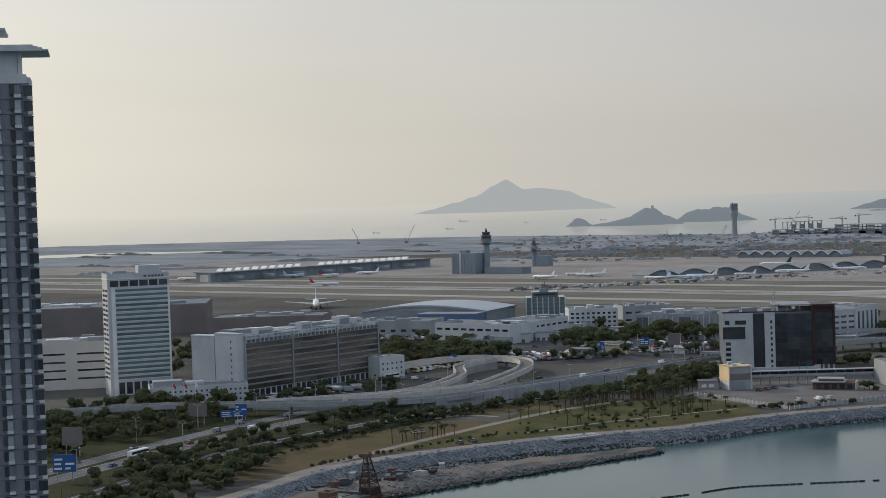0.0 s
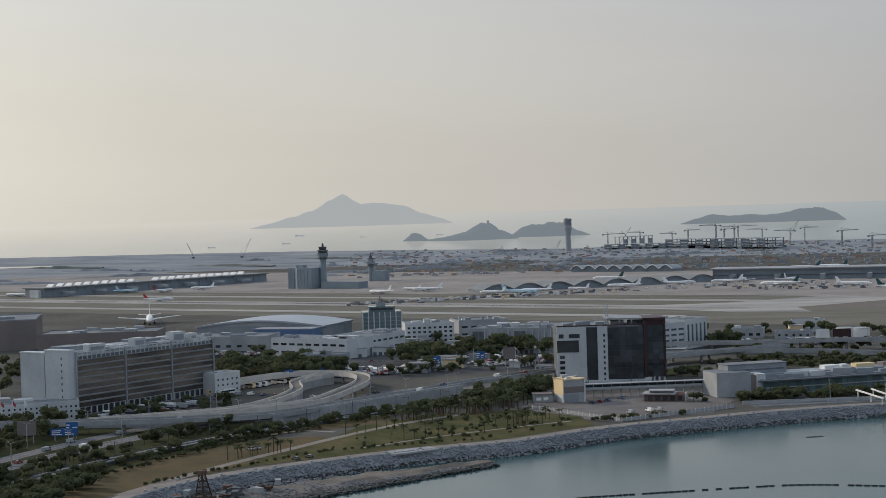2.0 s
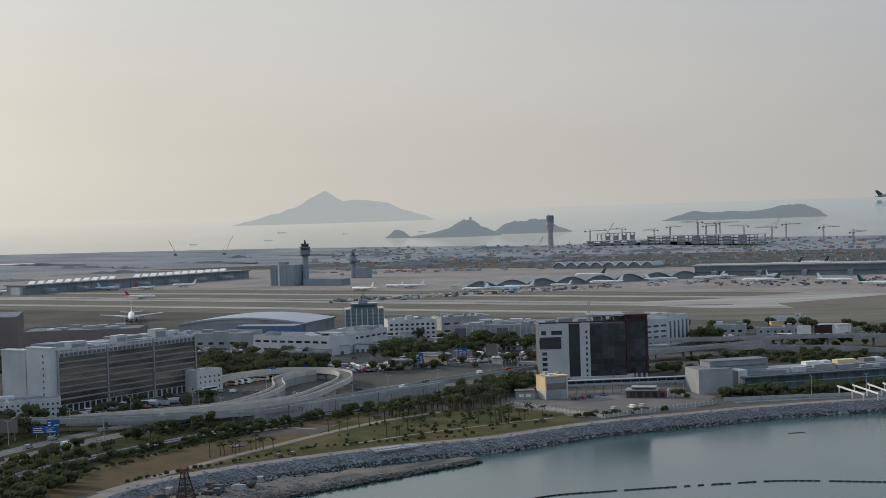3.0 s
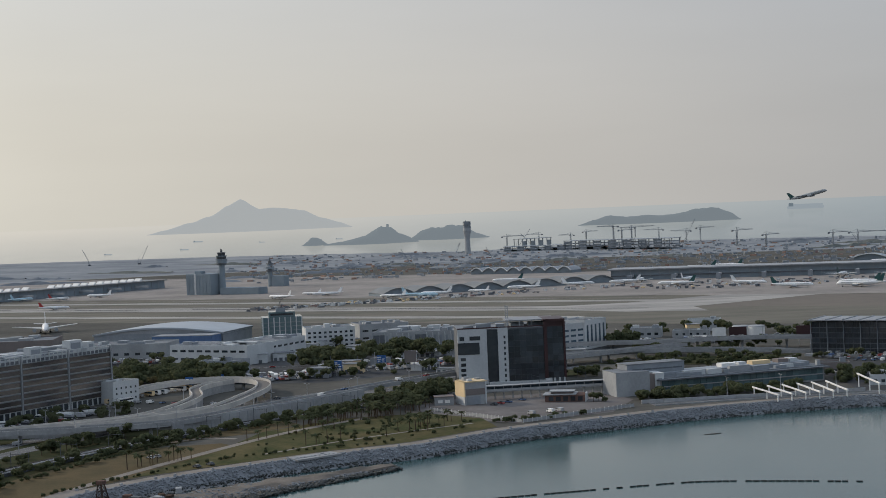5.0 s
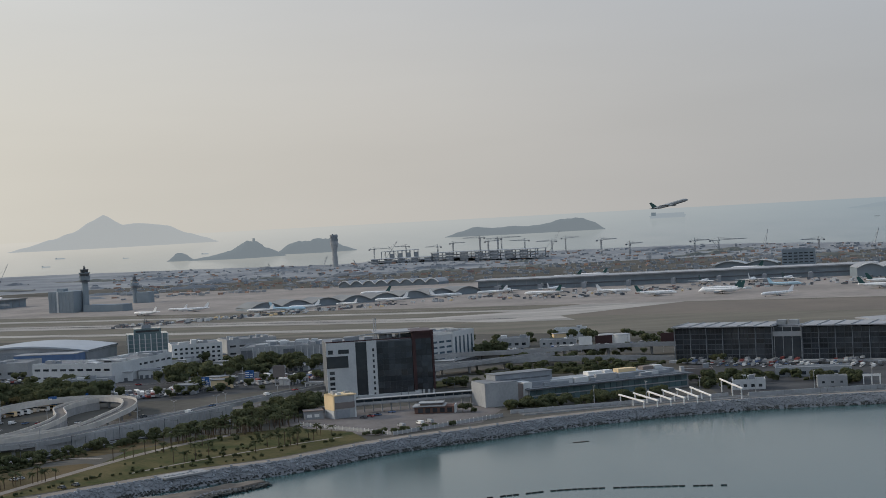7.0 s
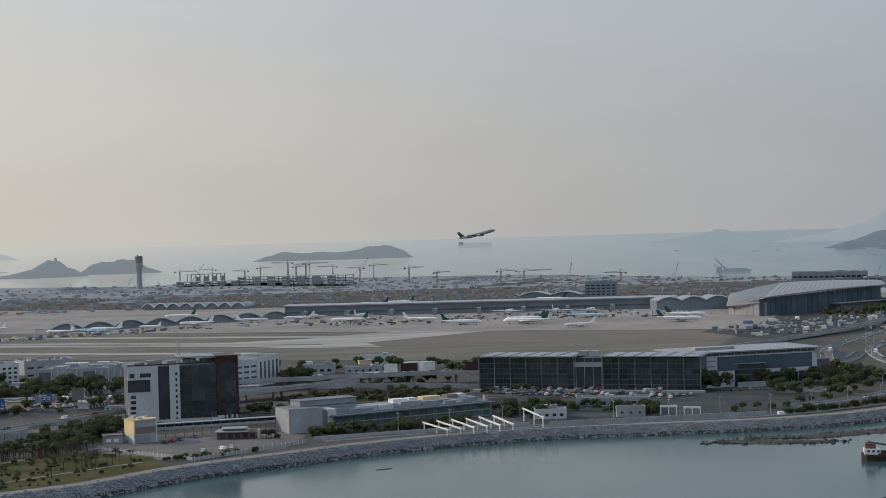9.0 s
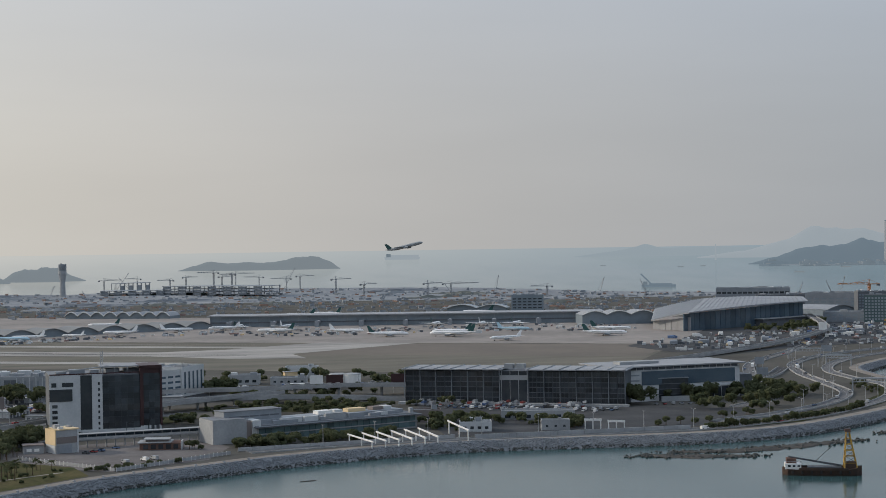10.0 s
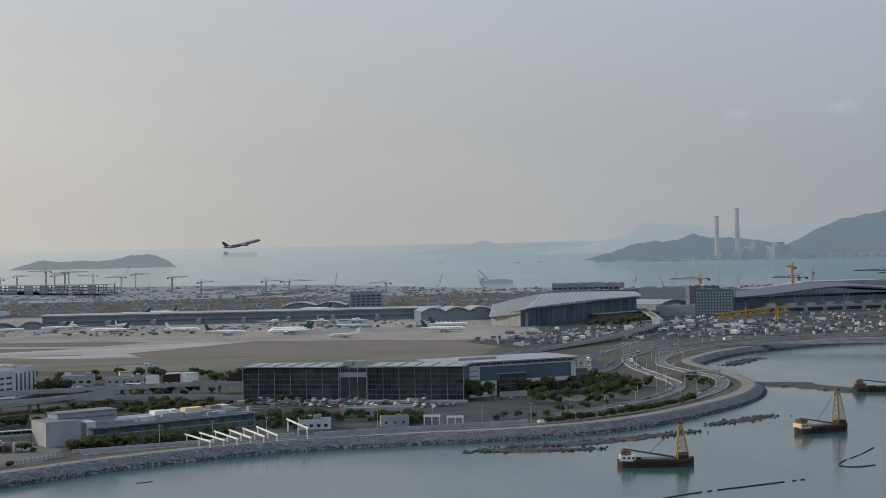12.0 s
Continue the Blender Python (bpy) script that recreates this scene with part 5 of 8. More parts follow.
def terminal_hall():
    top = thing("terminal_hall", "great terminal hall with curved ribbed roof and dark glazing", "terminal", 0, 0)
    A, Bc, C, D, E_, F_ = (724, 1856, 12), (749, 1794, 23.5), (971, 1916, 29.5), (997, 1982, 33), (901, 2093, 30), (822, 2093, 16.5)
    for name, q, b in (("main_roof", (Bc, C, D, E_), 3.0), ("side_roof", (A, Bc, E_, F_), 1.5)):
        bm = bmesh.new()
        patch_roof(bm, q, 18, 10, b)
        part(name, bm, M["termroof"], top)
        P = [Vector(c) for c in q]
        for k in range(1, 24):
            u = k / 24
            bm = bmesh.new()
            last = None
            for j in range(9):
                v = j / 8
                p = (P[0] * (1 - u) + P[1] * u) * (1 - v) + (P[3] * (1 - u) + P[2] * u) * v
                p.z += b * math.sin(math.pi * u) * (0.5 + 0.5 * math.sin(math.pi * v)) + 0.25
                if last is not None:
                    beam(bm, last, p, 1.2, 0.6)
                last = p
            part("roof_rib", bm, M["lgrey"], top)
    # glazed front below the roof's edge
    d = Vector((C[0] - Bc[0], C[1] - Bc[1], 0))
    L, ang = d.length, math.degrees(math.atan2(d.y, d.x))
    o = Vector((Bc[0], Bc[1], 0)) + Vector((-d.y, d.x, 0)).normalized() * 8
    for k in range(24):
        p = o + d * (k / 24)
        pb("front_pane", top, (p.x, p.y, 0), (L / 24 - 0.7, 1.0, 21.5 + 6.5 * k / 24), M["blueglass"], rz=ang)
    d2 = Vector((A[0] - Bc[0], A[1] - Bc[1], 0))
    for k in range(6):
        # upright panels stand for the roof sheet drawn down this side
        p = Vector((A[0] + 5, A[1] + 6, 0)) - d2 * (k / 6)
        pb("side_pane", top, (p.x, p.y, 0), (d2.length / 6 - 0.6, 1.0, 10.5 + 8 * k / 6), M["termroof"], rz=math.degrees(math.atan2(-d2.y, -d2.x)))
    pb("entrance_block", top, (880, 1862, 0), (120, 14, 9), M["dgrey"], rz=29)
    pb("entrance_roof", top, (878, 1858, 9), (126, 20, 0.8), M["lgrey"], rz=29)


terminal_hall()
plain_block("grey_hall_north", "wide grey hall behind the terminal", (1278, 2920), (1410, 2858), 70, 19, M["grey"], [(8, 14, 8, 4)], seed=21, clutter=6)
vault("train_hall", "small hall with curved grey roof", (1085, 2085), (1150, 2120), 70, 9, 7, 1, M["termroof"], M["termglass"])
plain_block("office_east_low", "dark office block by the terminal", (1090, 2330), (1160, 2300), 40, 24, M["dgrey"], [(4, 9, 5, 2), (10, 9, 5, 2), (16, 9, 5, 2)], win=M["termglass"], seed=22, clutter=4)
plain_block("office_east_white", "pale office block with roof plant", (1130, 2240), (1225, 2180), 40, 28, M["grey"], [(4, 10, 7, 2), (9, 10, 7, 2), (14, 10, 7, 2), (19, 10, 7, 2)], win=M["termglass"], seed=23, clutter=10)
plain_block("airport_hotel", "dark teal glass hotel block", (1040, 1892), (1082, 1862), 34, 36, M["greenglass"], [(3 + 4 * k, 12, 2.6, 2.4) for k in range(8)], win=M["termglass"], seed=24, clutter=5, category="hotel", edge=M["dgrey"])
plain_block("grey_hotel", "grey glass block beside the hotel", (1085, 1990), (1125, 1975), 40, 37, M["dgrey"], [(4 + 4 * k, 10, 3, 2.4) for k in range(8)], win=M["termglass"], seed=25, clutter=4, category="hotel")
plain_block("podium_east", "low grey podium below the hotel", (1000, 1930), (1060, 1885), 40, 13, M["grey"], [(3, 8, 6, 3), (8, 8, 6, 2)], win=M["termglass"], seed=26, clutter=6)


def terminal_two():
    top, L = front("terminal_extension", "new terminal with dark wave roof on forked columns", "terminal", (1110, 1925), (1640, 1905))
    bm = bmesh.new()
    rings, n = [], 60
    for k in range(n + 1):
        t = k / n
        z = 24 + 12 * math.exp(-((t - 0.33) / 0.20) ** 2) + 5 * math.exp(-((t - 0.85) / 0.12) ** 2)
        rings.append([bm.verts.new((L * t, y, z + dz)) for y, dz in ((-14, -1.5), (55, 3.0), (110, -2), (110, -4.5), (-14, -3.6))])
    for a, b in zip(rings, rings[1:]):
        for i in range(5):
            bm.faces.new((a[i], b[i], b[(i + 1) % 5], a[(i + 1) % 5]))
    bmesh.ops.recalc_face_normals(bm, faces=bm.faces)
    part("roof", bm, mat("dark_wave_roof", (0.10, 0.115, 0.14), (0.08, 0.09, 0.11), 0.6, scale=0.03), top, "dark wave-shaped roof")
    pb("glazing", top, (4, 8, 0), (L - 8, 90, 20), M["termglass"])
    pb("lower_block", top, (40, -30, 0), (L - 60, 36, 9), M["grey"])
    for k in range(14):
        pb("lower_bay", top, (46 + k * 31, -30.6, 2), (24, 0.8, 4.6), M["glass"])
        pb("roof_unit", top, (50 + k * 31, -20, 9), (14, 10, 4.0), M["lgrey"])
    for k in range(12):
        bm = bmesh.new()
        x = 24 + k * 40
        for dx in (-6, 6):
            beam(bm, (x, -6, 8), (x + dx, -8, 24 + 9 * math.exp(-((x / L - 0.33) / 0.2) ** 2)), 0.8)
        beam(bm, (x, -6, 0), (x, -6, 8), 1.0)
        part("forked_column", bm, M["lgrey"], top)
    up = front("domed_terminal", "raised rear roof of the new terminal", "terminal", (1260, 2050), (1520, 2045))[0]
    pb("wall", up, (0, 0, 0), (250, 60, 30), M["grey"])
    for k in range(3):
        pb("roof_step", up, (30 + k * 12, 0, 30 + k * 2.5), (190 - k * 24, 50, 2.5), M["termroof"])


terminal_two()
plain_block("tower_block_mid", "grey stepped building by the concourse", (740, 2540), (790, 2522), 40, 26, M["termglass"], [(4 + 5 * k, 6, 6, 2) for k in range(4)], seed=27, clutter=4)
vault("curl_hall", "low hall with a wavy pale roof edge", (640, 2590), (735, 2548), 40, 5, 7, 2, M["termglass"], M["termglass"], rim=M["paint"])


# ---- aircraft ----
def airliner(body, tail, x, y, rz, scale=1.0, label="", z=0.0, pitch=0.0, flying=False):
    top = thing("airliner", label, "aircraft", x, y, z, rz, group="airliners", scale=scale)
    if pitch:
        top.matrix_basis = top.matrix_basis @ pose(0, 0, 0, 0, -pitch, 0)
    L, r, zc = 66.0, 3.0, 5.4
    bm = bmesh.new()
    prof = [(-33, 0.25, 1.5), (-30, 0.9, 1.2), (-24, 1.9, 0.7), (-16, 2.8, 0.15), (-8, 3.0, 0), (20, 3.0, 0), (27, 2.8, -0.1), (30.5, 2.1, -0.4), (32.3, 1.2, -0.7), (33, 0.3, -0.9)]
    rings = [[bm.verts.new((px, math.cos(k * math.pi / 7) * pr, zc + dz + math.sin(k * math.pi / 7) * pr)) for k in range(14)] for px, pr, dz in prof]
    for a, b in zip(rings, rings[1:]):
        for k in range(14):
            bm.faces.new((a[k], a[(k + 1) % 14], b[(k + 1) % 14], b[k]))
    bm.faces.new(rings[0])
    bm.faces.new(rings[-1])
    bmesh.ops.recalc_face_normals(bm, faces=bm.faces)
    part("fuselage", bm, body, top, smooth=True)

    def slab(pts, name, m):
        b = bmesh.new()
        lo = [b.verts.new(p) for p, t in pts]
        hi = [b.verts.new(Vector(p) + Vector(t)) for p, t in pts]
        b.faces.new(lo)
        b.faces.new(hi)
        for k in range(len(pts)):
            b.faces.new((lo[k], lo[(k + 1) % len(pts)], hi[(k + 1) % len(pts)], hi[k]))
        bmesh.ops.recalc_face_normals(b, faces=b.faces)
        part(name, b, m, top)

    for s in (-1, 1):
        slab([((10, 2.2 * s, 4.0), (0, 0, 1.1)), ((-4, 2.2 * s, 4.0), (0, 0, 0.8)), ((-13, 29 * s, 6.2), (0, 0, 0.25)), ((-9, 29.5 * s, 6.2), (0, 0, 0.3)), ((0, 12 * s, 4.9), (0, 0, 0.7))], "wing", M["planegrey"] if flying else M["paint"])
        slab([((-25, 1.2 * s, 6.6), (0, 0, 0.5)), ((-31, 1.2 * s, 6.6), (0, 0, 0.4)), ((-33.5, 10.5 * s, 7.2), (0, 0, 0.2)), ((-31, 10.8 * s, 7.2), (0, 0, 0.2))], "stabilizer", body)
        b = bmesh.new()
        rod(b, (2, 9.8 * s, 3.0), (8.2, 9.8 * s, 3.0), 1.5, 1.75, 12)
        rod(b, (-0.5, 9.8 * s, 3.2), (2, 9.8 * s, 3.0), 0.8, 1.5, 12)
        part("engine", b, M["planegrey"], top)
    slab([((-22, -0.3, 8.0), (0, 0.6, 0)), ((-31, -0.3, 7.6), (0, 0.6, 0)), ((-34.5, -0.15, 17.6), (0, 0.3, 0)), ((-30.5, -0.15, 17.8), (0, 0.3, 0))], "tail_fin", tail)
    for s in (-1, 1):
        b = bmesh.new()
        add_box(b, (-19, s * 2.9 - 0.1, zc + 0.6), (45, 0.22, 0.42))
        part("window_band", b, M["planegrey"], top)
    if not flying:
        for gx, gy in ((24, 0), (-2.5, 4.5), (-2.5, -4.5)):
            b = bmesh.new()
            rod(b, (gx, gy, 0.6), (gx, gy, 3.4), 0.22, 0.22, 6)
            rod(b, (gx, gy - 0.9, 0.62), (gx, gy + 0.9, 0.62), 0.62, 0.62, 10)
            part("landing_gear", b, M["rubber"], top)
    return top


WG = "white airliner with dark green tail parked on the apron"
WR = "white airliner with red tail parked on the apron"
WW = "all-white airliner parked at the concourse"
BL = "pale blue airliner on the apron"
p_green = airliner(M["plane"], M["tailgreen"], 459, 1833, 152, 0.85, WG)
p_white = airliner(M["plane"], M["plane"], 355, 1974, -28, 0.7, WW)
p_blue = airliner(M["planeblue"], M["planeblue"], -60, 1985, -22, 0.75, BL)
p_red = airliner(M["plane"], M["tailred"], -818, 2279, 160, 0.7, WR)
for src, spots in ((p_green, [(386, 1862, -22, 0.95), (627, 1758, -24, 1.0), (667, 1848, -24, 0.95), (269, 2012, 155, 0.95), (501, 2095, 62, 0.9), (604, 2052, 58, 0.9), (237, 2150, 70, 0.9), (654, 2441, 150, 1.0), (374, 2500, 155, 0.95), (420, 2520, 150, 0.95), (470, 1880, 155, 0.95), (60, 2300, 160, 0.9)]),
                   (p_white, [(495, 1724, 195, 0.8), (-250, 2085, 140, 0.8), (-215, 2160, 150, 0.6), (-190, 2120, 170, 0.8), (-95, 1995, 150, 0.75), (-40, 2020, 165, 0.8), (15, 2050, 150, 0.6), (75, 2075, 165, 0.85), (150, 2110, 10, 0.85), (215, 2130, 175, 0.8), (-432, 1590, -75, 1.1), (-553, 2343, 160, 0.8), (560, 2068, 65, 0.9), (300, 2130, 60, 0.85)]),
                   (p_blue, [(-660, 2308, 60, 0.85), (560, 1915, -28, 0.8)]),
                   (p_red, [(-540, 2035, 5, 0.75), (-600, 2290, 60, 0.8)])):
    for x, y, rz, sc in spots:
        o = copy_thing(src, Matrix.LocRotScale((x, y, 0.3), Euler((0, 0, radians(rz))), (0.8 * sc / src.scale[0] if abs(x + 432) > 1 else sc / src.scale[0],) * 3))
        if abs(x + 432) < 1:
            o["label"] = "white airliner rolling on the taxiway, nose towards the viewer"
        elif src is p_blue:
            o["label"] = BL
airliner(M["planegrey"], M["tailgreen"], 580, 2640, -28, 1.0, "grey-bellied airliner climbing after take-off", z=106, pitch=13, flying=True)


# ---- building site beyond the apron ----
def tower_crane(x, y, h, jib, rz, m, label):
    top = thing("tower_crane", label, "crane", x, y, 0, rz, group="tower cranes")
    w = 2.6
    bm = bmesh.new()
    for dx, dy in ((-1, -1), (1, -1), (-1, 1), (1, 1)):
        beam(bm, (dx * w / 2, dy * w / 2, 0), (dx * w / 2, dy * w / 2, h), 0.75)
    for k in range(int(h / 5)):
        beam(bm, (-w / 2, -w / 2, k * 5), (w / 2, -w / 2, k * 5 + 5), 0.5)
        beam(bm, (w / 2, w / 2, k * 5), (-w / 2, w / 2, k * 5 + 5), 0.5)
    part("mast", bm, m, top)
    bm = bmesh.new()
    beam(bm, (-2, 0, h), (jib, 0, h + 1.0), 1.0)
    beam(bm, (0, 0, h + 3), (jib * 0.95, 0, h + 1.6), 0.7)
    for k in range(6):
        beam(bm, (jib * k / 6, 0, h + 0.5), (jib * (k + 0.5) / 6, 0, h + 2.6), 0.45)
    part("jib", bm, m, top)
    bm = bmesh.new()
    beam(bm, (0, 0, h), (-jib * 0.32, 0, h), 1.3)
    beam(bm, (0, 0, h + 7), (-jib * 0.3, 0, h + 0.6), 0.35)
    beam(bm, (0, 0, h + 7), (jib * 0.6, 0, h + 1.4), 0.35)
    beam(bm, (0, 0, h), (0, 0, h + 7), 0.9)
    part("counter_jib", bm, m, top)
    bm = bmesh.new()
    add_box(bm, (-jib * 0.32, -1.5, h - 3), (4, 3, 3))
    part("counterweight", bm, M["dgrey"], top)
    bm = bmesh.new()
    add_box(bm, (1, -2.4, h - 2), (2.4, 2.2, 2.4))
    part("cab", bm, M["lgrey"], top)
    return top


def luffing_crane(x, y, h, jib, rz, m, label):
    top = thing("crawler_crane", label, "crane", x, y, 0, rz, group="lattice cranes")
    bm = bmesh.new()
    add_box(bm, (-4, -3, 0), (8, 6, 4))
    part("body", bm, M["dgrey"], top)
    bm = bmesh.new()
    beam(bm, (2, 0, 3), (jib, 0, h), 0.9)
    part("boom", bm, m, top)
    bm = bmesh.new()
    beam(bm, (-4, 0, 4), (-1, 0, h * 0.35), 0.7)
    beam(bm, (-1, 0, h * 0.35), (jib, 0, h), 0.35)
    part("back_stay", bm, m, top)
    return top


GC = "grey tower crane on the terminal building site"
for x, y, h, j, rz in ((367, 4746, 33, 40, 20), (371, 3914, 56, 46, 200), (512, 4712, 42, 60, 5), (555, 4487, 34, 44, 170), (653, 4352, 37, 40, 0), (641, 3701, 38, 40, 10), (914, 3656, 23, 70, 0), (430, 4300, 40, 40, 30), (470, 4420, 44, 38, 150), (300, 4450, 30, 36, 190),
                       (120, 4500, 32, 50, 10), (215, 4560, 34, 36, 180), (600, 4250, 32, 44, 180), (700, 3650, 26, 40, 30), (1060, 3350, 20, 44, 190), (820, 3500, 28, 36, 0)):
    tower_crane(x, y, h, j, rz, M["cranesteel"], GC)
for x, y, h, j, rz in ((528, 3839, 66, 40, 20), (150, 4480, 52, 44, 30), (190, 4520, 40, -30, 0), (1150, 3260, 40, 16, 20), (1230, 3180, 36, -14, 0), (860, 3420, 30, 20, 160), (1420, 2850, 30, 14, 0), (1470, 2800, 34, -12, 0), (-30, 3450, 40, 22, 30), (-120, 3300, 34, -16, 0), (1540, 2900, 40, 14, 10), (60, 3350, 30, 16, 170), (-900, 4300, 50, 25, 10), (-1050, 4350, 45, -18, 0), (980, 3500, 45, 10, 0)):
    luffing_crane(x, y, h, j, rz, M["cranesteel"], "lattice crawler crane with raised boom")
OC = "orange tower crane above the new terminal"
for x, y, h, j, rz in ((1310, 2020, 52, 26, 60), (1300, 2060, 60, -20, 30), (1440, 2000, 52, 70, 175), (1500, 2080, 46, 60, 5), (1400, 2200, 40, 50, 180), (1180, 2130, 44, 56, 185), (1560, 2120, 44, 60, 170)):
    tower_crane(x, y, h, j, rz, M["orange"] if rz in (60, 30, 185) else M["dsteel"], OC if rz in (60, 30, 185) else GC)


def site_frame(name, a, b, D, floors, bays, fh, label):
    top, L = front(name, label, "building site", a, b)
    for k in range(bays + 1):
        for y in (0, D):
            pb("column", top, (k * L / bays - 1, y, 0), (1.6, 1.6, floors * fh), M["grey"])
    for f in range(1, floors + 1):
        pb("slab", top, (-2, -2, f * fh - 1.2), (L + 4, D + 4, 1.2), M["grey"])
    for k in range(0, bays, 2):
        for f in range(floors):
            pb("infill", top, (k * L / bays + 1, 1, f * fh), (L / bays - 1.5, 1, fh * 0.7), M["grey"])
    return top


site_frame("terminal_shell", (255, 4040), (505, 3880), 60, 3, 14, 7.5, "concrete frame of a terminal under construction")
site_frame("terminal_shell_west", (100, 4060), (255, 4042), 50, 2, 9, 6.5, "low concrete frame under construction")
site_frame("portal_frame", (165, 4480), (252, 4590), 30, 1, 7, 24, "tall bare portal frame under construction")

rng = random.Random(5)
# container and hoarding colours muted and paled in place of haze
SHED = [("white_cabin", M["lgrey"]), ("grey_container", M["grey"]), ("dark_machine", M["grey"]), ("orange_hoarding", mat("haze_muted_orange", (0.38, 0.25, 0.19), (0.30, 0.21, 0.17), 0.9)), ("red_container", mat("haze_muted_red", (0.30, 0.20, 0.18), (0.24, 0.18, 0.165), 0.9)), ("blue_container", mat("haze_muted_blue", (0.22, 0.27, 0.31), (0.18, 0.22, 0.25), 0.9)), ("fill_mound", M["farland"])]
for k in range(220):
    az = rng.uniform(-34, 9)
    r = rng.uniform(2680, 3300) if az > -16 else rng.uniform(2480, 3300)
    if rng.random() < 0.45:
        r = rng.uniform(3300, far_shore(az) - 120)
    x, y = -math.sin(radians(az)) * r, math.cos(radians(az)) * r
    if -20 > az > -36 and r < 2500:
        continue
    nm, m = rng.choice(SHED)
    fx, fy, fz, s = far(x, y)
    ob = new(nm, box_mesh(rng.choice((5, 8, 12, 16)), rng.choice((3, 4, 6)), rng.choice((1.8, 2.4, 3, 4.2)), m))
    ob.matrix_basis = Matrix.LocRotScale((fx, fy, fz), Euler((0, 0, radians(rng.choice((-30, 60, -20, 0)) + rng.uniform(-6, 6)))), (s, s, s))
    tagged(ob, {"white_cabin": "white site cabin on reclaimed land", "grey_container": "grey container on reclaimed land", "dark_machine": "dark plant machine on reclaimed land", "orange_hoarding": "orange hoarding panel on reclaimed land", "red_container": "haze-muted red container on reclaimed land", "blue_container": "blue container on reclaimed land", "fill_mound": "pale heap of fill on reclaimed land"}[nm], "site object", "site clutter")
# small plant, stores and vehicles, too many and too far to tell apart
for nm, lab, m, n in (("scattered_cabins", "scattered pale cabins and trucks on the building site", M["lgrey"], 700), ("scattered_machines", "scattered dark machines and stores on the building site", M["grey"], 800), ("scattered_hoardings", "scattered haze-muted red and orange stores on the building site", SHED[3][1], 350)):
    verts, faces = [], []
    for k in range(n):
        az = rng.uniform(-35, 8)
        r = 1 / rng.uniform(1 / (far_shore(az) - 60), 1 / (2650.0 if az > -17 else 2450.0))
        x, y, z, s = far(-math.sin(radians(az)) * r, math.cos(radians(az)) * r)
        w, d, h, a = rng.uniform(3, 12) * s, rng.uniform(2, 5) * s, rng.uniform(1.6, 4.5) * s, rng.uniform(-0.7, 0.2)
        o, c, q = len(verts), math.cos(a), math.sin(a)
        verts += [(x + px * c - py * q, y + px * q + py * c, z + pz) for pz in (0, h) for py in (0, d) for px in (0, w)]
        faces += [[i + o for i in f] for f in ((4, 5, 7, 6), (0, 1, 5, 4), (2, 6, 7, 3), (0, 4, 6, 2), (1, 3, 7, 5))]
    me = bpy.data.meshes.new(nm)
    me.from_pydata(verts, [], faces)
    me.materials.append(m)
    tagged(new(nm, me), lab, "site clutter", kind="stuff")
# bank earth paled in colour for the haze over it
bank_earth = mat("pale_bank_earth", (0.20, 0.20, 0.18), (0.15, 0.16, 0.145), 1.0, scale=0.02, fine=0.2)
# long earth banks and low haul roads on the reclaimed land
for k in range(46):
    az, r = rng.uniform(-18, 26), rng.uniform(2750, 4200)
    x, y = -math.sin(radians(az)) * r, math.cos(radians(az)) * r
    fx, fy, fz, s = far(x, y)
    bm = bmesh.new()
    Lb, n = rng.uniform(60, 240), 14
    rr = []
    for j in range(n + 1):
        t = j / n
        hh = (0.3 + math.sin(math.pi * t)) * rng.uniform(2.0, 5.5)
        rr.append([bm.verts.new(((t - 0.5) * Lb, o * (8 + rng.uniform(0, 3)), z)) for o, z in ((-1, -0.5), (-0.4, hh), (0.4, hh), (1, -0.5))])
    for a, b in zip(rr, rr[1:]):
        for i in range(3):
            bm.faces.new((a[i], b[i], b[i + 1], a[i + 1]))
    bmesh.ops.recalc_face_normals(bm, faces=bm.faces)
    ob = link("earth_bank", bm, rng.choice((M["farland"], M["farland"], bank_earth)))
    ob.matrix_basis = Matrix.LocRotScale((fx, fy, fz), Euler((0, 0, radians(rng.uniform(-25, 10)))), (s, s, s))
    tagged(ob, "long low earth bank on the reclaimed land", "earth bank", "earth banks")
# lagoon on the far western shore, brightened by the distant sea's haze glow
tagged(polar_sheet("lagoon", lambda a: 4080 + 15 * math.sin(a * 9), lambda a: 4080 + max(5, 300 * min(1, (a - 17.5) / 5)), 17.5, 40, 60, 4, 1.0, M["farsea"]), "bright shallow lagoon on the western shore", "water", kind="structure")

# ---- service yards by the terminal ----
rng = random.Random(9)
YARD = [("white_van", M["white"], (5, 2.2, 2.4)), ("service_truck", M["lgrey"], (8, 2.6, 3.2)), ("cream_loader", M["beige"], (6, 2.6, 2.8)), ("faded_container", SHED[4][1], (12, 2.6, 2.8)), ("dark_trailer", M["dgrey"], (12, 2.8, 2.0)), ("site_office", M["paint"], (14, 6, 5)), ("blue_store", M["teal"], (10, 6, 4)), ("low_shed", M["grey"], (18, 10, 5))]
LAB = {"white_van": "white van standing on the airport yard", "service_truck": "grey service truck on the airport yard", "cream_loader": "cream loader on the airport yard", "faded_container": "muted red container on the airport yard", "dark_trailer": "dark flat trailer on the airport yard", "site_office": "white site office block on the yard", "blue_store": "blue store box on the yard", "low_shed": "low grey shed on the yard"}


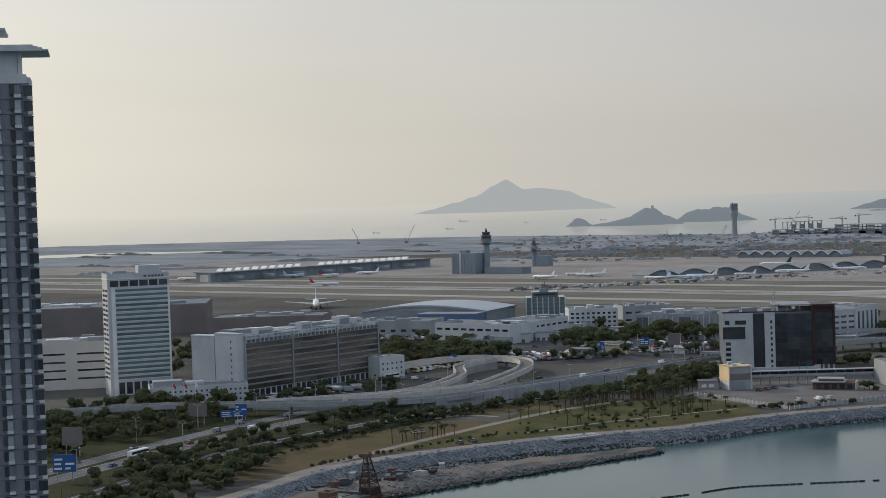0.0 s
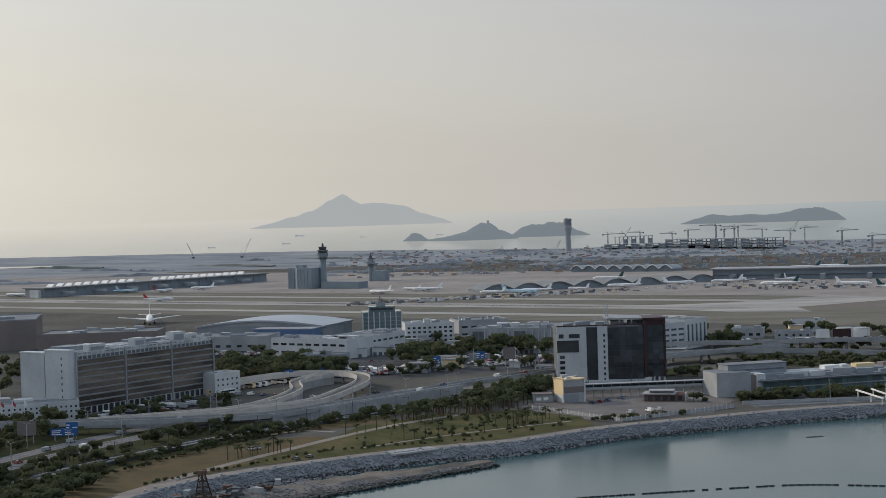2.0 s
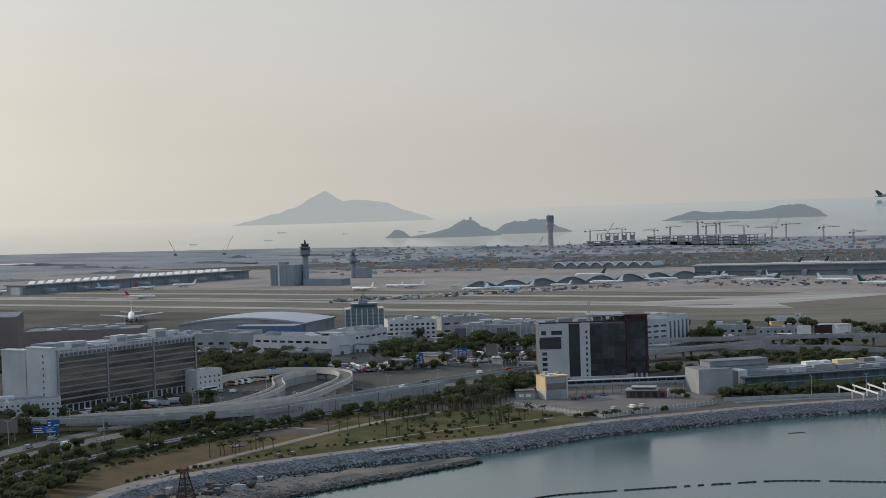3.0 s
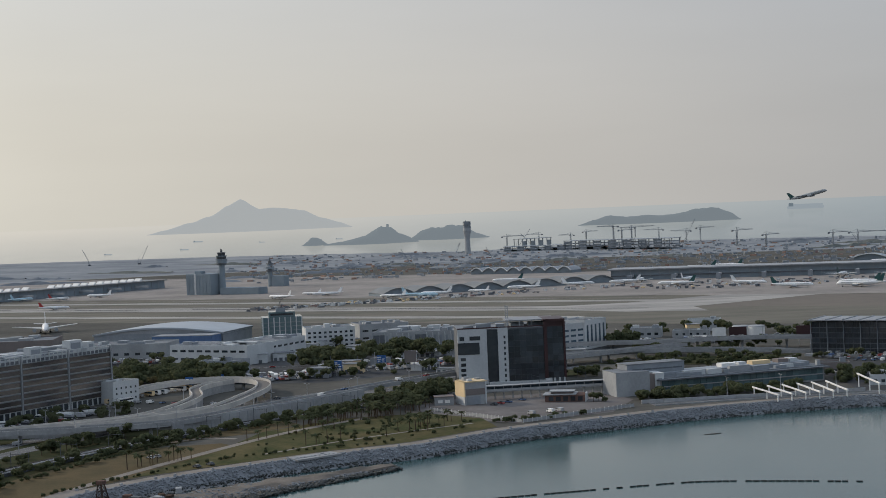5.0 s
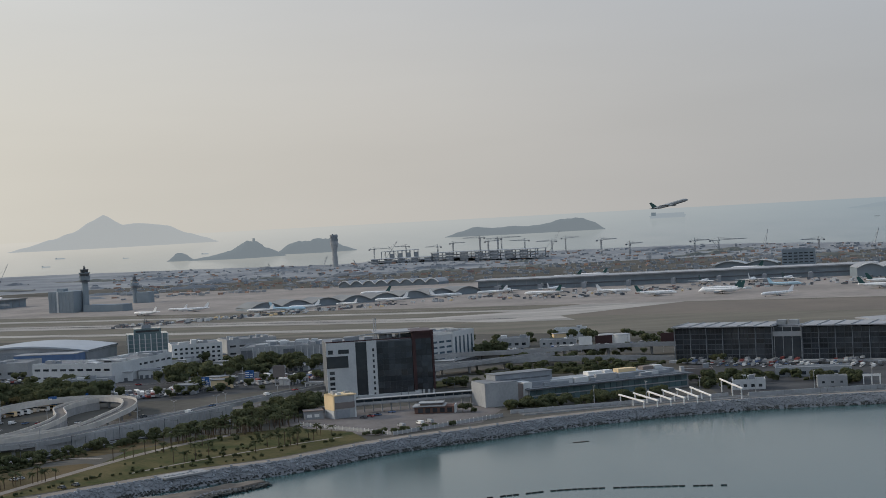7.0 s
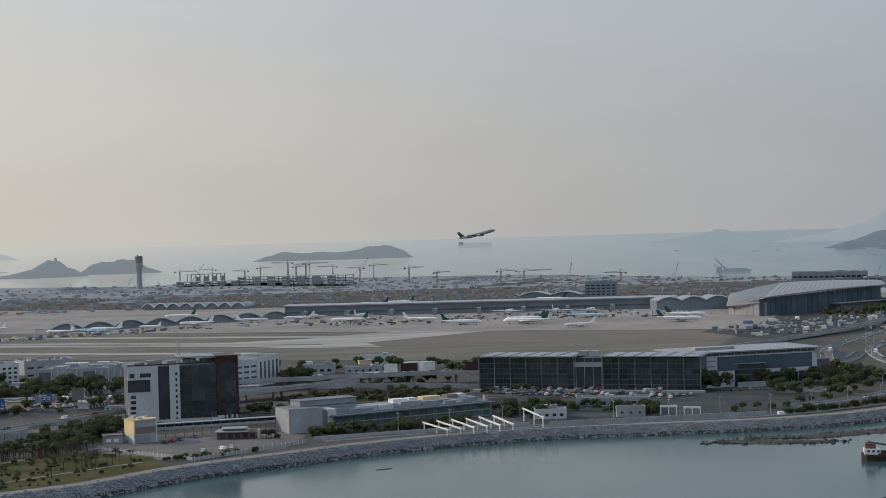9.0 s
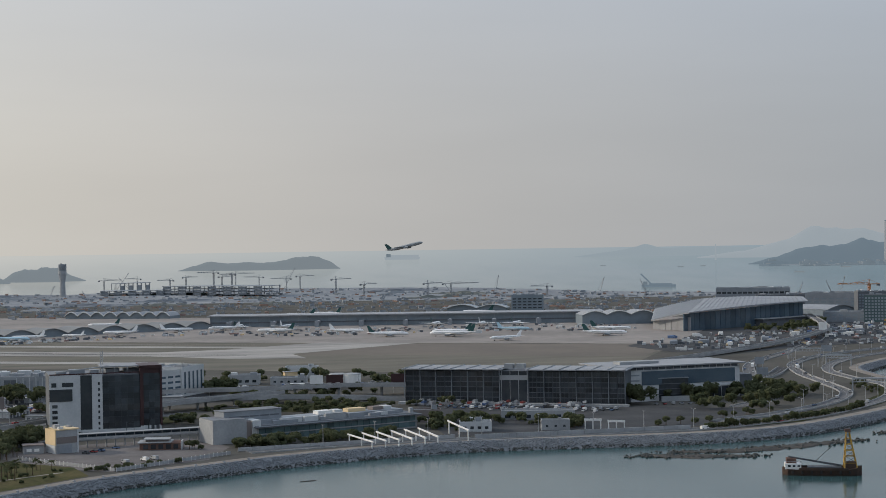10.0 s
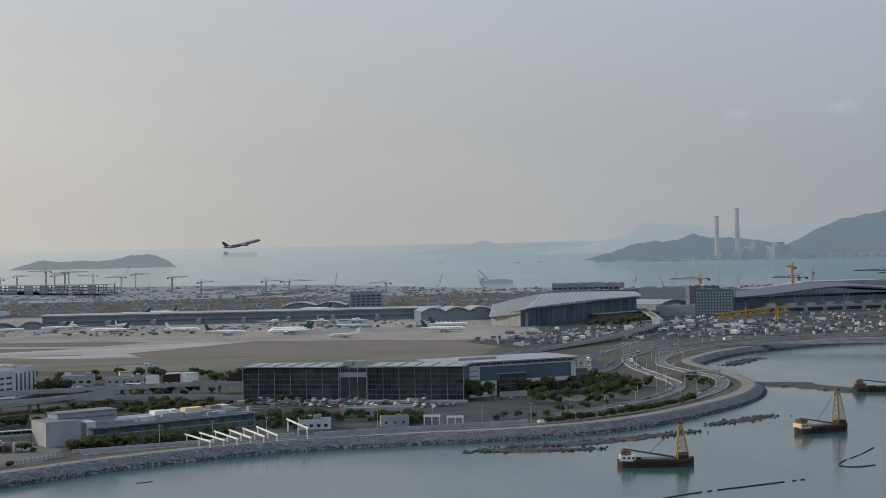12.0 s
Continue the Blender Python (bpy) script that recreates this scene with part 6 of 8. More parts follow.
def vehicle_mesh(m, size):
    """A body with cab and dark wheels hinted by an undercut."""
    bm = bmesh.new()
    sx, sy, sz = size
    add_box(bm, (-sx / 2, -sy / 2, 0.5), (sx * 0.74, sy, sz - 0.5))
    add_box(bm, (sx * 0.25, -sy / 2, 0.5), (sx * 0.25, sy, (sz - 0.5) * 0.72))
    for wx in (-sx * 0.32, sx * 0.32):
        for wy in (-sy / 2, sy / 2):
            rod(bm, (wx, wy - 0.15, 0.5), (wx, wy + 0.15, 0.5), 0.5, 0.5, 8)
    me = bpy.data.meshes.new("vehicle")
    bm.to_mesh(me)
    bm.free()
    me.materials.append(m)
    return me


YM = [(n, vehicle_mesh(m, tuple(v * 0.8 for v in s))) for n, m, s in YARD]
for k in range(330):
    if k < 130:      # along the concourse stands
        x = rng.uniform(-250, 700)
        y = 2105 - 0.12 * x + rng.uniform(-130, 20) if x > 205 else 1990 + 0.5 * x + rng.uniform(-60, 10)
        n, me = rng.choice(YM[:5])
    elif k < 260:    # yards east of the apron
        x, y = rng.uniform(620, 1000), rng.uniform(1480, 1840)
        if y < 1480 + (1000 - x) * 0.1 or y > 1640 + (x - 620) * 0.62:
            continue
        n, me = rng.choice(YM)
    else:            # lots beside the bridge
        x, y = rng.uniform(880, 1350), rng.uniform(1450, 1760)
        n, me = rng.choice(YM)
    ob = new(n, me)
    ob.matrix_basis = pose(x, y, 0.26, 0, 0, rng.choice((-30, 60, 150, 240)) + rng.uniform(-10, 10))
    tagged(ob, LAB[n], "vehicle" if YARD[[q[0] for q in YARD].index(n)][2][2] < 3.3 and n not in ("faded_container",) else "yard building", "airport yard")

# the crowd of small plant, baggage trains and stores on these yards
for nm, lab, m, n in (("yard_carts", "scattered pale carts and stores on the service yards", M["white"], 520), ("yard_stores", "scattered dark carts and stores on the service yards", M["dgrey"], 520), ("yard_pallets", "scattered muted red pallets on the service yards", SHED[4][1], 60)):
    verts, faces = [], []
    while len(faces) < n * 5:
        if rng.random() < 0.45:
            x, y = rng.uniform(600, 1010), rng.uniform(1470, 1850)
            if y > 1600 + (x - 600) * 0.62:
                continue
        elif rng.random() < 0.6:
            x, y = rng.uniform(870, 1450), rng.uniform(1440, 1880)
        else:
            x = rng.uniform(-260, 720)
            y = 2105 - 0.12 * x + rng.uniform(-150, 10) if x > 205 else 2000 + 0.5 * x + rng.uniform(-60, 0)
        w, d, h, a = rng.uniform(2, 7), rng.uniform(1.5, 3.5), rng.uniform(1.2, 3.4), rng.choice((-0.52, 1.05)) + rng.uniform(-0.2, 0.2)
        o, c, q = len(verts), math.cos(a), math.sin(a)
        verts += [(x + px * c - py * q, y + px * q + py * c, 0.25 + pz) for pz in (0, h) for py in (0, d) for px in (0, w)]
        faces += [[i + o for i in f] for f in ((4, 5, 7, 6), (0, 1, 5, 4), (2, 6, 7, 3), (0, 4, 6, 2), (1, 3, 7, 5))]
    me = bpy.data.meshes.new(nm)
    me.from_pydata(verts, [], faces)
    me.materials.append(m)
    tagged(new(nm, me), lab, "yard clutter", kind="stuff")


def launching_gantry():
    top = thing("yellow_gantry", "yellow steel launching girder on the bridge works", "gantry", 1000, 1700, 0, -14)
    bm = bmesh.new()
    for y in (-4, 4):
        beam(bm, (-34, y, 12), (60, y, 20), 1.6)
        beam(bm, (-34, y, 7), (60, y, 14), 1.2)
        for k in range(9):
            beam(bm, (-30 + k * 10, y, 7 + k * 0.8), (-25 + k * 10, y, 12.4 + k * 0.8), 0.8)
    part("girder", bm, M["yellow"], top)
    for x in (-24, 10, 44):
        bm = bmesh.new()
        for y in (-4, 4):
            beam(bm, (x, y, 0), (x, y, 10 + (x + 30) * 0.13), 1.6)
        part("support", bm, M["yellow"], top)


launching_gantry()


# ---- far islands, hills and the power station ----
def hills(name, label, az0, az1, r, depth, prof, material, seed, rough=0.12):
    """A hilly island between two bearings; prof: (position 0..1, height in metres)."""
    bm = bmesh.new()
    n, m, grid = 90, 10, []
    for i in range(n + 1):
        t = i / n
        h = prof[-1][1]
        for (t0, h0), (t1, h1) in zip(prof, prof[1:]):
            if t0 <= t <= t1:
                k = (t - t0) / (t1 - t0)
                k = k * 0.5 + (k * k * (3 - 2 * k)) * 0.5
                h = h0 + (h1 - h0) * k
                break
        row = []
        for j in range(m + 1):
            v = j / m
            rr = r + depth * (v - 0.5) * (0.35 + 0.65 * math.sin(math.pi * min(1, max(0, t))))
            az = radians(az0 + (az1 - az0) * t)
            x, y, z, s = far(-math.sin(az) * rr, math.cos(az) * rr)
            nz = noise.fractal(Vector((t * 14 + seed, v * 3, seed)), 1.0, 2.0, 4)
            hh = h * (math.sin(math.pi * v) ** 0.6 if 0 < v < 1 else 0) * (1 + rough * nz) if h > 0 else 0
            row.append(bm.verts.new((x, y, z - 5 * s + max(0.0, hh) * s - (4 * s if v in (0, 1) else 0))))
        grid.append(row)
    for a, b in zip(grid, grid[1:]):
        for j in range(m):
            bm.faces.new((a[j], a[j + 1], b[j + 1], b[j]))
    return tagged(link(name, bm, material, smooth=True), label, "island")


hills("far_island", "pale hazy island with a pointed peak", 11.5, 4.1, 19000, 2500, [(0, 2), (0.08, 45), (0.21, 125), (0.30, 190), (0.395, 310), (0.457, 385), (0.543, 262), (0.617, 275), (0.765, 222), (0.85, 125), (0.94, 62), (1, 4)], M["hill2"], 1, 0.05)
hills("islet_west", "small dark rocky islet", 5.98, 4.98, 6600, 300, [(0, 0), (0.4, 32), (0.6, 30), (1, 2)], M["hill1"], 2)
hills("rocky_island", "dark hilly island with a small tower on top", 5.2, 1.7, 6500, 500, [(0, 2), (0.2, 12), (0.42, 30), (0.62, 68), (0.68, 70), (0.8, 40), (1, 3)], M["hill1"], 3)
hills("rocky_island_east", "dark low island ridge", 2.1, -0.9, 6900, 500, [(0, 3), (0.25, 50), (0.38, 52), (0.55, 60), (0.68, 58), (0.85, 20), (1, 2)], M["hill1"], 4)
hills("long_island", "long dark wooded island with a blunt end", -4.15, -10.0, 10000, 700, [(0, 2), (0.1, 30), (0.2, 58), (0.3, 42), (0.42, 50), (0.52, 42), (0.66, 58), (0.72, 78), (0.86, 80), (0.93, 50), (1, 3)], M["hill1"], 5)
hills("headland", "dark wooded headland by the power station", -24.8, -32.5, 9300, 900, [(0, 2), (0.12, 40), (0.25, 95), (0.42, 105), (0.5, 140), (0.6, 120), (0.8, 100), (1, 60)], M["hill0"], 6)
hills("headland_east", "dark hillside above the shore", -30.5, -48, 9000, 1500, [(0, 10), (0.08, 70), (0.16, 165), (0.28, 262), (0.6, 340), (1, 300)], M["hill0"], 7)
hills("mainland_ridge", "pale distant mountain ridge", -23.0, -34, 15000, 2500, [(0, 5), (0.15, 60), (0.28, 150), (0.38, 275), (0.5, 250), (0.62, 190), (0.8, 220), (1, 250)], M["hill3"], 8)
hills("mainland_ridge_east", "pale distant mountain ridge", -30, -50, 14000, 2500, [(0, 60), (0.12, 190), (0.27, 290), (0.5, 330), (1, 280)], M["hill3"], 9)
# the haze before this shore is its material's glow
hills("city_shore", "faint distant shore with low hills", -18.5, -25.5, 19000, 1500, [(0, 2), (0.2, 60), (0.38, 130), (0.5, 90), (0.7, 110), (1, 80)], mat("haze_glow_shore", (0.01, 0.01, 0.01), None, 1.0, glow=((0.265, 0.315, 0.35), 1.0)), 10)


def far_place(az, r):
    return -math.sin(radians(az)) * r, math.cos(radians(az)) * r


def chimney(az, h, label):
    x, y = far_place(az, 8350)
    top = thing("power_station_chimney", label, "chimney", x, y, -3, group="chimneys")
    bm = bmesh.new()
    rod(bm, (0, 0, 0), (0, 0, h), 14, 11, 14)
    # concrete with a glow added for the haze before it
    part("stack", bm, mat("haze_glow_chimney_concrete", (0.16, 0.16, 0.16), (0.12, 0.12, 0.12), 0.9, scale=0.02, glow=((0.13, 0.145, 0.16), 1.0)), top)
    bm = bmesh.new()
    rod(bm, (0, 0, h), (0, 0, h + 5), 12, 12, 14)
    part("collar", bm, M["hill0"], top)


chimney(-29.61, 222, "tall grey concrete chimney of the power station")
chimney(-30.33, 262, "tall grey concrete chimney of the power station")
x, y = far_place(-23.65, 12000)
top = thing("distant_mast", "thin hazy mast on the far shore", "mast", x, y, -3)
bm = bmesh.new()
rod(bm, (0, 0, 0), (0, 0, 120), 7, 4, 8)
part("pole", bm, M["hill3"], top)
rng = random.Random(3)
for k in range(46):
    az = rng.uniform(-36, -25.6)
    x, y = far_place(az, rng.uniform(8050, 8350))
    top = thing("plant_building", "hazy industrial block on the far shore", "industrial building", x, y, -4, rng.uniform(-30, 30), group="far shore plant")
    w, h = rng.uniform(20, 110), rng.uniform(8, 26)
    if -32 < az < -30.4 and rng.random() < 0.6:
        h, w = rng.uniform(40, 75), rng.uniform(60, 140)
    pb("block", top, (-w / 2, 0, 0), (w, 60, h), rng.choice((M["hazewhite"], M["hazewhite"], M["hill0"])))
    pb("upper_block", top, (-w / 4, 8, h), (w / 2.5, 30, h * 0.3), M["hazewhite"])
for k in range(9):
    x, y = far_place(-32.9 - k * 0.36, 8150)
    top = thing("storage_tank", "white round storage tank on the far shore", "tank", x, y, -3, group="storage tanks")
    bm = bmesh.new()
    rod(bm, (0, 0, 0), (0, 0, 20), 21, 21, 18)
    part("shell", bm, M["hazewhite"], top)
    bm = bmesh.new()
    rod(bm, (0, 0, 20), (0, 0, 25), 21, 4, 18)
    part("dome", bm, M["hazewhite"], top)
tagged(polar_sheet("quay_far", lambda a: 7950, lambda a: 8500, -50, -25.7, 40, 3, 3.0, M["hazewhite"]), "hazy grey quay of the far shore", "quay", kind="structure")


def ship(az, r, L, label, material, name="cargo_ship", rz=None):
    x, y = far_place(az, r)
    top = thing(name, label, "ship", x, y, -5, az if rz is None else rz, group="ships")
    bm = bmesh.new()
    hw, hh = L * 0.08, L * 0.07
    pts = [(-0.5, 1), (-0.46, 1), (0.4, 1), (0.5, 0.05)]
    lo, hi = [], []
    for t, w in pts + [(t, -w) for t, w in pts[::-1]]:
        lo.append(bm.verts.new((t * L * 0.94, w * hw * 0.9, -1)))
        hi.append(bm.verts.new((t * L, w * hw, hh)))
    bm.faces.new(hi)
    for k in range(8):
        bm.faces.new((lo[k], lo[(k + 1) % 8], hi[(k + 1) % 8], hi[k]))
    bmesh.ops.recalc_face_normals(bm, faces=bm.faces)
    part("hull", bm, material, top)
    pb("bridge", top, (-L * 0.44, -hw * 0.7, hh), (L * 0.12, hw * 1.4, L * 0.09), M["hazewhite"])
    pb("cargo", top, (-L * 0.28, -hw * 0.8, hh), (L * 0.66, hw * 1.6, L * 0.035), material)
    return top


ship(-12.27, 18500, 425, "huge laden container ship on the hazy horizon", M["hill3"])
x, y = far_place(-12.27, 18500)
top = thing("container_stack", "wall of containers on the distant ship", "containers", x, y, 18, -12.27)
pb("stack", top, (-195, -20, 0), (390, 40, 32), M["hill3"])
for az, r, L, z in ((-19.6, 9500, 60, 0), (-22.4, 8500, 62, 0), (-23.2, 8700, 55, 0), (-26.6, 6400, 80, 0), (-28.2, 7600, 90, 0), (9.7, 9500, 110, 0), (10.2, 6800, 70, 0), (7.4, 8200, 60, 0), (12.9, 6400, 60, 0), (4.6, 8200, 70, 0), (-31.2, 7700, 70, 0)):
    ship(az, r, L * 0.55, "small hazy vessel on the open water", M["hill1"] if az < -15 else M["hill3"], "vessel", az + 8 * math.sin(r))
top = ship(-21.6, 4300, 95, "dark crane barge off the reclaimed shore", M["hill0"], "crane_barge", -21.6)
bm = bmesh.new()
beam(bm, (-20, 0, 8), (-48, 0, 36), 4)
part("crane_boom", bm, M["hill0"], top)
x, y = far_place(2.82, 6500)
top = thing("hilltop_mast", "small dark tower on the island's top", "tower", x, y, 58)
bm = bmesh.new()
rod(bm, (0, 0, -14), (0, 0, 14), 7, 5, 8)
part("tower", bm, M["hill1"], top)


# ---- waterside: spit, mud banks, booms, barges ----
def mound(name, pts, widths, h, material, label, seed):
    """A low winding bank: cross-sections along a line."""
    ln = smooth_line([(*p, 0) for p in pts], 2.5)
    sd, n = sides(ln), len(ln)
    bm = bmesh.new()
    rings = []
    for i, (p, s) in enumerate(zip(ln, sd)):
        t = i / (n - 1) * (len(widths) - 1)
        k = min(int(t), len(widths) - 2)
        w = (widths[k] + (widths[k + 1] - widths[k]) * (t - k)) / 2
        ring = []
        for o, z in ((-1.1, -1.4), (-0.9, 0.0), (-0.6, 0.7), (-0.15, 1.0), (0.3, 0.85), (0.7, 0.6), (0.93, 0.0), (1.12, -1.4)):
            q = noise.noise(Vector((p.x * 0.11, p.y * 0.11, seed + o * 2)))
            ring.append(bm.verts.new(p + s * o * w * (1 + 0.55 * q) + Vector((0, 0, -4.95 + h * z * (1 + 0.6 * q) if z > 0 else -4.95 + z * 0.6))))
        rings.append(ring)
    for a, b in zip(rings, rings[1:]):
        for k in range(7):
            bm.faces.new((a[k], a[k + 1], b[k + 1], b[k]))
    bmesh.ops.recalc_face_normals(bm, faces=bm.faces)
    return tagged(link(name, bm, material), label, "bank", kind="structure")


mound("spit", [(-210, 478), (-168, 556), (-137, 596), (-109, 625), (-82, 647), (-57, 665), (-36, 681)], (48, 54, 48, 38, 30, 22, 7), 2.0, M["sand"], "sandy spit of rubble below the seawall", 1.0)
mound("mud_bank", [(294, 772), (318, 764), (348, 753)], (4, 16, 5), 0.7, M["mud"], "dark mud bank just above the water", 2.0)
mound("mud_bank_long", [(318, 780), (350, 776), (385, 782), (428, 794)], (4, 17, 15, 4), 0.7, M["mud"], "long dark mud bank just above the water", 3.0)
mound("mud_bank_small", [(460, 820), (485, 828), (508, 840)], (4, 14, 4), 0.6, M["mud"], "small dark mud bank in the channel", 4.0)
mound("mud_bank_point", [(612, 1035), (636, 1010), (640, 985), (652, 955), (690, 948)], (10, 36, 20, 26, 8), 1.5, M["mud"], "sandy bank beside the moored barge", 5.0)
mound("mud_bank_bay", [(690, 1198), (718, 1222), (745, 1248)], (5, 16, 5), 0.6, M["mud"], "narrow mud bank in the bay", 6.0)
mound("mud_patch", [(110, 743), (114, 744), (118, 745)], (1, 3, 1), 0.2, M["mud"], "dark patch of weed on the water", 7.0)


def boom(pts, label):
    """A floating barrier of short black floats."""
    ln = smooth_line([(*p, -4.9) for p in pts], 2.6)
    bm = bmesh.new()
    rng = random.Random(len(ln))
    for a, b in zip(ln, ln[1:]):
        if rng.random() < 0.16:
            continue
        rod(bm, a, a + (b - a) * 0.86, 0.34, 0.34, 6)
    ob = link("floating_boom", bm, M["rubber"])
    return tagged(ob, label, "floating boom", "booms")


boom([(-70, 556), (-26, 575), (-2, 594), (19, 601), (42, 607), (66, 613), (90, 617), (123, 611), (150, 604)], "broken black floating boom on the channel")
boom([(240, 560), (315, 597), (367, 609), (392, 614)], "black floating boom on the channel")
boom([(482, 690), (462, 672), (440, 655), (430, 643), (434, 636), (446, 637)], "curled black floating boom on the channel")


def derrick_barge(x, y, rz, L, tower, house, label, frame_h=18.0):
    top = thing("derrick_barge", label, "barge", x, y, -5.0, rz, group="derrick barges")
    bm = bmesh.new()
    st = [(-0.5, 0.2, 3.6), (-0.44, 0.9, 3.0), (-0.2, 1, 2.6), (0.3, 1, 2.8), (0.43, 0.85, 3.6), (0.5, 0.15, 4.4)]
    rings = [[bm.verts.new((t * L, s * w * 5.0 * k, z)) for s, k, z in ((-1, 0.82, -0.8), (-1, 1, h), (1, 1, h), (1, 0.82, -0.8))] for t, w, h in st]
    for a, b in zip(rings, rings[1:]):
        for i in range(4):
            bm.faces.new((a[i], b[i], b[(i + 1) % 4], a[(i + 1) % 4]))
    bm.faces.new(rings[0])
    bm.faces.new(rings[-1])
    bmesh.ops.recalc_face_normals(bm, faces=bm.faces)
    part("hull", bm, M["rust"], top, "black rusty hull")
    for s in (-1, 1):
        bm = bmesh.new()
        add_box(bm, (-L * 0.3, s * 5.0 - 0.3, 2.6), (L * 0.62, 0.5, 1.1))
        part("bulwark", bm, M["rust"], top)
        for k in range(7):
            bm = bmesh.new()
            rod(bm, (-L * 0.38 + k * L * 0.12, s * 5.3, 0.9), (-L * 0.38 + k * L * 0.12, s * 5.3, 2.3), 0.55, 0.55, 8)
            part("tyre_fender", bm, M["rubber"], top)
    # deckhouse
    house_body = pb("deckhouse", top, (-L * 0.47, -3.6, 2.8), (7.5, 7.2, 2.8), house)
    pb("wheelhouse", top, (-L * 0.45, -2.6, 5.6), (4.6, 5.2, 2.3), M["brick"])
    for k in range(3):
        pb("window", house_body, (L * 0.01 + 1.0 + k * 2.2, -0.12, 1.2), (1.2, 0.2, 0.9), M["glass"])
    bm = bmesh.new()
    for k in range(5):
        rod(bm, (-L * 0.47 + k * 1.8, -3.5, 5.6), (-L * 0.47 + k * 1.8, -3.5, 6.6), 0.07, 0.07, 5)
    beam(bm, (-L * 0.47, -3.5, 6.6), (-L * 0.47 + 7.4, -3.5, 6.6), 0.1)
    part("deck_rail", bm, M["steel"], top)
    bm = bmesh.new()
    add_box(bm, (-L * 0.18, -3.2, 2.4), (L * 0.42, 6.4, 1.5))
    part("hold", bm, M["dsteel"], top)
    # A-frame
    base_x, top_x, h = L * 0.36, L * 0.33, frame_h
    ft = [(base_x - 3.0, -3.0), (base_x + 3.0, -3.0), (base_x + 3.0, 3.0), (base_x - 3.0, 3.0)]
    tp = [(top_x - 0.7, -0.8), (top_x + 0.7, -0.8), (top_x + 0.7, 0.8), (top_x - 0.7, 0.8)]

    def rung(lv):
        return [(fx + (tx - fx) * lv, fy + (ty - fy) * lv, 3 + (h - 3) * lv) for (fx, fy), (tx, ty) in zip(ft, tp)]

    for p0, p1 in zip(rung(0), rung(1)):
        bm = bmesh.new()
        beam(bm, p0, p1, 0.42)
        part("tower_leg", bm, tower, top)
    for lv in (0.16, 0.33, 0.5, 0.66, 0.82):
        lo, hi = rung(lv), rung(lv + 0.16)
        for k in range(4):
            bm = bmesh.new()
            beam(bm, lo[k], lo[(k + 1) % 4], 0.3)
            part("cross_beam", bm, tower, top)
            bm = bmesh.new()
            beam(bm, lo[k], hi[(k + 1) % 4], 0.2)
            part("brace", bm, M["dsteel"], top)
    bm = bmesh.new()
    add_box(bm, (top_x - 1.3, -1.3, h), (2.6, 2.6, 1.3))
    part("tower_head", bm, M["brick"], top, "red tower head")
    bm = bmesh.new()
    add_box(bm, (base_x - 2.4, -2.6, 3.0), (4.8, 5.2, 3.2))
    part("winch_house", bm, M["rust"], top)
    bm = bmesh.new()
    beam(bm, (base_x - 4, 0, 4.0), (-L * 0.42, 0, 8.4), 0.55)
    beam(bm, (base_x - 4, 1.2, 4.4), (-L * 0.42, 0.4, 8.6), 0.4)
    part("boom", bm, M["dsteel"], top)
    bm = bmesh.new()
    rod(bm, (top_x, 0.5, h), (-L * 0.08, 0.4, 6.4), 0.09, 0.09, 5)
    rod(bm, (top_x, -0.5, h), (-L * 0.08, -0.4, 6.4), 0.09, 0.09, 5)
    part("cable", bm, M["dsteel"], top)
    return top


derrick_barge(352, 683, -22, 37, M["yellow"], M["paint"], "black derrick barge with yellow lattice tower, afloat", 20.5)
derrick_barge(497, 761, 6, 36, M["yellow"], M["beige"], "black derrick barge with yellow tower and cream deckhouse", 22.5)
derrick_barge(-140, 553, 60, 30, M["rust"], M["lgrey"], "derrick barge with dark rusty tower near the spit", 17.5)
derrick_barge(668, 935, -28, 52, M["brick"], M["brick"], "long barge with red deckhouse moored by the bank", 8.5)

# plant and huts on the spit
rng = random.Random(12)
for k in range(26):
    x, y = rng.uniform(-176, -112), 0
    y = 560 + (x + 176) * 0.95 + rng.uniform(-2, 26)
    nm, lb, m, s = rng.choice((("site_container", "grey container hut on the sandy spit", M["lgrey"], (6, 2.4, 2.6)), ("rubble_skip", "rusty skip on the sandy spit", M["rust"], (5, 2.2, 1.6)), ("dark_digger", "dark digger on the sandy spit", M["dsteel"], (6, 2.6, 2.8)), ("drain_pipe", "long dark drain pipe lying on the sandy spit", M["dsteel"], (9, 2, 1.2)), ("red_hut", "small red hut on the sandy spit", M["brick"], (4, 3, 2.6))))
    ob = new(nm, vehicle_mesh(m, s))
    ob.matrix_basis = pose(x, y, -3.4, 0, 0, rng.uniform(0, 180))
    tagged(ob, lb, "site object", "spit plant")

# culvert mouth in the seawall
top = thing("culvert", "concrete culvert outlet with dark openings in the seawall", "culvert", -82, 688, -5.0, 37)
for k in range(6):
    pb("culvert_pier", top, (k * 4.2, -8.6, 0), (0.7, 8, 4.4), M["conc"])
pb("culvert_deck", top, (-0.6, -9, 4.4), (23, 9.5, 0.8), M["conc"])
# black plate stands in for the darkness inside the openings
pb("culvert_back", top, (0, -2.0, 0), (21.5, 0.5, 4.4), M["rubber"])

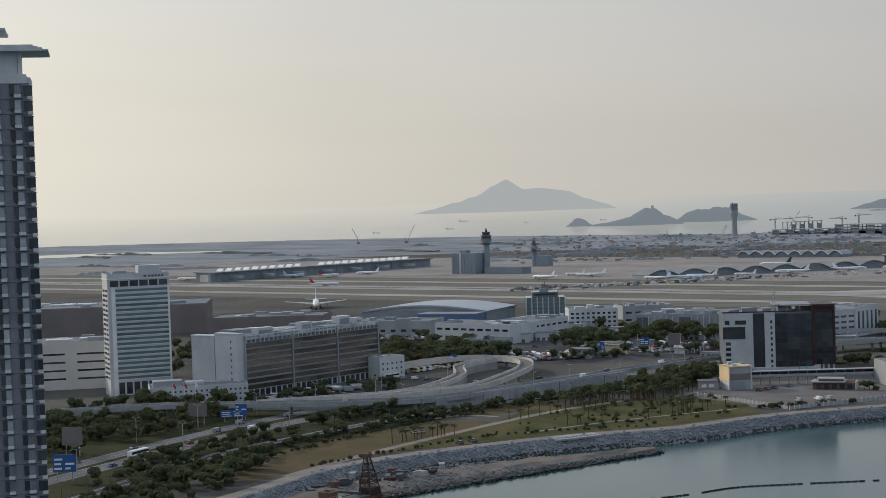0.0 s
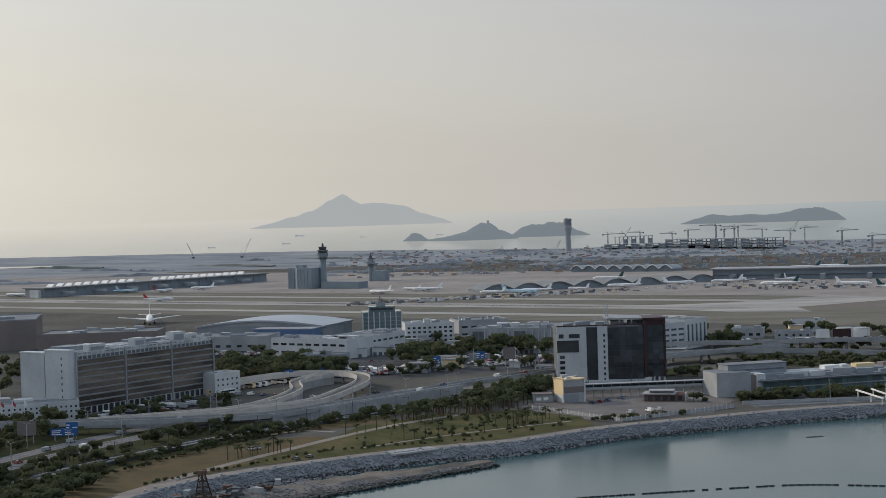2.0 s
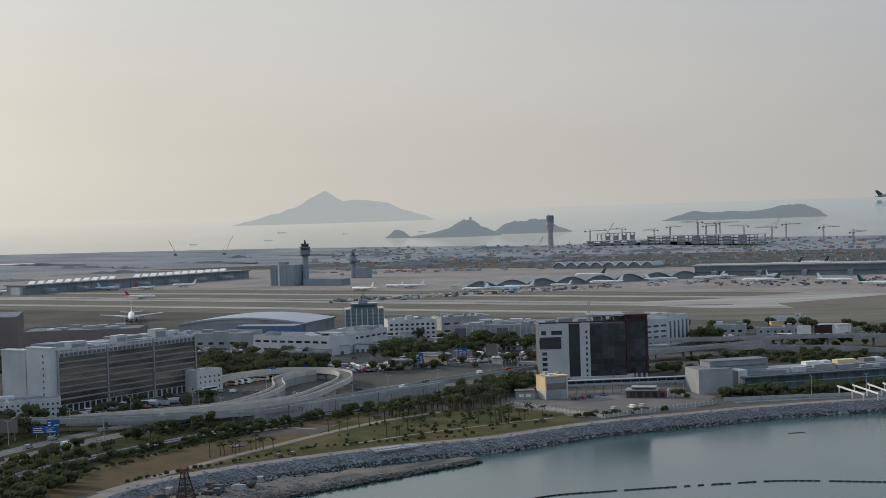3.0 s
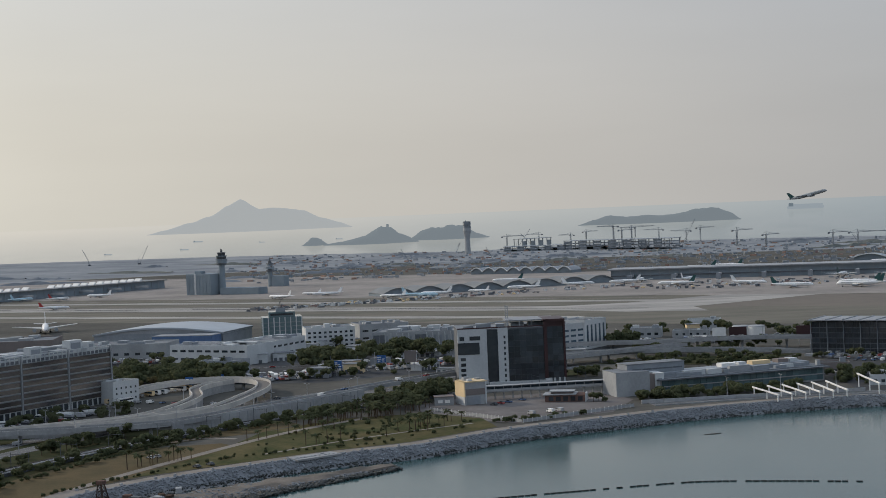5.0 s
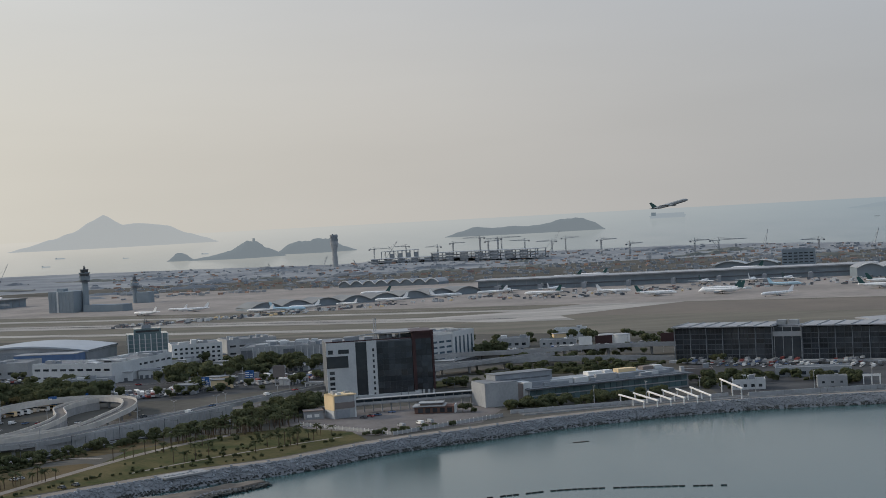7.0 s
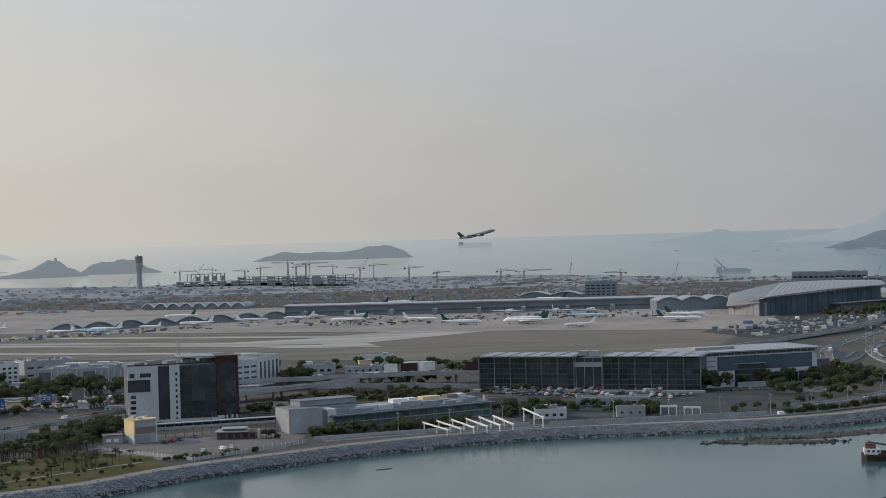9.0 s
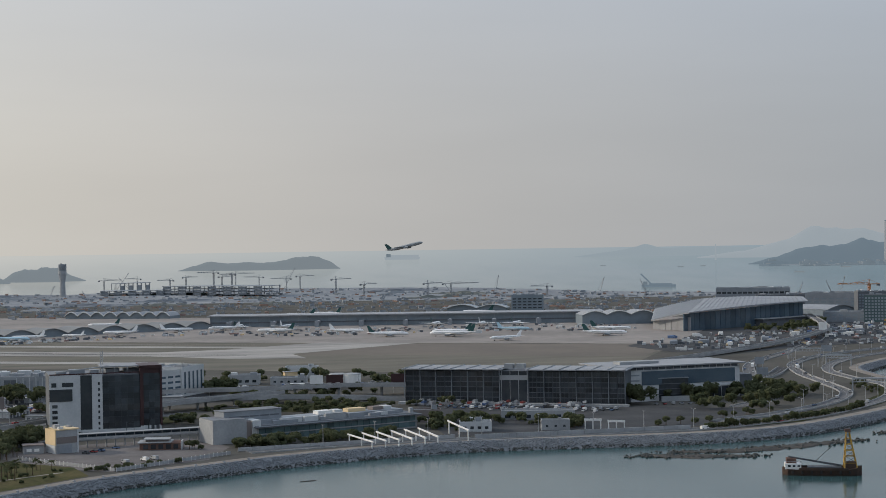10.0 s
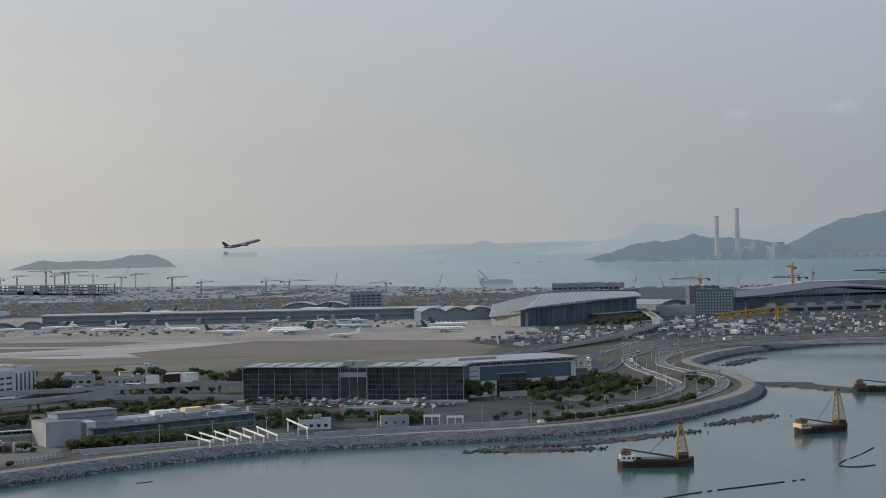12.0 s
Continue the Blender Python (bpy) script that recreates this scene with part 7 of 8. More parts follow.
# ---- pergola beams on the waterfront ----
for k in range(7):
    f = min(k, 5) / 5
    a = Vector((152 + 43 * f, 846 + 15 * f, 4.6))
    b = Vector((160 + 38 * f, 815 + 9 * f, 3.6))
    if k == 6:
        a, b = Vector((214, 868, 7.2)), Vector((216, 828, 6.0))
    top = thing("pergola_beam", "white concrete pergola beam on posts by the water", "pergola", a.x, a.y, 0, 0, group="pergola beams")
    d = b - a
    bm = bmesh.new()
    beam(bm, (0, 0, a.z), (d.x, d.y, b.z), 0.75, 0.75)
    part("beam", bm, M["paint"], top)
    for f2 in (0.06, 0.55, 0.96):
        bm = bmesh.new()
        beam(bm, (d.x * f2, d.y * f2, 0), (d.x * f2, d.y * f2, a.z + (b.z - a.z) * f2), 0.6)
        part("post", bm, M["paint"], top)
for x, y in ((294, 862), (304, 850)):
    top = thing("white_portal", "white portal frame beside the waterfront road", "portal", x, y, 0, -24, group="white portals")
    pb("beam", top, (0, 0, 4.6), (10, 0.9, 1.2), M["paint"])
    for px in (0.2, 4.7, 9.2):
        pb("post", top, (px, 0, 0), (0.6, 0.8, 4.6), M["paint"])
# low walls and small houses between the water and the offices
for n_, a, b, D, h, w, lab in (("boundary_wall", (222, 838), (352, 838), 0.6, 2.4, M["lgrey"], "long pale boundary wall by the waterfront"),
                              ("boundary_fence", (90, 829), (215, 846), 0.4, 2.0, M["steel"], "pale steel boundary fence by the waterfront")):
    top, L = front(n_, lab, "wall", a, b, kind="structure")
    for k in range(int(L / 4)):
        pb("panel", top, (k * 4, 0, 0), (3.85, D, h), w)
plain_block("pump_house", "small pale pump house", (268, 862), (284, 858), 8, 5.2, M["lgrey"], [(2, 3, 1.4, 1.2)], seed=31, clutter=2)
plain_block("garden_pavilion", "low pavilion with a green planted roof", (262, 925), (305, 912), 14, 4.6, M["lgrey"], [(1, 7, 3.5, 2)], seed=32, clutter=0)
plain_block("ticket_office", "low pale building with roof plant", (222, 872), (240, 868), 10, 5, M["white"], [(1.5, 4, 2, 1.6)], seed=33, clutter=3)
plain_block("brick_store", "dark brown store behind the station", (206, 928), (224, 925), 12, 7, M["brown"], [(2, 3, 3, 1.6)], seed=34, clutter=1)
plain_block("white_depot_small", "small white two-storey depot", (128, 1245), (152, 1240), 18, 7, M["lgrey"], [(2, 4, 3, 2)], seed=35, clutter=3)
plain_block("low_white_store", "low white store building", (160, 1232), (188, 1226), 16, 5, M["lgrey"], [(2, 5, 2, 1.5)], seed=36, clutter=2)
plain_block("white_plant_house", "white plant house with dark windows", (180, 1290), (206, 1284), 14, 9, M["white"], [(4.5, 5, 3.0, 2.0)], seed=37, clutter=2)
for x, y in ((215, 1238), (226, 1234)):
    top = thing("water_tank", "white round water tank", "tank", x, y, 0, group="water tanks")
    bm = bmesh.new()
    rod(bm, (0, 0, 0), (0, 0, 6.5), 7, 7, 24)
    part("shell", bm, M["paint"], top)
    bm = bmesh.new()
    rod(bm, (0, 0, 6.5), (0, 0, 7.2), 7.2, 6.5, 24)
    part("lid", bm, M["lgrey"], top)
rng = random.Random(44)
for k in range(60):
    x, y = rng.uniform(-190, 190), rng.uniform(1010, 1300)
    if -80 < x < 110 and y > 1190 or (-230 < x < -120 and y < 1100) or (60 < x and y < 1180):
        continue
    w, d, h = rng.uniform(8, 26), rng.uniform(6, 14), rng.uniform(3, 7)
    top = thing("yard_shed", "low pale shed in the airport service area", "shed", x, y, 0, rng.choice((-30, -12, 60, 5)), group="service sheds")
    pb("wall", top, (0, 0, 0), (w, d, h), rng.choice((M["white"], M["lgrey"], M["grey"], M["beige"])))
    pb("roof", top, (-0.5, -0.5, h), (w + 1, d + 1, 0.4), rng.choice((M["roof"], M["lgrey"], M["termroof"])))
    for j in range(int(w / 4)):
        pb("door", top, (1 + j * 4, -0.12, 0), (2.4, 0.2, 2.5), M["dgrey"])


# covered footbridge along the railway in front of the black office
def footbridge():
    top, L = front("covered_walkway", "long covered walkway with pale roof on columns", "walkway", (8, 872), (84, 884))
    pb("deck", top, (0, 0, 4.2), (L, 4, 0.6), M["conc"])
    pb("roof", top, (-0.5, -0.6, 7.4), (L + 1, 5.2, 0.35), M["lgrey"])
    for k in range(16):
        pb("column", top, (k * L / 15, 1.6, 0), (0.7, 0.7, 4.2), M["conc"])
        pb("roof_post", top, (k * L / 15, 0.1, 4.8), (0.25, 0.25, 2.6), M["steel"])
    pb("railing", top, (0, 0, 4.8), (L, 0.15, 1.1), M["steel"])
    pb("glazing", top, (0, 3.8, 4.8), (L, 0.15, 2.6), M["blueglass"])


footbridge()


# ---- signs and boards ----
def road_sign(x, y, w, h, z, rz, face, label, bars=5):
    top = thing("road_sign", label, "road sign", x, y, 0, rz, group="road signs")
    board = pb("face", top, (-w / 2, 0, z), (w, 0.3, h), face)
    for px in (-w * 0.35, w * 0.35 - 0.3):
        pb("post", top, (px, 0.35, 0), (0.35, 0.35, z + h), M["steel"])
    rng = random.Random(int(x * 7 + y))
    for k in range(bars):
        bw = rng.uniform(0.2, 0.42) * w
        pb("lettering_bar", board, (w * 0.06 + (k % 2) * w * 0.48, -0.04, h * (0.15 + 0.26 * (k // 2))), (bw, 0.06, h * 0.11), M["paint"])
    return top


BS = "blue road sign with white bars of lettering"
for x, y, w, h, z, rz in ((-247, 745, 13, 3.6, 2.2, 10), (-244.5, 750, 6, 5.0, 3.2, 10), (-262, 578, 9, 7, 4, 12), (-178, 985, 5, 5.5, 3, 0), (-165, 1010, 10, 4, 3, 0), (-88, 1040, 5, 5, 5, 0), (-60, 1058, 6, 5, 6, 0), ):
    road_sign(x, y, w, h, z, rz, M["sign"], BS)
road_sign(-286, 640, 9, 8, 5, 8, M["brown"], "dark brown board seen on its back", 0)
road_sign(-262, 735, 9, 7, 4, 8, M["brown"], "dark brown board seen on its back", 0)
road_sign(186, 1165, 10, 8, 4, 0, M["paint"], "white and red advertising board", 2)
road_sign(200, 1165, 13, 8, 4, 0, M["red"], "red advertising board beside the road", 2)
road_sign(242, 1130, 12, 9, 5, 0, M["red"], "red advertising board beside the offices", 2)
road_sign(252, 1128, 6, 10, 3, 0, M["sign"], "bright blue advertising board", 1)
road_sign(-40, 1050, 8, 8, 6, 0, M["brown"], "brown board above the road", 0)
for x, y, w in ((700, 1345, 10), (575, 1225, 8), (528, 1120, 9)):
    road_sign(x, y, w, 6, 4, -18, M["grey"], "grey road sign board beside the junction", 0)
road_sign(845, 1632, 9, 10, 6, -25, M["paint"], "tall pale billboard by the terminal ramp", 0)
for x, y, w, rz in ((650, 1325, 30, -22), (545, 1010, 26, -20), (640, 1232, 22, -20)):
    top = thing("sign_gantry", "pale grey steel sign gantry over the road", "gantry", x, y, 0, rz, group="sign gantries")
    pb("beam", top, (0, 0, 8.6), (w, 1.4, 1.2), M["steel"])
    pb("lower_beam", top, (0, 0, 6.6), (w, 1.0, 0.5), M["steel"])
    for k in range(9):
        pb("web", top, (k * w / 9, 0.2, 7), (0.3, 0.5, 1.8), M["steel"])
    for px in (0, w - 0.9):
        pb("leg", top, (px, 0, 0), (0.9, 1.2, 8.6), M["steel"])
# flags
for k, m in enumerate((M["tailred"], M["tailred"], M["paint"])):
    top = thing("flagpole", "tall flagpole with a drooping flag", "flagpole", -294 + k * 5.5, 788 + k * 2, 0, group="flagpoles")
    bm = bmesh.new()
    rod(bm, (0, 0, 0), (0, 0, 15), 0.2, 0.12, 8)
    part("pole", bm, M["paint"], top)
    bm = bmesh.new()
    vs = [[bm.verts.new((0.1 + i * 0.3, 0.2 * math.sin(i * 1.4 + j), 14.6 - j * 1.0 - i * 0.3)) for j in range(3)] for i in range(6)]
    for a, b in zip(vs, vs[1:]):
        for j in range(2):
            bm.faces.new((a[j], a[j + 1], b[j + 1], b[j]))
    part("flag", bm, m, top)


# ---- street lamps ----
def lamp_mesh(h, arm):
    pole, head = bmesh.new(), bmesh.new()
    rod(pole, (0, 0, 0), (0, 0, h), 0.22, 0.13, 8)
    for s in (-1, 1):
        rod(pole, (0, 0, h), (s * arm, 0, h + 0.5), 0.09, 0.07, 6)
        add_box(head, (s * arm - 0.5, -0.2, h + 0.42), (1.0, 0.4, 0.22))
    return pole, head


def street_lamp(x, y, rz, h=11.0):
    top = thing("street_lamp", "tall grey double-armed street lamp beside the road", "street lamp", x, y, 0, rz, group="street lamps")
    p, hd = lamp_mesh(h, 1.8)
    part("pole", p, M["steel"], top)
    part("lamp_head", hd, M["lgrey"], top)
    return top


lamp = street_lamp(-262, 590, 70)
LINES = [([(-255, 626), (-228, 700), (-198, 765), (-160, 815), (-118, 862), (-62, 920), (0, 975)], 38), ([(-285, 640), (-262, 712), (-235, 785), (-200, 842), (-150, 895)], 45),
         ([(110, 832), (200, 845), (300, 842), (350, 840), (400, 858), (450, 882), (515, 935), (560, 990), (590, 1060), (612, 1180), (660, 1275), (760, 1365)], 30),
         ([(440, 905), (500, 960), (545, 1040), (570, 1120), (600, 1220), (660, 1320)], 35), ([(-120, 1075), (0, 1085), (110, 1195), (250, 1165), (380, 1100)], 55)]
for pts, gap in LINES:
    ln, run = smooth_line([(*p, 0) for p in pts], 3.0), 0.0
    for a, b in zip(ln, ln[1:]):
        run += (b - a).length
        if run > gap:
            run = 0.0
            copy_thing(lamp, pose(a.x, a.y, 0, 0, 0, math.degrees(math.atan2(b.y - a.y, b.x - a.x)) + 90))
for x, y, z in ((-190, 815, 6), (-150, 790, 6), (-108, 840, 6), (-70, 895, 6), (-30, 950, 6.2), (-118, 920, 6)):
    copy_thing(lamp, pose(x, y, z - 5, 0, 0, 40))


# ---- vehicles ----
def car(name, label, paint, kind="car"):
    top = thing(name, label, "car" if kind == "car" else kind, 0, 0, 0, group="vehicles on the roads")
    bm = bmesh.new()
    if kind == "car":
        prof = [(-2.2, 0.35), (-2.25, 0.85), (-1.4, 0.95), (1.0, 0.95), (2.1, 0.8), (2.2, 0.35)]
        cab = [(-1.7, 0.93), (-1.2, 1.45), (0.4, 1.45), (1.1, 0.93)]
        w = 0.9
    elif kind == "van":
        prof = [(-2.5, 0.4), (-2.5, 2.0), (1.5, 2.0), (2.2, 1.2), (2.5, 1.1), (2.5, 0.4)]
        cab = [(0.6, 1.25), (0.7, 1.85), (1.5, 1.9), (2.0, 1.25)]
        w = 0.98
    else:
        prof = [(-6, 0.5), (-6, 3.2), (5.9, 3.2), (6, 1.5), (6, 0.5)]
        cab = [(-5.8, 1.7), (-5.8, 2.7), (5.9, 2.7), (6.02, 1.7)]
        w = 1.25

    def extrude(pr, ww, m, nm):
        b = bmesh.new()
        lo, hi = [b.verts.new((x, -ww, z)) for x, z in pr], [b.verts.new((x, ww, z)) for x, z in pr]
        b.faces.new(lo)
        b.faces.new(hi)
        for k in range(len(pr)):
            b.faces.new((lo[k], lo[(k + 1) % len(pr)], hi[(k + 1) % len(pr)], hi[k]))
        bmesh.ops.recalc_face_normals(b, faces=b.faces)
        part(nm, b, m, top)

    bm.free()
    extrude(prof, w, paint, "body")
    extrude(cab, w * (0.86 if kind == "car" else 1.01), M["glass"], "window_band")
    ax = (-1.4, 1.4) if kind == "car" else (-1.6, 1.6) if kind == "van" else (-4, 4)
    for x in ax:
        b = bmesh.new()
        for s in (-1, 1):
            rod(b, (x, s * w - 0.12, 0.36), (x, s * w + 0.08, 0.36), 0.36 if kind != "bus" else 0.5, None, 10)
        part("wheel_pair", b, M["rubber"], top)
    return top


PAINTS = [("white", M["paint"]), ("silver", M["steel"]), ("black", M["dsteel"]), ("red", M["tailred"]), ("blue", M["teal"])]
kinds = [car("car", c + " saloon car on the asphalt", m) for c, m in PAINTS] + [car("van", c + " van on the asphalt", m, "van") for c, m in PAINTS[:2]] + [car("bus", "white coach on the asphalt", M["paint"], "bus"), car("bus", "cream and red bus on the asphalt", M["beige"], "bus")]
for i, o in enumerate(kinds):
    o.matrix_basis = pose(-150 - i * 8, 905 + i * 3, 0.2, 0, 0, 60)
rng = random.Random(21)
# moving along the carriageways, a few metres from their middle
for pts, gap, z in (([(-262, 605), (-236, 690), (-205, 762), (-170, 815), (-130, 862), (-70, 925), (0, 985)], 33, G), ([(-276, 612), (-250, 702), (-219, 778), (-184, 832), (-146, 878), (-84, 944)], 38, G), ([(347, 834), (400, 850), (445, 872), (510, 925), (555, 975), (590, 1040), (600, 1110), (618, 1185)], 45, G),
                    ([(430, 893), (490, 940), (535, 1000), (560, 1080), (585, 1170), (630, 1270), (720, 1365), (850, 1432), (985, 1428)], 36, G), ([(480, 1000), (505, 1080), (545, 1180), (600, 1290), (700, 1420), (800, 1560)], 34, G), ([(-260, 1130), (-120, 1120), (20, 1170), (120, 1215), (260, 1180)], 30, G), ([(-91, 864), (-62, 909), (-11, 973)], 40, 6.0)):
    ln, run, nxt = smooth_line([(*p, 0) for p in pts], 3.0), 0.0, 12.0
    for a, b in zip(ln, ln[1:]):
        run += (b - a).length
        if run > nxt:
            run, nxt = 0.0, rng.uniform(0.5, 1.6) * gap
            side = Vector((b.y - a.y, a.x - b.x, 0)).normalized() * rng.choice((-3, 3))
            copy_thing(rng.choice(kinds[:8]), pose(a.x + side.x, a.y + side.y, z + 0.03, 0, 0, math.degrees(math.atan2(b.y - a.y, b.x - a.x))))
# parked rows
for x0, y0, x1, y1, n, pick in ((-250, 822, -205, 905, 15, (0, 9)), (-252, 826, -232, 862, 3, (7, 8)), (-205, 955, -180, 990, 8, (5, 9)), (240, 1020, 350, 955, 26, (0, 7)), (245, 1008, 345, 948, 20, (0, 7)), (262, 990, 340, 940, 12, (0, 7)), (10, 845, 30, 866, 5, (0, 7)), (28, 800, 48, 812, 4, (5, 7)), (-150, 1045, -60, 1065, 14, (0, 8)), (-140, 1035, -70, 1050, 10, (0, 8)), (-60, 1110, 30, 1135, 14, (0, 9)), (470, 1080, 520, 1180, 10, (0, 9)), (380, 975, 420, 970, 7, (0, 7)), (-147, 700, -142, 705, 2, (0, 3)), (-122, 668, -112, 678, 2, (0, 6))):
    ang = math.degrees(math.atan2(y1 - y0, x1 - x0)) + 90
    for k in range(n):
        if rng.random() < 0.12:
            continue
        t = (k + 0.5) / n
        copy_thing(kinds[rng.randrange(*pick)], pose(x0 + (x1 - x0) * t, y0 + (y1 - y0) * t, 0.16, 0, 0, ang + rng.uniform(-4, 4)))


# car parks between the far offices: too many and too small to count
def fleet(name, label, spots, seed):
    """Small vehicles with body and cab in one mesh, each island its own tint."""
    rng = random.Random(seed)
    verts, faces = [], []
    for x, y, z, ang in spots:
        long, wide, high = rng.choice(((4.4, 1.8, 1.4), (4.4, 1.8, 1.4), (5.2, 2.0, 2.1), (9.5, 2.5, 3.2)))
        c, q = math.cos(ang), math.sin(ang)
        for x0, x1, z0, z1, k in ((-0.5, 0.5, 0.25, 0.62, 1.0), (-0.38, 0.22, 0.62, 1.0, 0.86)):
            o = len(verts)
            verts += [(x + px * long * c - py * wide * q * k, y + px * long * q + py * wide * c * k, z + pz * high) for pz in (z0, z1) for py in (-0.5, 0.5) for px in (x0, x1)]
            faces += [[i + o for i in f] for f in ((4, 5, 7, 6), (0, 1, 5, 4), (2, 6, 7, 3), (0, 4, 6, 2), (1, 3, 7, 5))]
    me = bpy.data.meshes.new(name)
    me.from_pydata(verts, [], faces)
    me.materials.append(fleet_paint)
    return tagged(new(name, me), label, "vehicles", kind="stuff")


fleet_paint = bpy.data.materials.new("mixed_vehicle_paint")
fleet_paint.use_nodes = True
fn, fl = fleet_paint.node_tree.nodes, fleet_paint.node_tree.links
f_geo, f_ramp = fn.new("ShaderNodeNewGeometry"), fn.new("ShaderNodeValToRGB")
f_ramp.color_ramp.interpolation = "CONSTANT"
for p, c in ((0.22, (0.04, 0.042, 0.048)), (0.50, (0.58, 0.58, 0.56)), (0.64, (0.22, 0.23, 0.24)), (0.88, (0.24, 0.05, 0.04)), (0.94, (0.07, 0.12, 0.24))):
    f_ramp.color_ramp.elements.new(p).color = (*c, 1)
f_ramp.color_ramp.elements[0].color = (0.33, 0.34, 0.35, 1)
fl.new(f_geo.outputs["Random Per Island"], f_ramp.inputs["Fac"])
fl.new(f_ramp.outputs["Color"], fn["Principled BSDF"].inputs["Base Color"])
fn["Principled BSDF"].inputs["Roughness"].default_value = 0.35


def lot(x0, y0, ux, uy, rows, per, gap=7.5, keep=0.8, seed=0):
    """Rows of parked vehicles from a corner, each row along (ux, uy)."""
    rng, out = random.Random(seed), []
    a = math.atan2(uy, ux)
    for r in range(rows):
        for k in range(per):
            if rng.random() < keep:
                d, e = k * 2.9, r * gap
                out.append((x0 + d * math.cos(a) - e * math.sin(a), y0 + d * math.sin(a) + e * math.cos(a), 0.12, a + 1.57 + rng.uniform(-0.06, 0.06)))
    return out


lots = lot(-160, 1012, 90, 30, 5, 26, seed=1) + lot(-60, 1062, 80, 38, 4, 24, seed=2) + lot(-245, 1110, 60, -10, 5, 20, seed=3) + lot(110, 1195, 90, -25, 4, 34, seed=4, keep=0.6) + lot(225, 1200, 120, -70, 4, 36, seed=5, keep=0.6)
lots += lot(-330, 1180, 120, 5, 4, 40, seed=6, keep=0.6) + lot(232, 1030, 118, -68, 3, 40, seed=7, keep=0.55) + lot(480, 1075, 40, 90, 3, 26, seed=8, keep=0.6) + lot(-246, 812, 44, 82, 2, 28, seed=9, keep=0.75) + lot(95, 945, 100, 30, 3, 32, seed=10, keep=0.4)
fleet("parked_vehicles", "rows of parked cars, vans and lorries between the offices", lots, 3)

# ---- trees ----
def leaf_crown(seed, rx, rz_, n, size, lumps=7):
    """Many small leaf clumps on uneven lobes, with gaps between them."""
    rng = random.Random(seed)
    lobes = [(Vector((rng.uniform(-0.6, 0.6) * rx, rng.uniform(-0.6, 0.6) * rx, rng.uniform(-0.35, 0.6) * rz_)), rng.uniform(0.38, 0.62)) for _ in range(lumps)]
    verts, faces = [], []
    for k in range(n):
        c, f = rng.choice(lobes)
        d = Vector((rng.gauss(0, 1), rng.gauss(0, 1), rng.gauss(0.25, 0.9))).normalized()
        p = c + Vector((d.x * rx, d.y * rx, d.z * rz_)) * f * rng.uniform(0.72, 1.06)
        s = size * rng.uniform(0.6, 1.4)
        u = d.cross(Vector((rng.uniform(-1, 1), rng.uniform(-1, 1), rng.uniform(-1, 1)))).normalized()
        w = (d.cross(u) + d * rng.uniform(-0.5, 0.5)).normalized()
        o = len(verts)
        verts += [tuple(p + (u * a + w * b) * s) for a, b in ((-1, -0.5), (0.1, -0.9), (1, 0.1), (0.2, 0.9), (-0.8, 0.6))]
        faces.append((o, o + 1, o + 2, o + 3, o + 4))
    return verts, faces


def tree(name, label, seed, h, rx, rz_, leaf, n=420):
    top = thing(name, label, "tree", 0, 0, 0, group="roadside trees")
    bm = bmesh.new()
    rng = random.Random(seed + 50)
    rod(bm, (0, 0, -0.3), (0.1, 0.1, h * 0.55), 0.28, 0.16, 7)
    for k in range(5):
        a = k * 1.26 + rng.uniform(-0.3, 0.3)
        rod(bm, (0, 0, h * (0.34 + 0.04 * k)), (math.cos(a) * rx * 0.6, math.sin(a) * rx * 0.6, h * rng.uniform(0.6, 0.8)), 0.13, 0.05, 5)
    part("trunk", bm, M["bark"], top)
    v, f = leaf_crown(seed, rx, rz_, int(n * 1.3), 0.5, 9)
    me = bpy.data.meshes.new("crown")
    me.from_pydata([(x, y, z + h * 0.66) for x, y, z in v], [], f)
    me.materials.append(leaf)
    ob = new("crown", me)
    ob.parent = top
    return top


trees = [tree("broadleaf_tree", "dense dark green broadleaf tree beside the road", 1, 8.5, 4.2, 3.4, M["leaf"]), tree("broadleaf_tree", "dense dark green broadleaf tree beside the road", 2, 7.0, 3.8, 2.8, M["leaf"]),
         tree("broadleaf_tree", "tall dark green broadleaf tree", 3, 10.5, 4.4, 4.4, M["leaf"], 520), tree("yellowing_tree", "thin yellowing tree on rough ground", 4, 6.5, 3.2, 2.6, M["leafdry"], 300), tree("shrub", "low dark green shrub", 5, 3.2, 2.6, 1.7, M["leaf"], 260)]
for i, o in enumerate(trees):
    o.matrix_basis = pose(-296 + i * 9, 700 + i * 4, 0)


WOOD = []


def plant(spots, picks, seed, lo=0.8, hi=1.25, joined=False):
    """Single trees, or for thick and distant growth only a note for the joined thicket below."""
    rng = random.Random(seed)
    for x, y in spots:
        src = trees[rng.choice(picks)]
        s = rng.uniform(lo, hi)
        if joined:
            WOOD.append((src, x, y, s, rng.uniform(0, 6.3)))
            continue
        copy_thing(src, Matrix.LocRotScale((x, y, 0), Euler((0, 0, rng.uniform(0, 6.3))), (s, s, s * rng.uniform(0.88, 1.1))))


def scatter(n, poly, seed):
    """Random spots inside a polygon."""
    rng, out = random.Random(seed), []
    xs, ys = [p[0] for p in poly], [p[1] for p in poly]
    while len(out) < n:
        x, y = rng.uniform(min(xs), max(xs)), rng.uniform(min(ys), max(ys))
        inside = False
        for (x0, y0), (x1, y1) in zip(poly, poly[1:] + poly[:1]):
            if (y0 > y) != (y1 > y) and x < (x1 - x0) * (y - y0) / (y1 - y0) + x0:
                inside = not inside
        if inside:
            out.append((x, y))
    return out


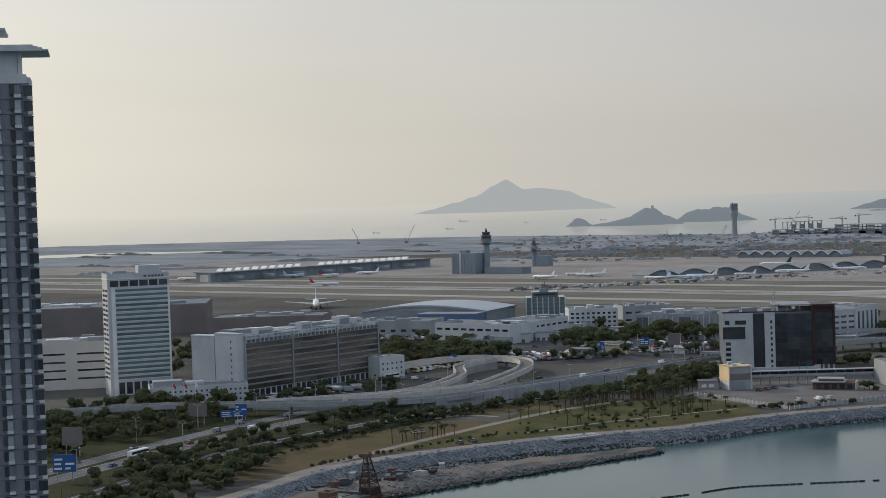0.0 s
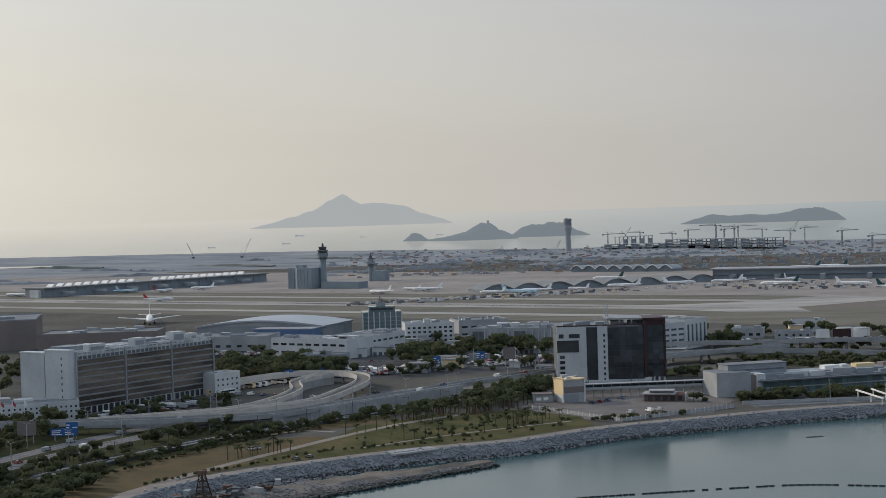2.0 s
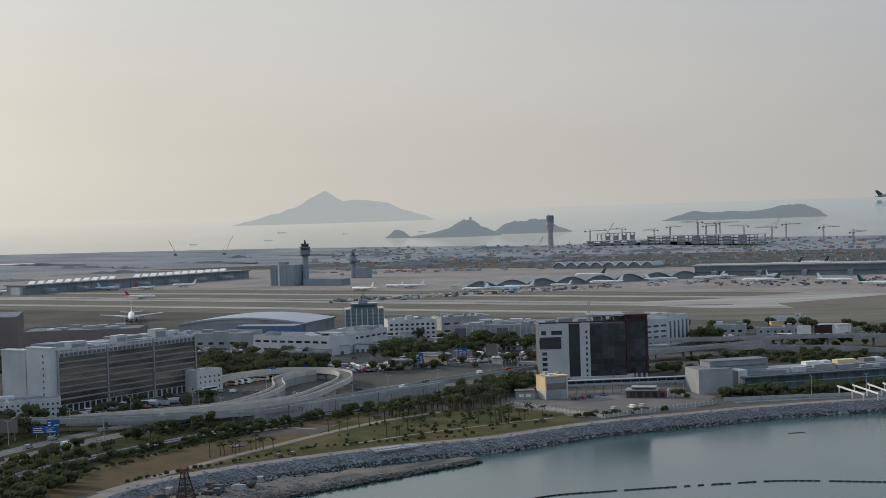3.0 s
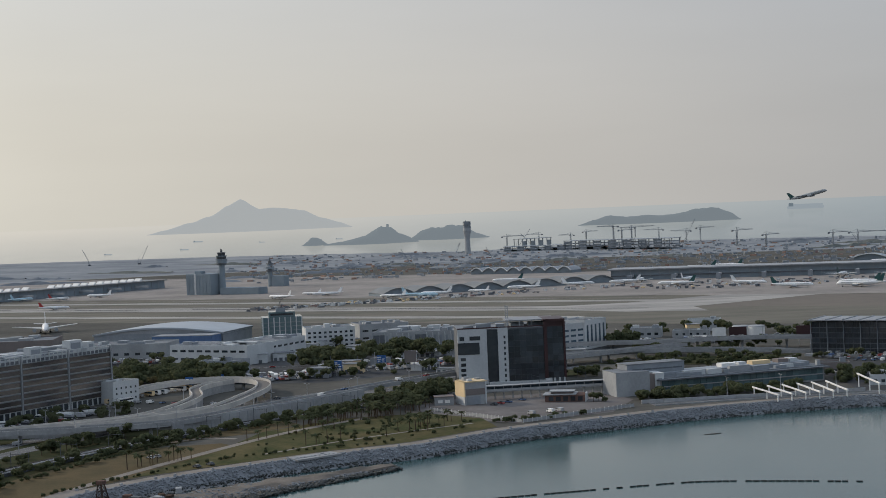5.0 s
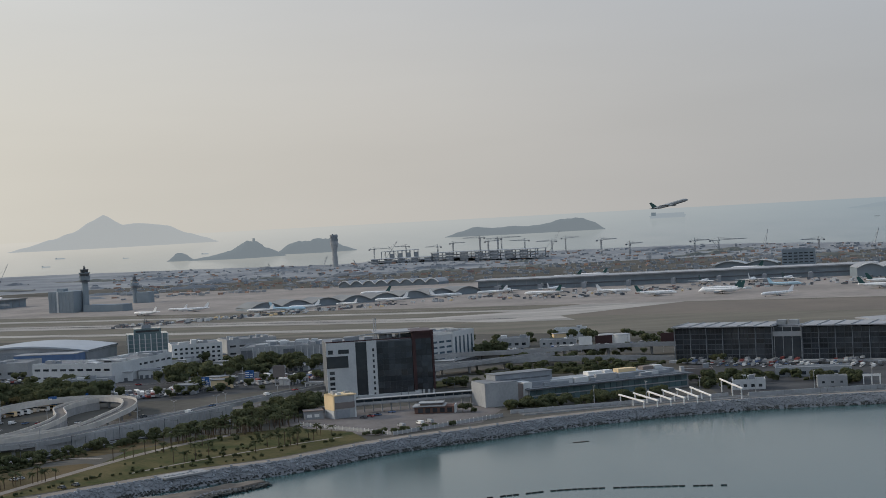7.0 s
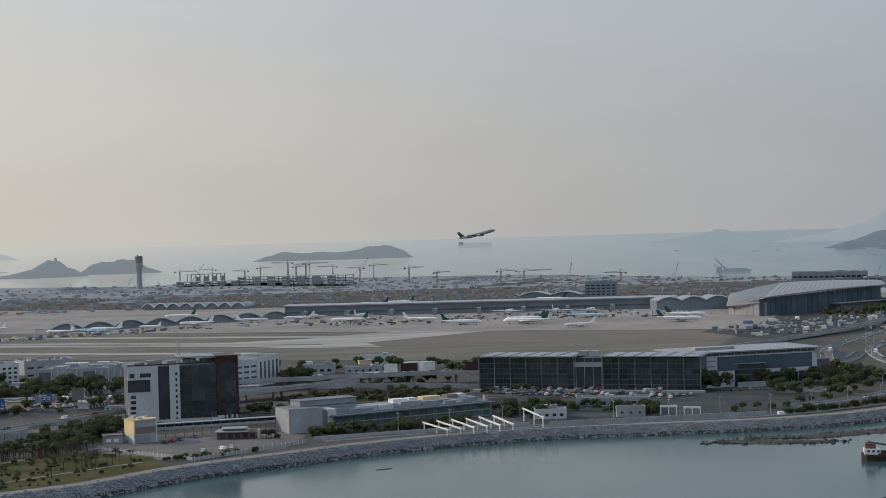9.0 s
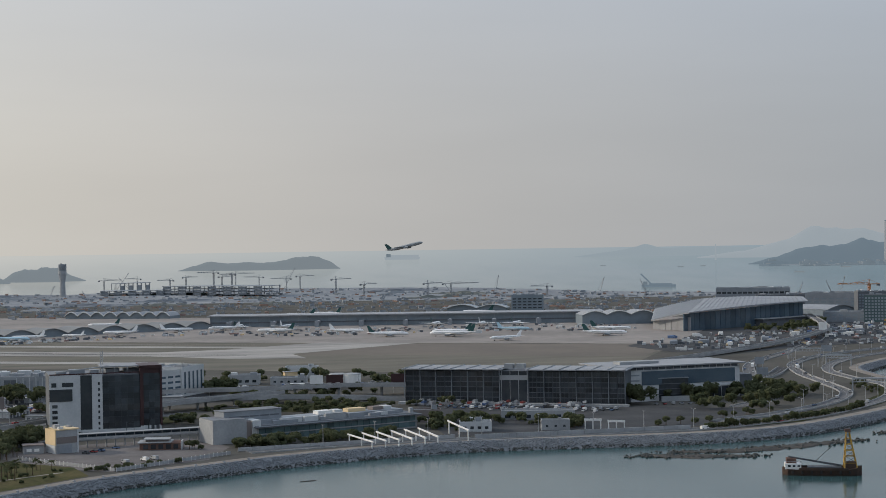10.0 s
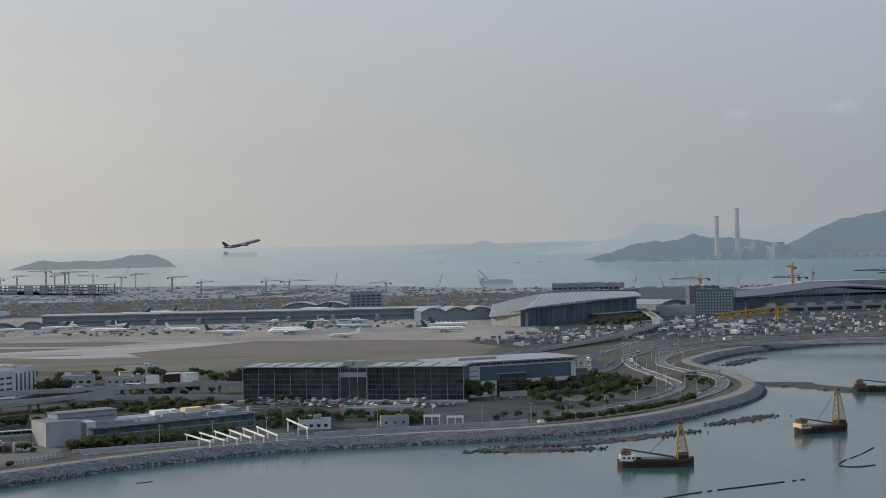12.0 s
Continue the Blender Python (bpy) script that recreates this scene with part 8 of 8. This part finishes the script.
def along(pts, gap, wobble, seed):
    rng, out, run = random.Random(seed), [], 0.0
    ln = smooth_line([(*p, 0) for p in pts], 2.0)
    for a, b in zip(ln, ln[1:]):
        run += (b - a).length
        if run > gap:
            run = rng.uniform(-0.4, 0.4) * gap
            out.append((a.x + rng.uniform(-wobble, wobble), a.y + rng.uniform(-wobble, wobble)))
    return out


plant(scatter(120, [(-330, 640), (-290, 620), (-268, 700), (-254, 752), (-300, 772), (-350, 745)], 1), (0, 1, 2, 3, 3, 4), 1, 0.6, 1.0, joined=True)
plant(scatter(40, [(-345, 770), (-262, 785), (-262, 800), (-330, 800)], 2), (0, 1, 4, 2), 2, 0.7, 1.1, joined=True)
plant(scatter(38, [(-252, 560), (-243, 560), (-208, 650), (-195, 690), (-205, 700), (-232, 640)], 3), (0, 1, 1, 4), 3, 0.55, 0.85)
plant(scatter(70, [(-232, 480), (-195, 545), (-188, 600), (-196, 640), (-207, 620), (-222, 560)], 4), (0, 1, 4, 1), 4, 0.6, 1.0, joined=True)
plant(along([(-250, 600), (-222, 680), (-192, 745), (-172, 775)], 6.5, 2.0, 5), (1, 0, 4), 5, 0.65, 0.95)
plant(along([(-200, 730), (-170, 768)], 4, 3.0, 6), (1, 4), 6, 0.65, 0.95)
plant(scatter(75, [(-205, 985), (-165, 1000), (-150, 1050), (-200, 1110), (-250, 1060)], 7), (0, 1, 2, 3), 7, 0.8, 1.15)
plant(scatter(30, [(-160, 1110), (-130, 1165), (-60, 1150), (-40, 1190), (-110, 1200)], 8), (0, 1, 2), 8, 0.8, 1.2, joined=True)
plant(scatter(26, [(-40, 1160), (60, 1165), (60, 1190), (-40, 1185)], 9), (0, 1, 4), 9, 0.7, 1.0, joined=True)
plant(scatter(22, [(104, 1160), (125, 1175), (130, 1200), (100, 1190)], 10), (0, 1, 2), 10, 0.8, 1.1, joined=True)
plant(scatter(24, [(60, 960), (120, 985), (140, 1010), (70, 1000)], 11), (1, 4), 11, 0.6, 0.9, joined=True)
plant(scatter(30, [(-30, 868), (-40, 895), (-15, 920), (-8, 905), (-12, 870)], 12), (0, 1, 2), 12, 0.8, 1.1)
plant(scatter(110, [(88, 838), (175, 852), (185, 872), (150, 868), (108, 858), (90, 850)], 13), (4, 4, 1, 1), 13, 0.5, 1.0, joined=True)
plant([(66, 846), (69, 848), (72, 845)], (1, 4), 14, 0.6, 0.8)
plant(scatter(30, [(420, 900), (470, 940), (500, 990), (480, 1000), (440, 965), (370, 960), (368, 945)], 15), (0, 1, 2, 4), 15, 0.7, 1.15, joined=True)
plant(along([(358, 836), (400, 848), (440, 868), (470, 888), (500, 912)], 3.4, 1.5, 16), (4, 4, 4), 16, 0.7, 1.2)
plant(scatter(36, [(225, 905), (262, 898), (300, 880), (305, 900), (265, 925), (232, 930)], 17), (4, 4, 1), 17, 0.6, 1.0, joined=True)
plant(scatter(20, [(285, 868), (298, 862), (300, 890), (288, 895)], 18), (4, 1, 1), 18, 0.6, 1.0)
plant(along([(330, 858), (372, 870), (420, 900)], 9, 2, 19), (4, 1), 19, 0.6, 1.0)
plant(scatter(45, [(830, 1700), (900, 1760), (980, 1860), (960, 1880), (860, 1800), (790, 1740)], 20), (0, 1, 2), 20, 0.7, 1.1, joined=True)
plant(scatter(16, [(545, 980), (575, 1020), (592, 1080), (580, 1085), (560, 1030)], 21), (4,), 21, 0.5, 0.9)
plant(scatter(22, [(0, 775), (30, 778), (60, 795), (55, 800), (10, 785)], 22), (4,), 22, 0.4, 0.7, joined=True)
plant(scatter(45, [(-150, 1010), (-120, 1005), (60, 1075), (70, 1100), (0, 1100), (-120, 1060)], 24), (0, 1, 4), 24, 0.6, 1.0, joined=True)
plant(scatter(40, [(110, 1090), (220, 1110), (225, 1150), (120, 1140)], 25), (0, 1, 4), 25, 0.6, 1.0, joined=True)
plant(scatter(60, [(88, 1048), (147, 1020), (198, 1038), (218, 1064), (150, 1072)], 26), (4, 4, 1), 26, 0.5, 0.9, joined=True)
plant(scatter(60, [(-60, 895), (0, 955), (60, 1015), (80, 1000), (20, 938), (-35, 880)], 27), (4, 4, 1), 27, 0.5, 0.9, joined=True)
plant(scatter(40, [(215, 1190), (330, 1120), (350, 1150), (240, 1230)], 28), (0, 1, 4), 28, 0.7, 1.0, joined=True)
plant(scatter(60, [(-420, 900), (-330, 930), (-320, 1180), (-420, 1180)], 23), (0, 1, 2), 23, 0.9, 1.3, joined=True)
plant(scatter(70, [(-72, 712), (-34, 728), (6, 764), (0, 790), (-25, 820), (-62, 795)], 31), (4, 4, 1), 31, 0.22, 0.5, joined=True)
plant(scatter(20, [(-112, 690), (-72, 712), (-62, 795), (-92, 768)], 32), (4, 4, 4), 32, 0.15, 0.36, joined=True)
plant(along([(-172, 610), (-140, 655), (-112, 690), (-75, 708), (-34, 724)], 3.0, 1.6, 33), (4, 4), 33, 0.2, 0.42, joined=True)
plant(along([(-203, 610), (-182, 668), (-150, 738), (-122, 770)], 2.6, 1.2, 34), (4, 4, 1), 34, 0.25, 0.55, joined=True)
plant(scatter(30, [(-62, 846), (-25, 866), (-15, 900), (-55, 880)], 35), (0, 1, 2), 35, 0.7, 1.0, joined=True)

plant(scatter(70, [(-235, 990), (-160, 1000), (-140, 1040), (-165, 1060), (-190, 1120), (-260, 1080)], 41), (0, 1, 2), 41, 0.9, 1.3, joined=True)
plant(scatter(70, [(-130, 1075), (-40, 1120), (40, 1150), (20, 1185), (-60, 1185), (-125, 1130)], 42), (0, 1, 2), 42, 0.8, 1.3, joined=True)
plant(scatter(50, [(-420, 1080), (-300, 1060), (-260, 1150), (-400, 1190)], 43), (0, 1), 43, 0.8, 1.2, joined=True)
plant(along([(-250, 1200), (-120, 1245), (0, 1265), (120, 1290), (230, 1260), (380, 1180)], 6, 8, 44), (0, 1, 4), 44, 0.7, 1.2, joined=True)
plant(along([(100, 1000), (160, 1010), (220, 1030), (260, 1020)], 4, 6, 45), (0, 1, 4), 45, 0.5, 0.9, joined=True)
plant(scatter(40, [(206, 880), (232, 872), (250, 905), (228, 935), (208, 920)], 46), (4, 1, 0), 46, 0.6, 1.0, joined=True)
plant(scatter(30, [(366, 976), (384, 972), (388, 996), (420, 992), (420, 984), (470, 985), (470, 1003), (366, 994)], 47), (0, 2, 1), 47, 0.9, 1.3, joined=True)
plant(scatter(34, [(480, 985), (512, 1000), (520, 1060), (498, 1075)], 48), (0, 1, 4), 48, 0.7, 1.1, joined=True)
plant(scatter(60, [(-300, 800), (-262, 790), (-205, 805), (-190, 880), (-215, 905), (-255, 830)], 49), (1, 4, 0), 49, 0.45, 0.9, joined=True)
plant(along([(-232, 520), (-211, 630), (-158, 733), (-92, 818), (-60, 850)], 1.9, 2.4, 50), (4, 4, 1), 50, 0.5, 0.95, joined=True)

wv = []
for src, x, y, s, a in WOOD:
    crown = next(c for c in src.children if c.name.startswith("crown")).data
    co = np.empty(len(crown.vertices) * 3, dtype=np.float64)
    crown.vertices.foreach_get("co", co)
    co, ca, sa = co.reshape(-1, 3), math.cos(a) * s, math.sin(a) * s
    if y > 1000:        # far crowns: every other leaf clump, a little larger
        c5 = co.reshape(-1, 5, 3)[::2]
        mid = c5.mean(axis=1, keepdims=True)
        co = (mid + (c5 - mid) * 1.35).reshape(-1, 3)
    wv.append(np.stack([x + co[:, 0] * ca - co[:, 1] * sa, y + co[:, 0] * sa + co[:, 1] * ca, co[:, 2] * s], 1))
pts = np.concatenate(wv)
n5 = len(pts) // 5
me = bpy.data.meshes.new("thicket")
me.vertices.add(len(pts))
me.vertices.foreach_set("co", pts.ravel())
me.loops.add(len(pts))
me.loops.foreach_set("vertex_index", np.arange(len(pts), dtype=np.int32))
me.polygons.add(n5)
me.polygons.foreach_set("loop_start", np.arange(n5, dtype=np.int32) * 5)
me.polygons.foreach_set("loop_total", np.full(n5, 5, dtype=np.int32))
me.update(calc_edges=True)
me.materials.append(M["leaf"])
tagged(new("thicket", me), "thick dark green growth of trees and shrubs", "trees", kind="stuff")


def palm(seed, h):
    top = thing("palm_tree", "slender park palm with drooping fronds", "palm tree", 0, 0, 0, group="palm grove")
    rng = random.Random(seed)
    bm = bmesh.new()
    rod(bm, (0, 0, -0.2), (0.2, 0.1, h), 0.24, 0.15, 7)
    part("trunk", bm, M["bark"], top)
    bm = bmesh.new()
    for k in range(17):
        a, up, ln = k * 2.4 + rng.uniform(-0.2, 0.2), rng.uniform(-0.1, 0.9), rng.uniform(2.2, 3.1)
        last = None
        for j in range(5):
            t = j / 4
            c = Vector((0.2 + math.cos(a) * ln * t, 0.1 + math.sin(a) * ln * t, h + up * ln * t - 1.15 * ln * 0.55 * t * t))
            s = Vector((-math.sin(a), math.cos(a), -0.35)) * (0.42 * math.sin(math.pi * (0.15 + 0.8 * t)))
            pr = (bm.verts.new(c - s), bm.verts.new(c + Vector((0, 0, 0.12))), bm.verts.new(c + Vector((s.x * -1 * -1, s.y, s.z))))
            if last:
                bm.faces.new((last[0], pr[0], pr[1], last[1]))
                bm.faces.new((last[1], pr[1], pr[2], last[2]))
            last = pr
    part("fronds", bm, M["leaf"], top)
    return top


palms = [palm(1, 5.6), palm(2, 6.8), palm(3, 4.6)]
for i, o in enumerate(palms):
    o.matrix_basis = pose(-84 + i * 5, 798 + i * 3, 0)
rng = random.Random(8)
for x, y in scatter(120, [(-92, 792), (-84, 788), (-30, 822), (-22, 850), (-36, 862), (-62, 838)], 31) + along([(-150, 672), (-138, 688), (-122, 702)], 2.6, 2.2, 32) + along([(-112, 740), (-90, 760), (-66, 778)], 6, 3.0, 33) + along([(-80, 722), (-60, 738)], 4, 2.5, 34) + scatter(16, [(-50, 735), (-10, 765), (0, 790), (-30, 800)], 35):
    s = rng.uniform(0.75, 1.15)
    copy_thing(rng.choice(palms), Matrix.LocRotScale((x, y, 0), Euler((0, 0, rng.uniform(0, 6.3))), (s, s, s)))

# ---- fences and bollards ----
for a, b, nm in (((-22, 832), (25, 772), "yard_fence"), ((25, 772), (86, 818), "shore_fence")):
    top, L = front(nm, "pale steel mesh fence round the yard", "fence", a, b, kind="structure")
    for k in range(int(L / 3)):
        pb("post", top, (k * 3, 0, 0), (0.2, 0.2, 2.3), M["paint"])
        pb("panel", top, (k * 3 + 0.2, 0.05, 0.2), (2.8, 0.06, 1.7), M["steel"])
bol = thing("bollard", "short white concrete block along the seawall top", "bollard", -160, 622, 0.2, 40, group="seawall blocks")
pb("block", bol, (0, 0, 0), (1.2, 0.8, 0.7), M["lgrey"])
ln, run, count = SHORE, 0.0, 0
for a, b in zip(ln, ln[1:]):
    run += (b - a).length
    if run > 9.5 and -170 < a.x < 90 and a.y > 540:
        run = 0.0
        copy_thing(bol, pose(a.x + 3.0, a.y - 2.6, 0.12, 0, 0, math.degrees(math.atan2(b.y - a.y, b.x - a.x))))

# ---- seawall boulders: those nearest as single pieces, the rest joined ----
rng = random.Random(77)
single, spots = [rock_mesh(k, 1.0) for k in range(6)], []
ROCKS = []
for k, b in enumerate(single):
    me = bpy.data.meshes.new("boulder")
    b.to_mesh(me)
    b.free()
    me.materials.append(M["rock"])
    ROCKS.append(me)
sd, n_single, wet = sides(SHORE), 0, []
for i, (p, s) in enumerate(zip(SHORE, sd)):
    if p.y < 480 or p.x > 1050:
        continue
    q = SHORE[min(i + 1, len(SHORE) - 1)]
    for k in range(110):
        o, t = rng.uniform(5.6, 15.8), rng.random()
        c = p + (q - p) * t + s * o
        z = 0.2 - max(0.0, o - 7.2) * 0.60
        size = rng.uniform(0.28, 0.66)
        if z < -3.5:
            wet.append((c.x, c.y, z, size, k, rng.uniform(0, 6.3)))
        elif -125 < p.x < -20 and n_single < 300 and k < 24 and size > 0.42:
            n_single += 1
            ob = new("boulder", ROCKS[k % 6])
            ob.matrix_basis = Matrix.LocRotScale((c.x, c.y, z), Euler((rng.uniform(0, 6), rng.uniform(0, 6), rng.uniform(0, 6))), (size,) * 3)
            ob.parent = seawall
        else:
            spots.append((c.x, c.y, z, size, k, rng.uniform(0, 6.3)))
heap = rock_heap("rock_armour", spots, seawall, M["rock"])
tagged(heap, "grey broken boulders of the seawall", kind="stuff")
tagged(rock_heap("rock_tideline", wet, seawall, M["tiderock"]), "dark wet boulders at the tide line", kind="stuff")
# rubble on the spit's edge
spots = []
for k in range(3200):
    t = rng.random()
    w = 19 - 15 * t
    x, y = -150 + 112 * t + rng.uniform(-w, w), 592 + 88 * t + rng.uniform(-w, w)
    spots.append((x, y, -4.2 + (1 - t) * rng.uniform(0.2, 1.6), rng.uniform(0.2, 0.75), k, rng.uniform(0, 6.3)))
tagged(rock_heap("spit_rubble", spots, None, M["rockdark"]), "loose grey rubble scattered on the sandy spit", "rubble", kind="stuff")
# dark wet rock along the spit's water side and on the mud banks
spots = []
for k in range(1500):
    t = rng.random()
    out = 24 - 20 * t + rng.uniform(-3, 4)
    spots.append((-166 + 130 * t + 0.62 * out, 572 + 110 * t - 0.79 * out, -5.0 + rng.uniform(0, 0.9), rng.uniform(0.4, 1.2), k, rng.uniform(0, 6.3)))
tagged(rock_heap("spit_edge_rocks", spots, None, M["tiderock"]), "dark wet rocks along the edge of the sandy spit", "rubble", kind="stuff")
spots = []
for bank in ([(290, 774), (318, 764), (352, 752)], [(312, 781), (350, 776), (385, 782), (434, 796)], [(456, 818), (485, 828), (512, 842)], [(640, 985), (652, 955), (692, 946)], [(688, 1196), (718, 1222), (748, 1250)]):
    ln = smooth_line([(*p, 0) for p in bank], 1.0)
    for k in range(len(ln) * 3):
        p = rng.choice(ln)
        spots.append((p.x + rng.gauss(0, 5), p.y + rng.gauss(0, 3.5), -4.9 + rng.uniform(0, 0.5), rng.uniform(0.4, 1.3), k, rng.uniform(0, 6.3)))
tagged(rock_heap("bank_rocks", spots, None, M["tiderock"]), "dark weedy rocks scattered over the mud banks", "rubble", kind="stuff")
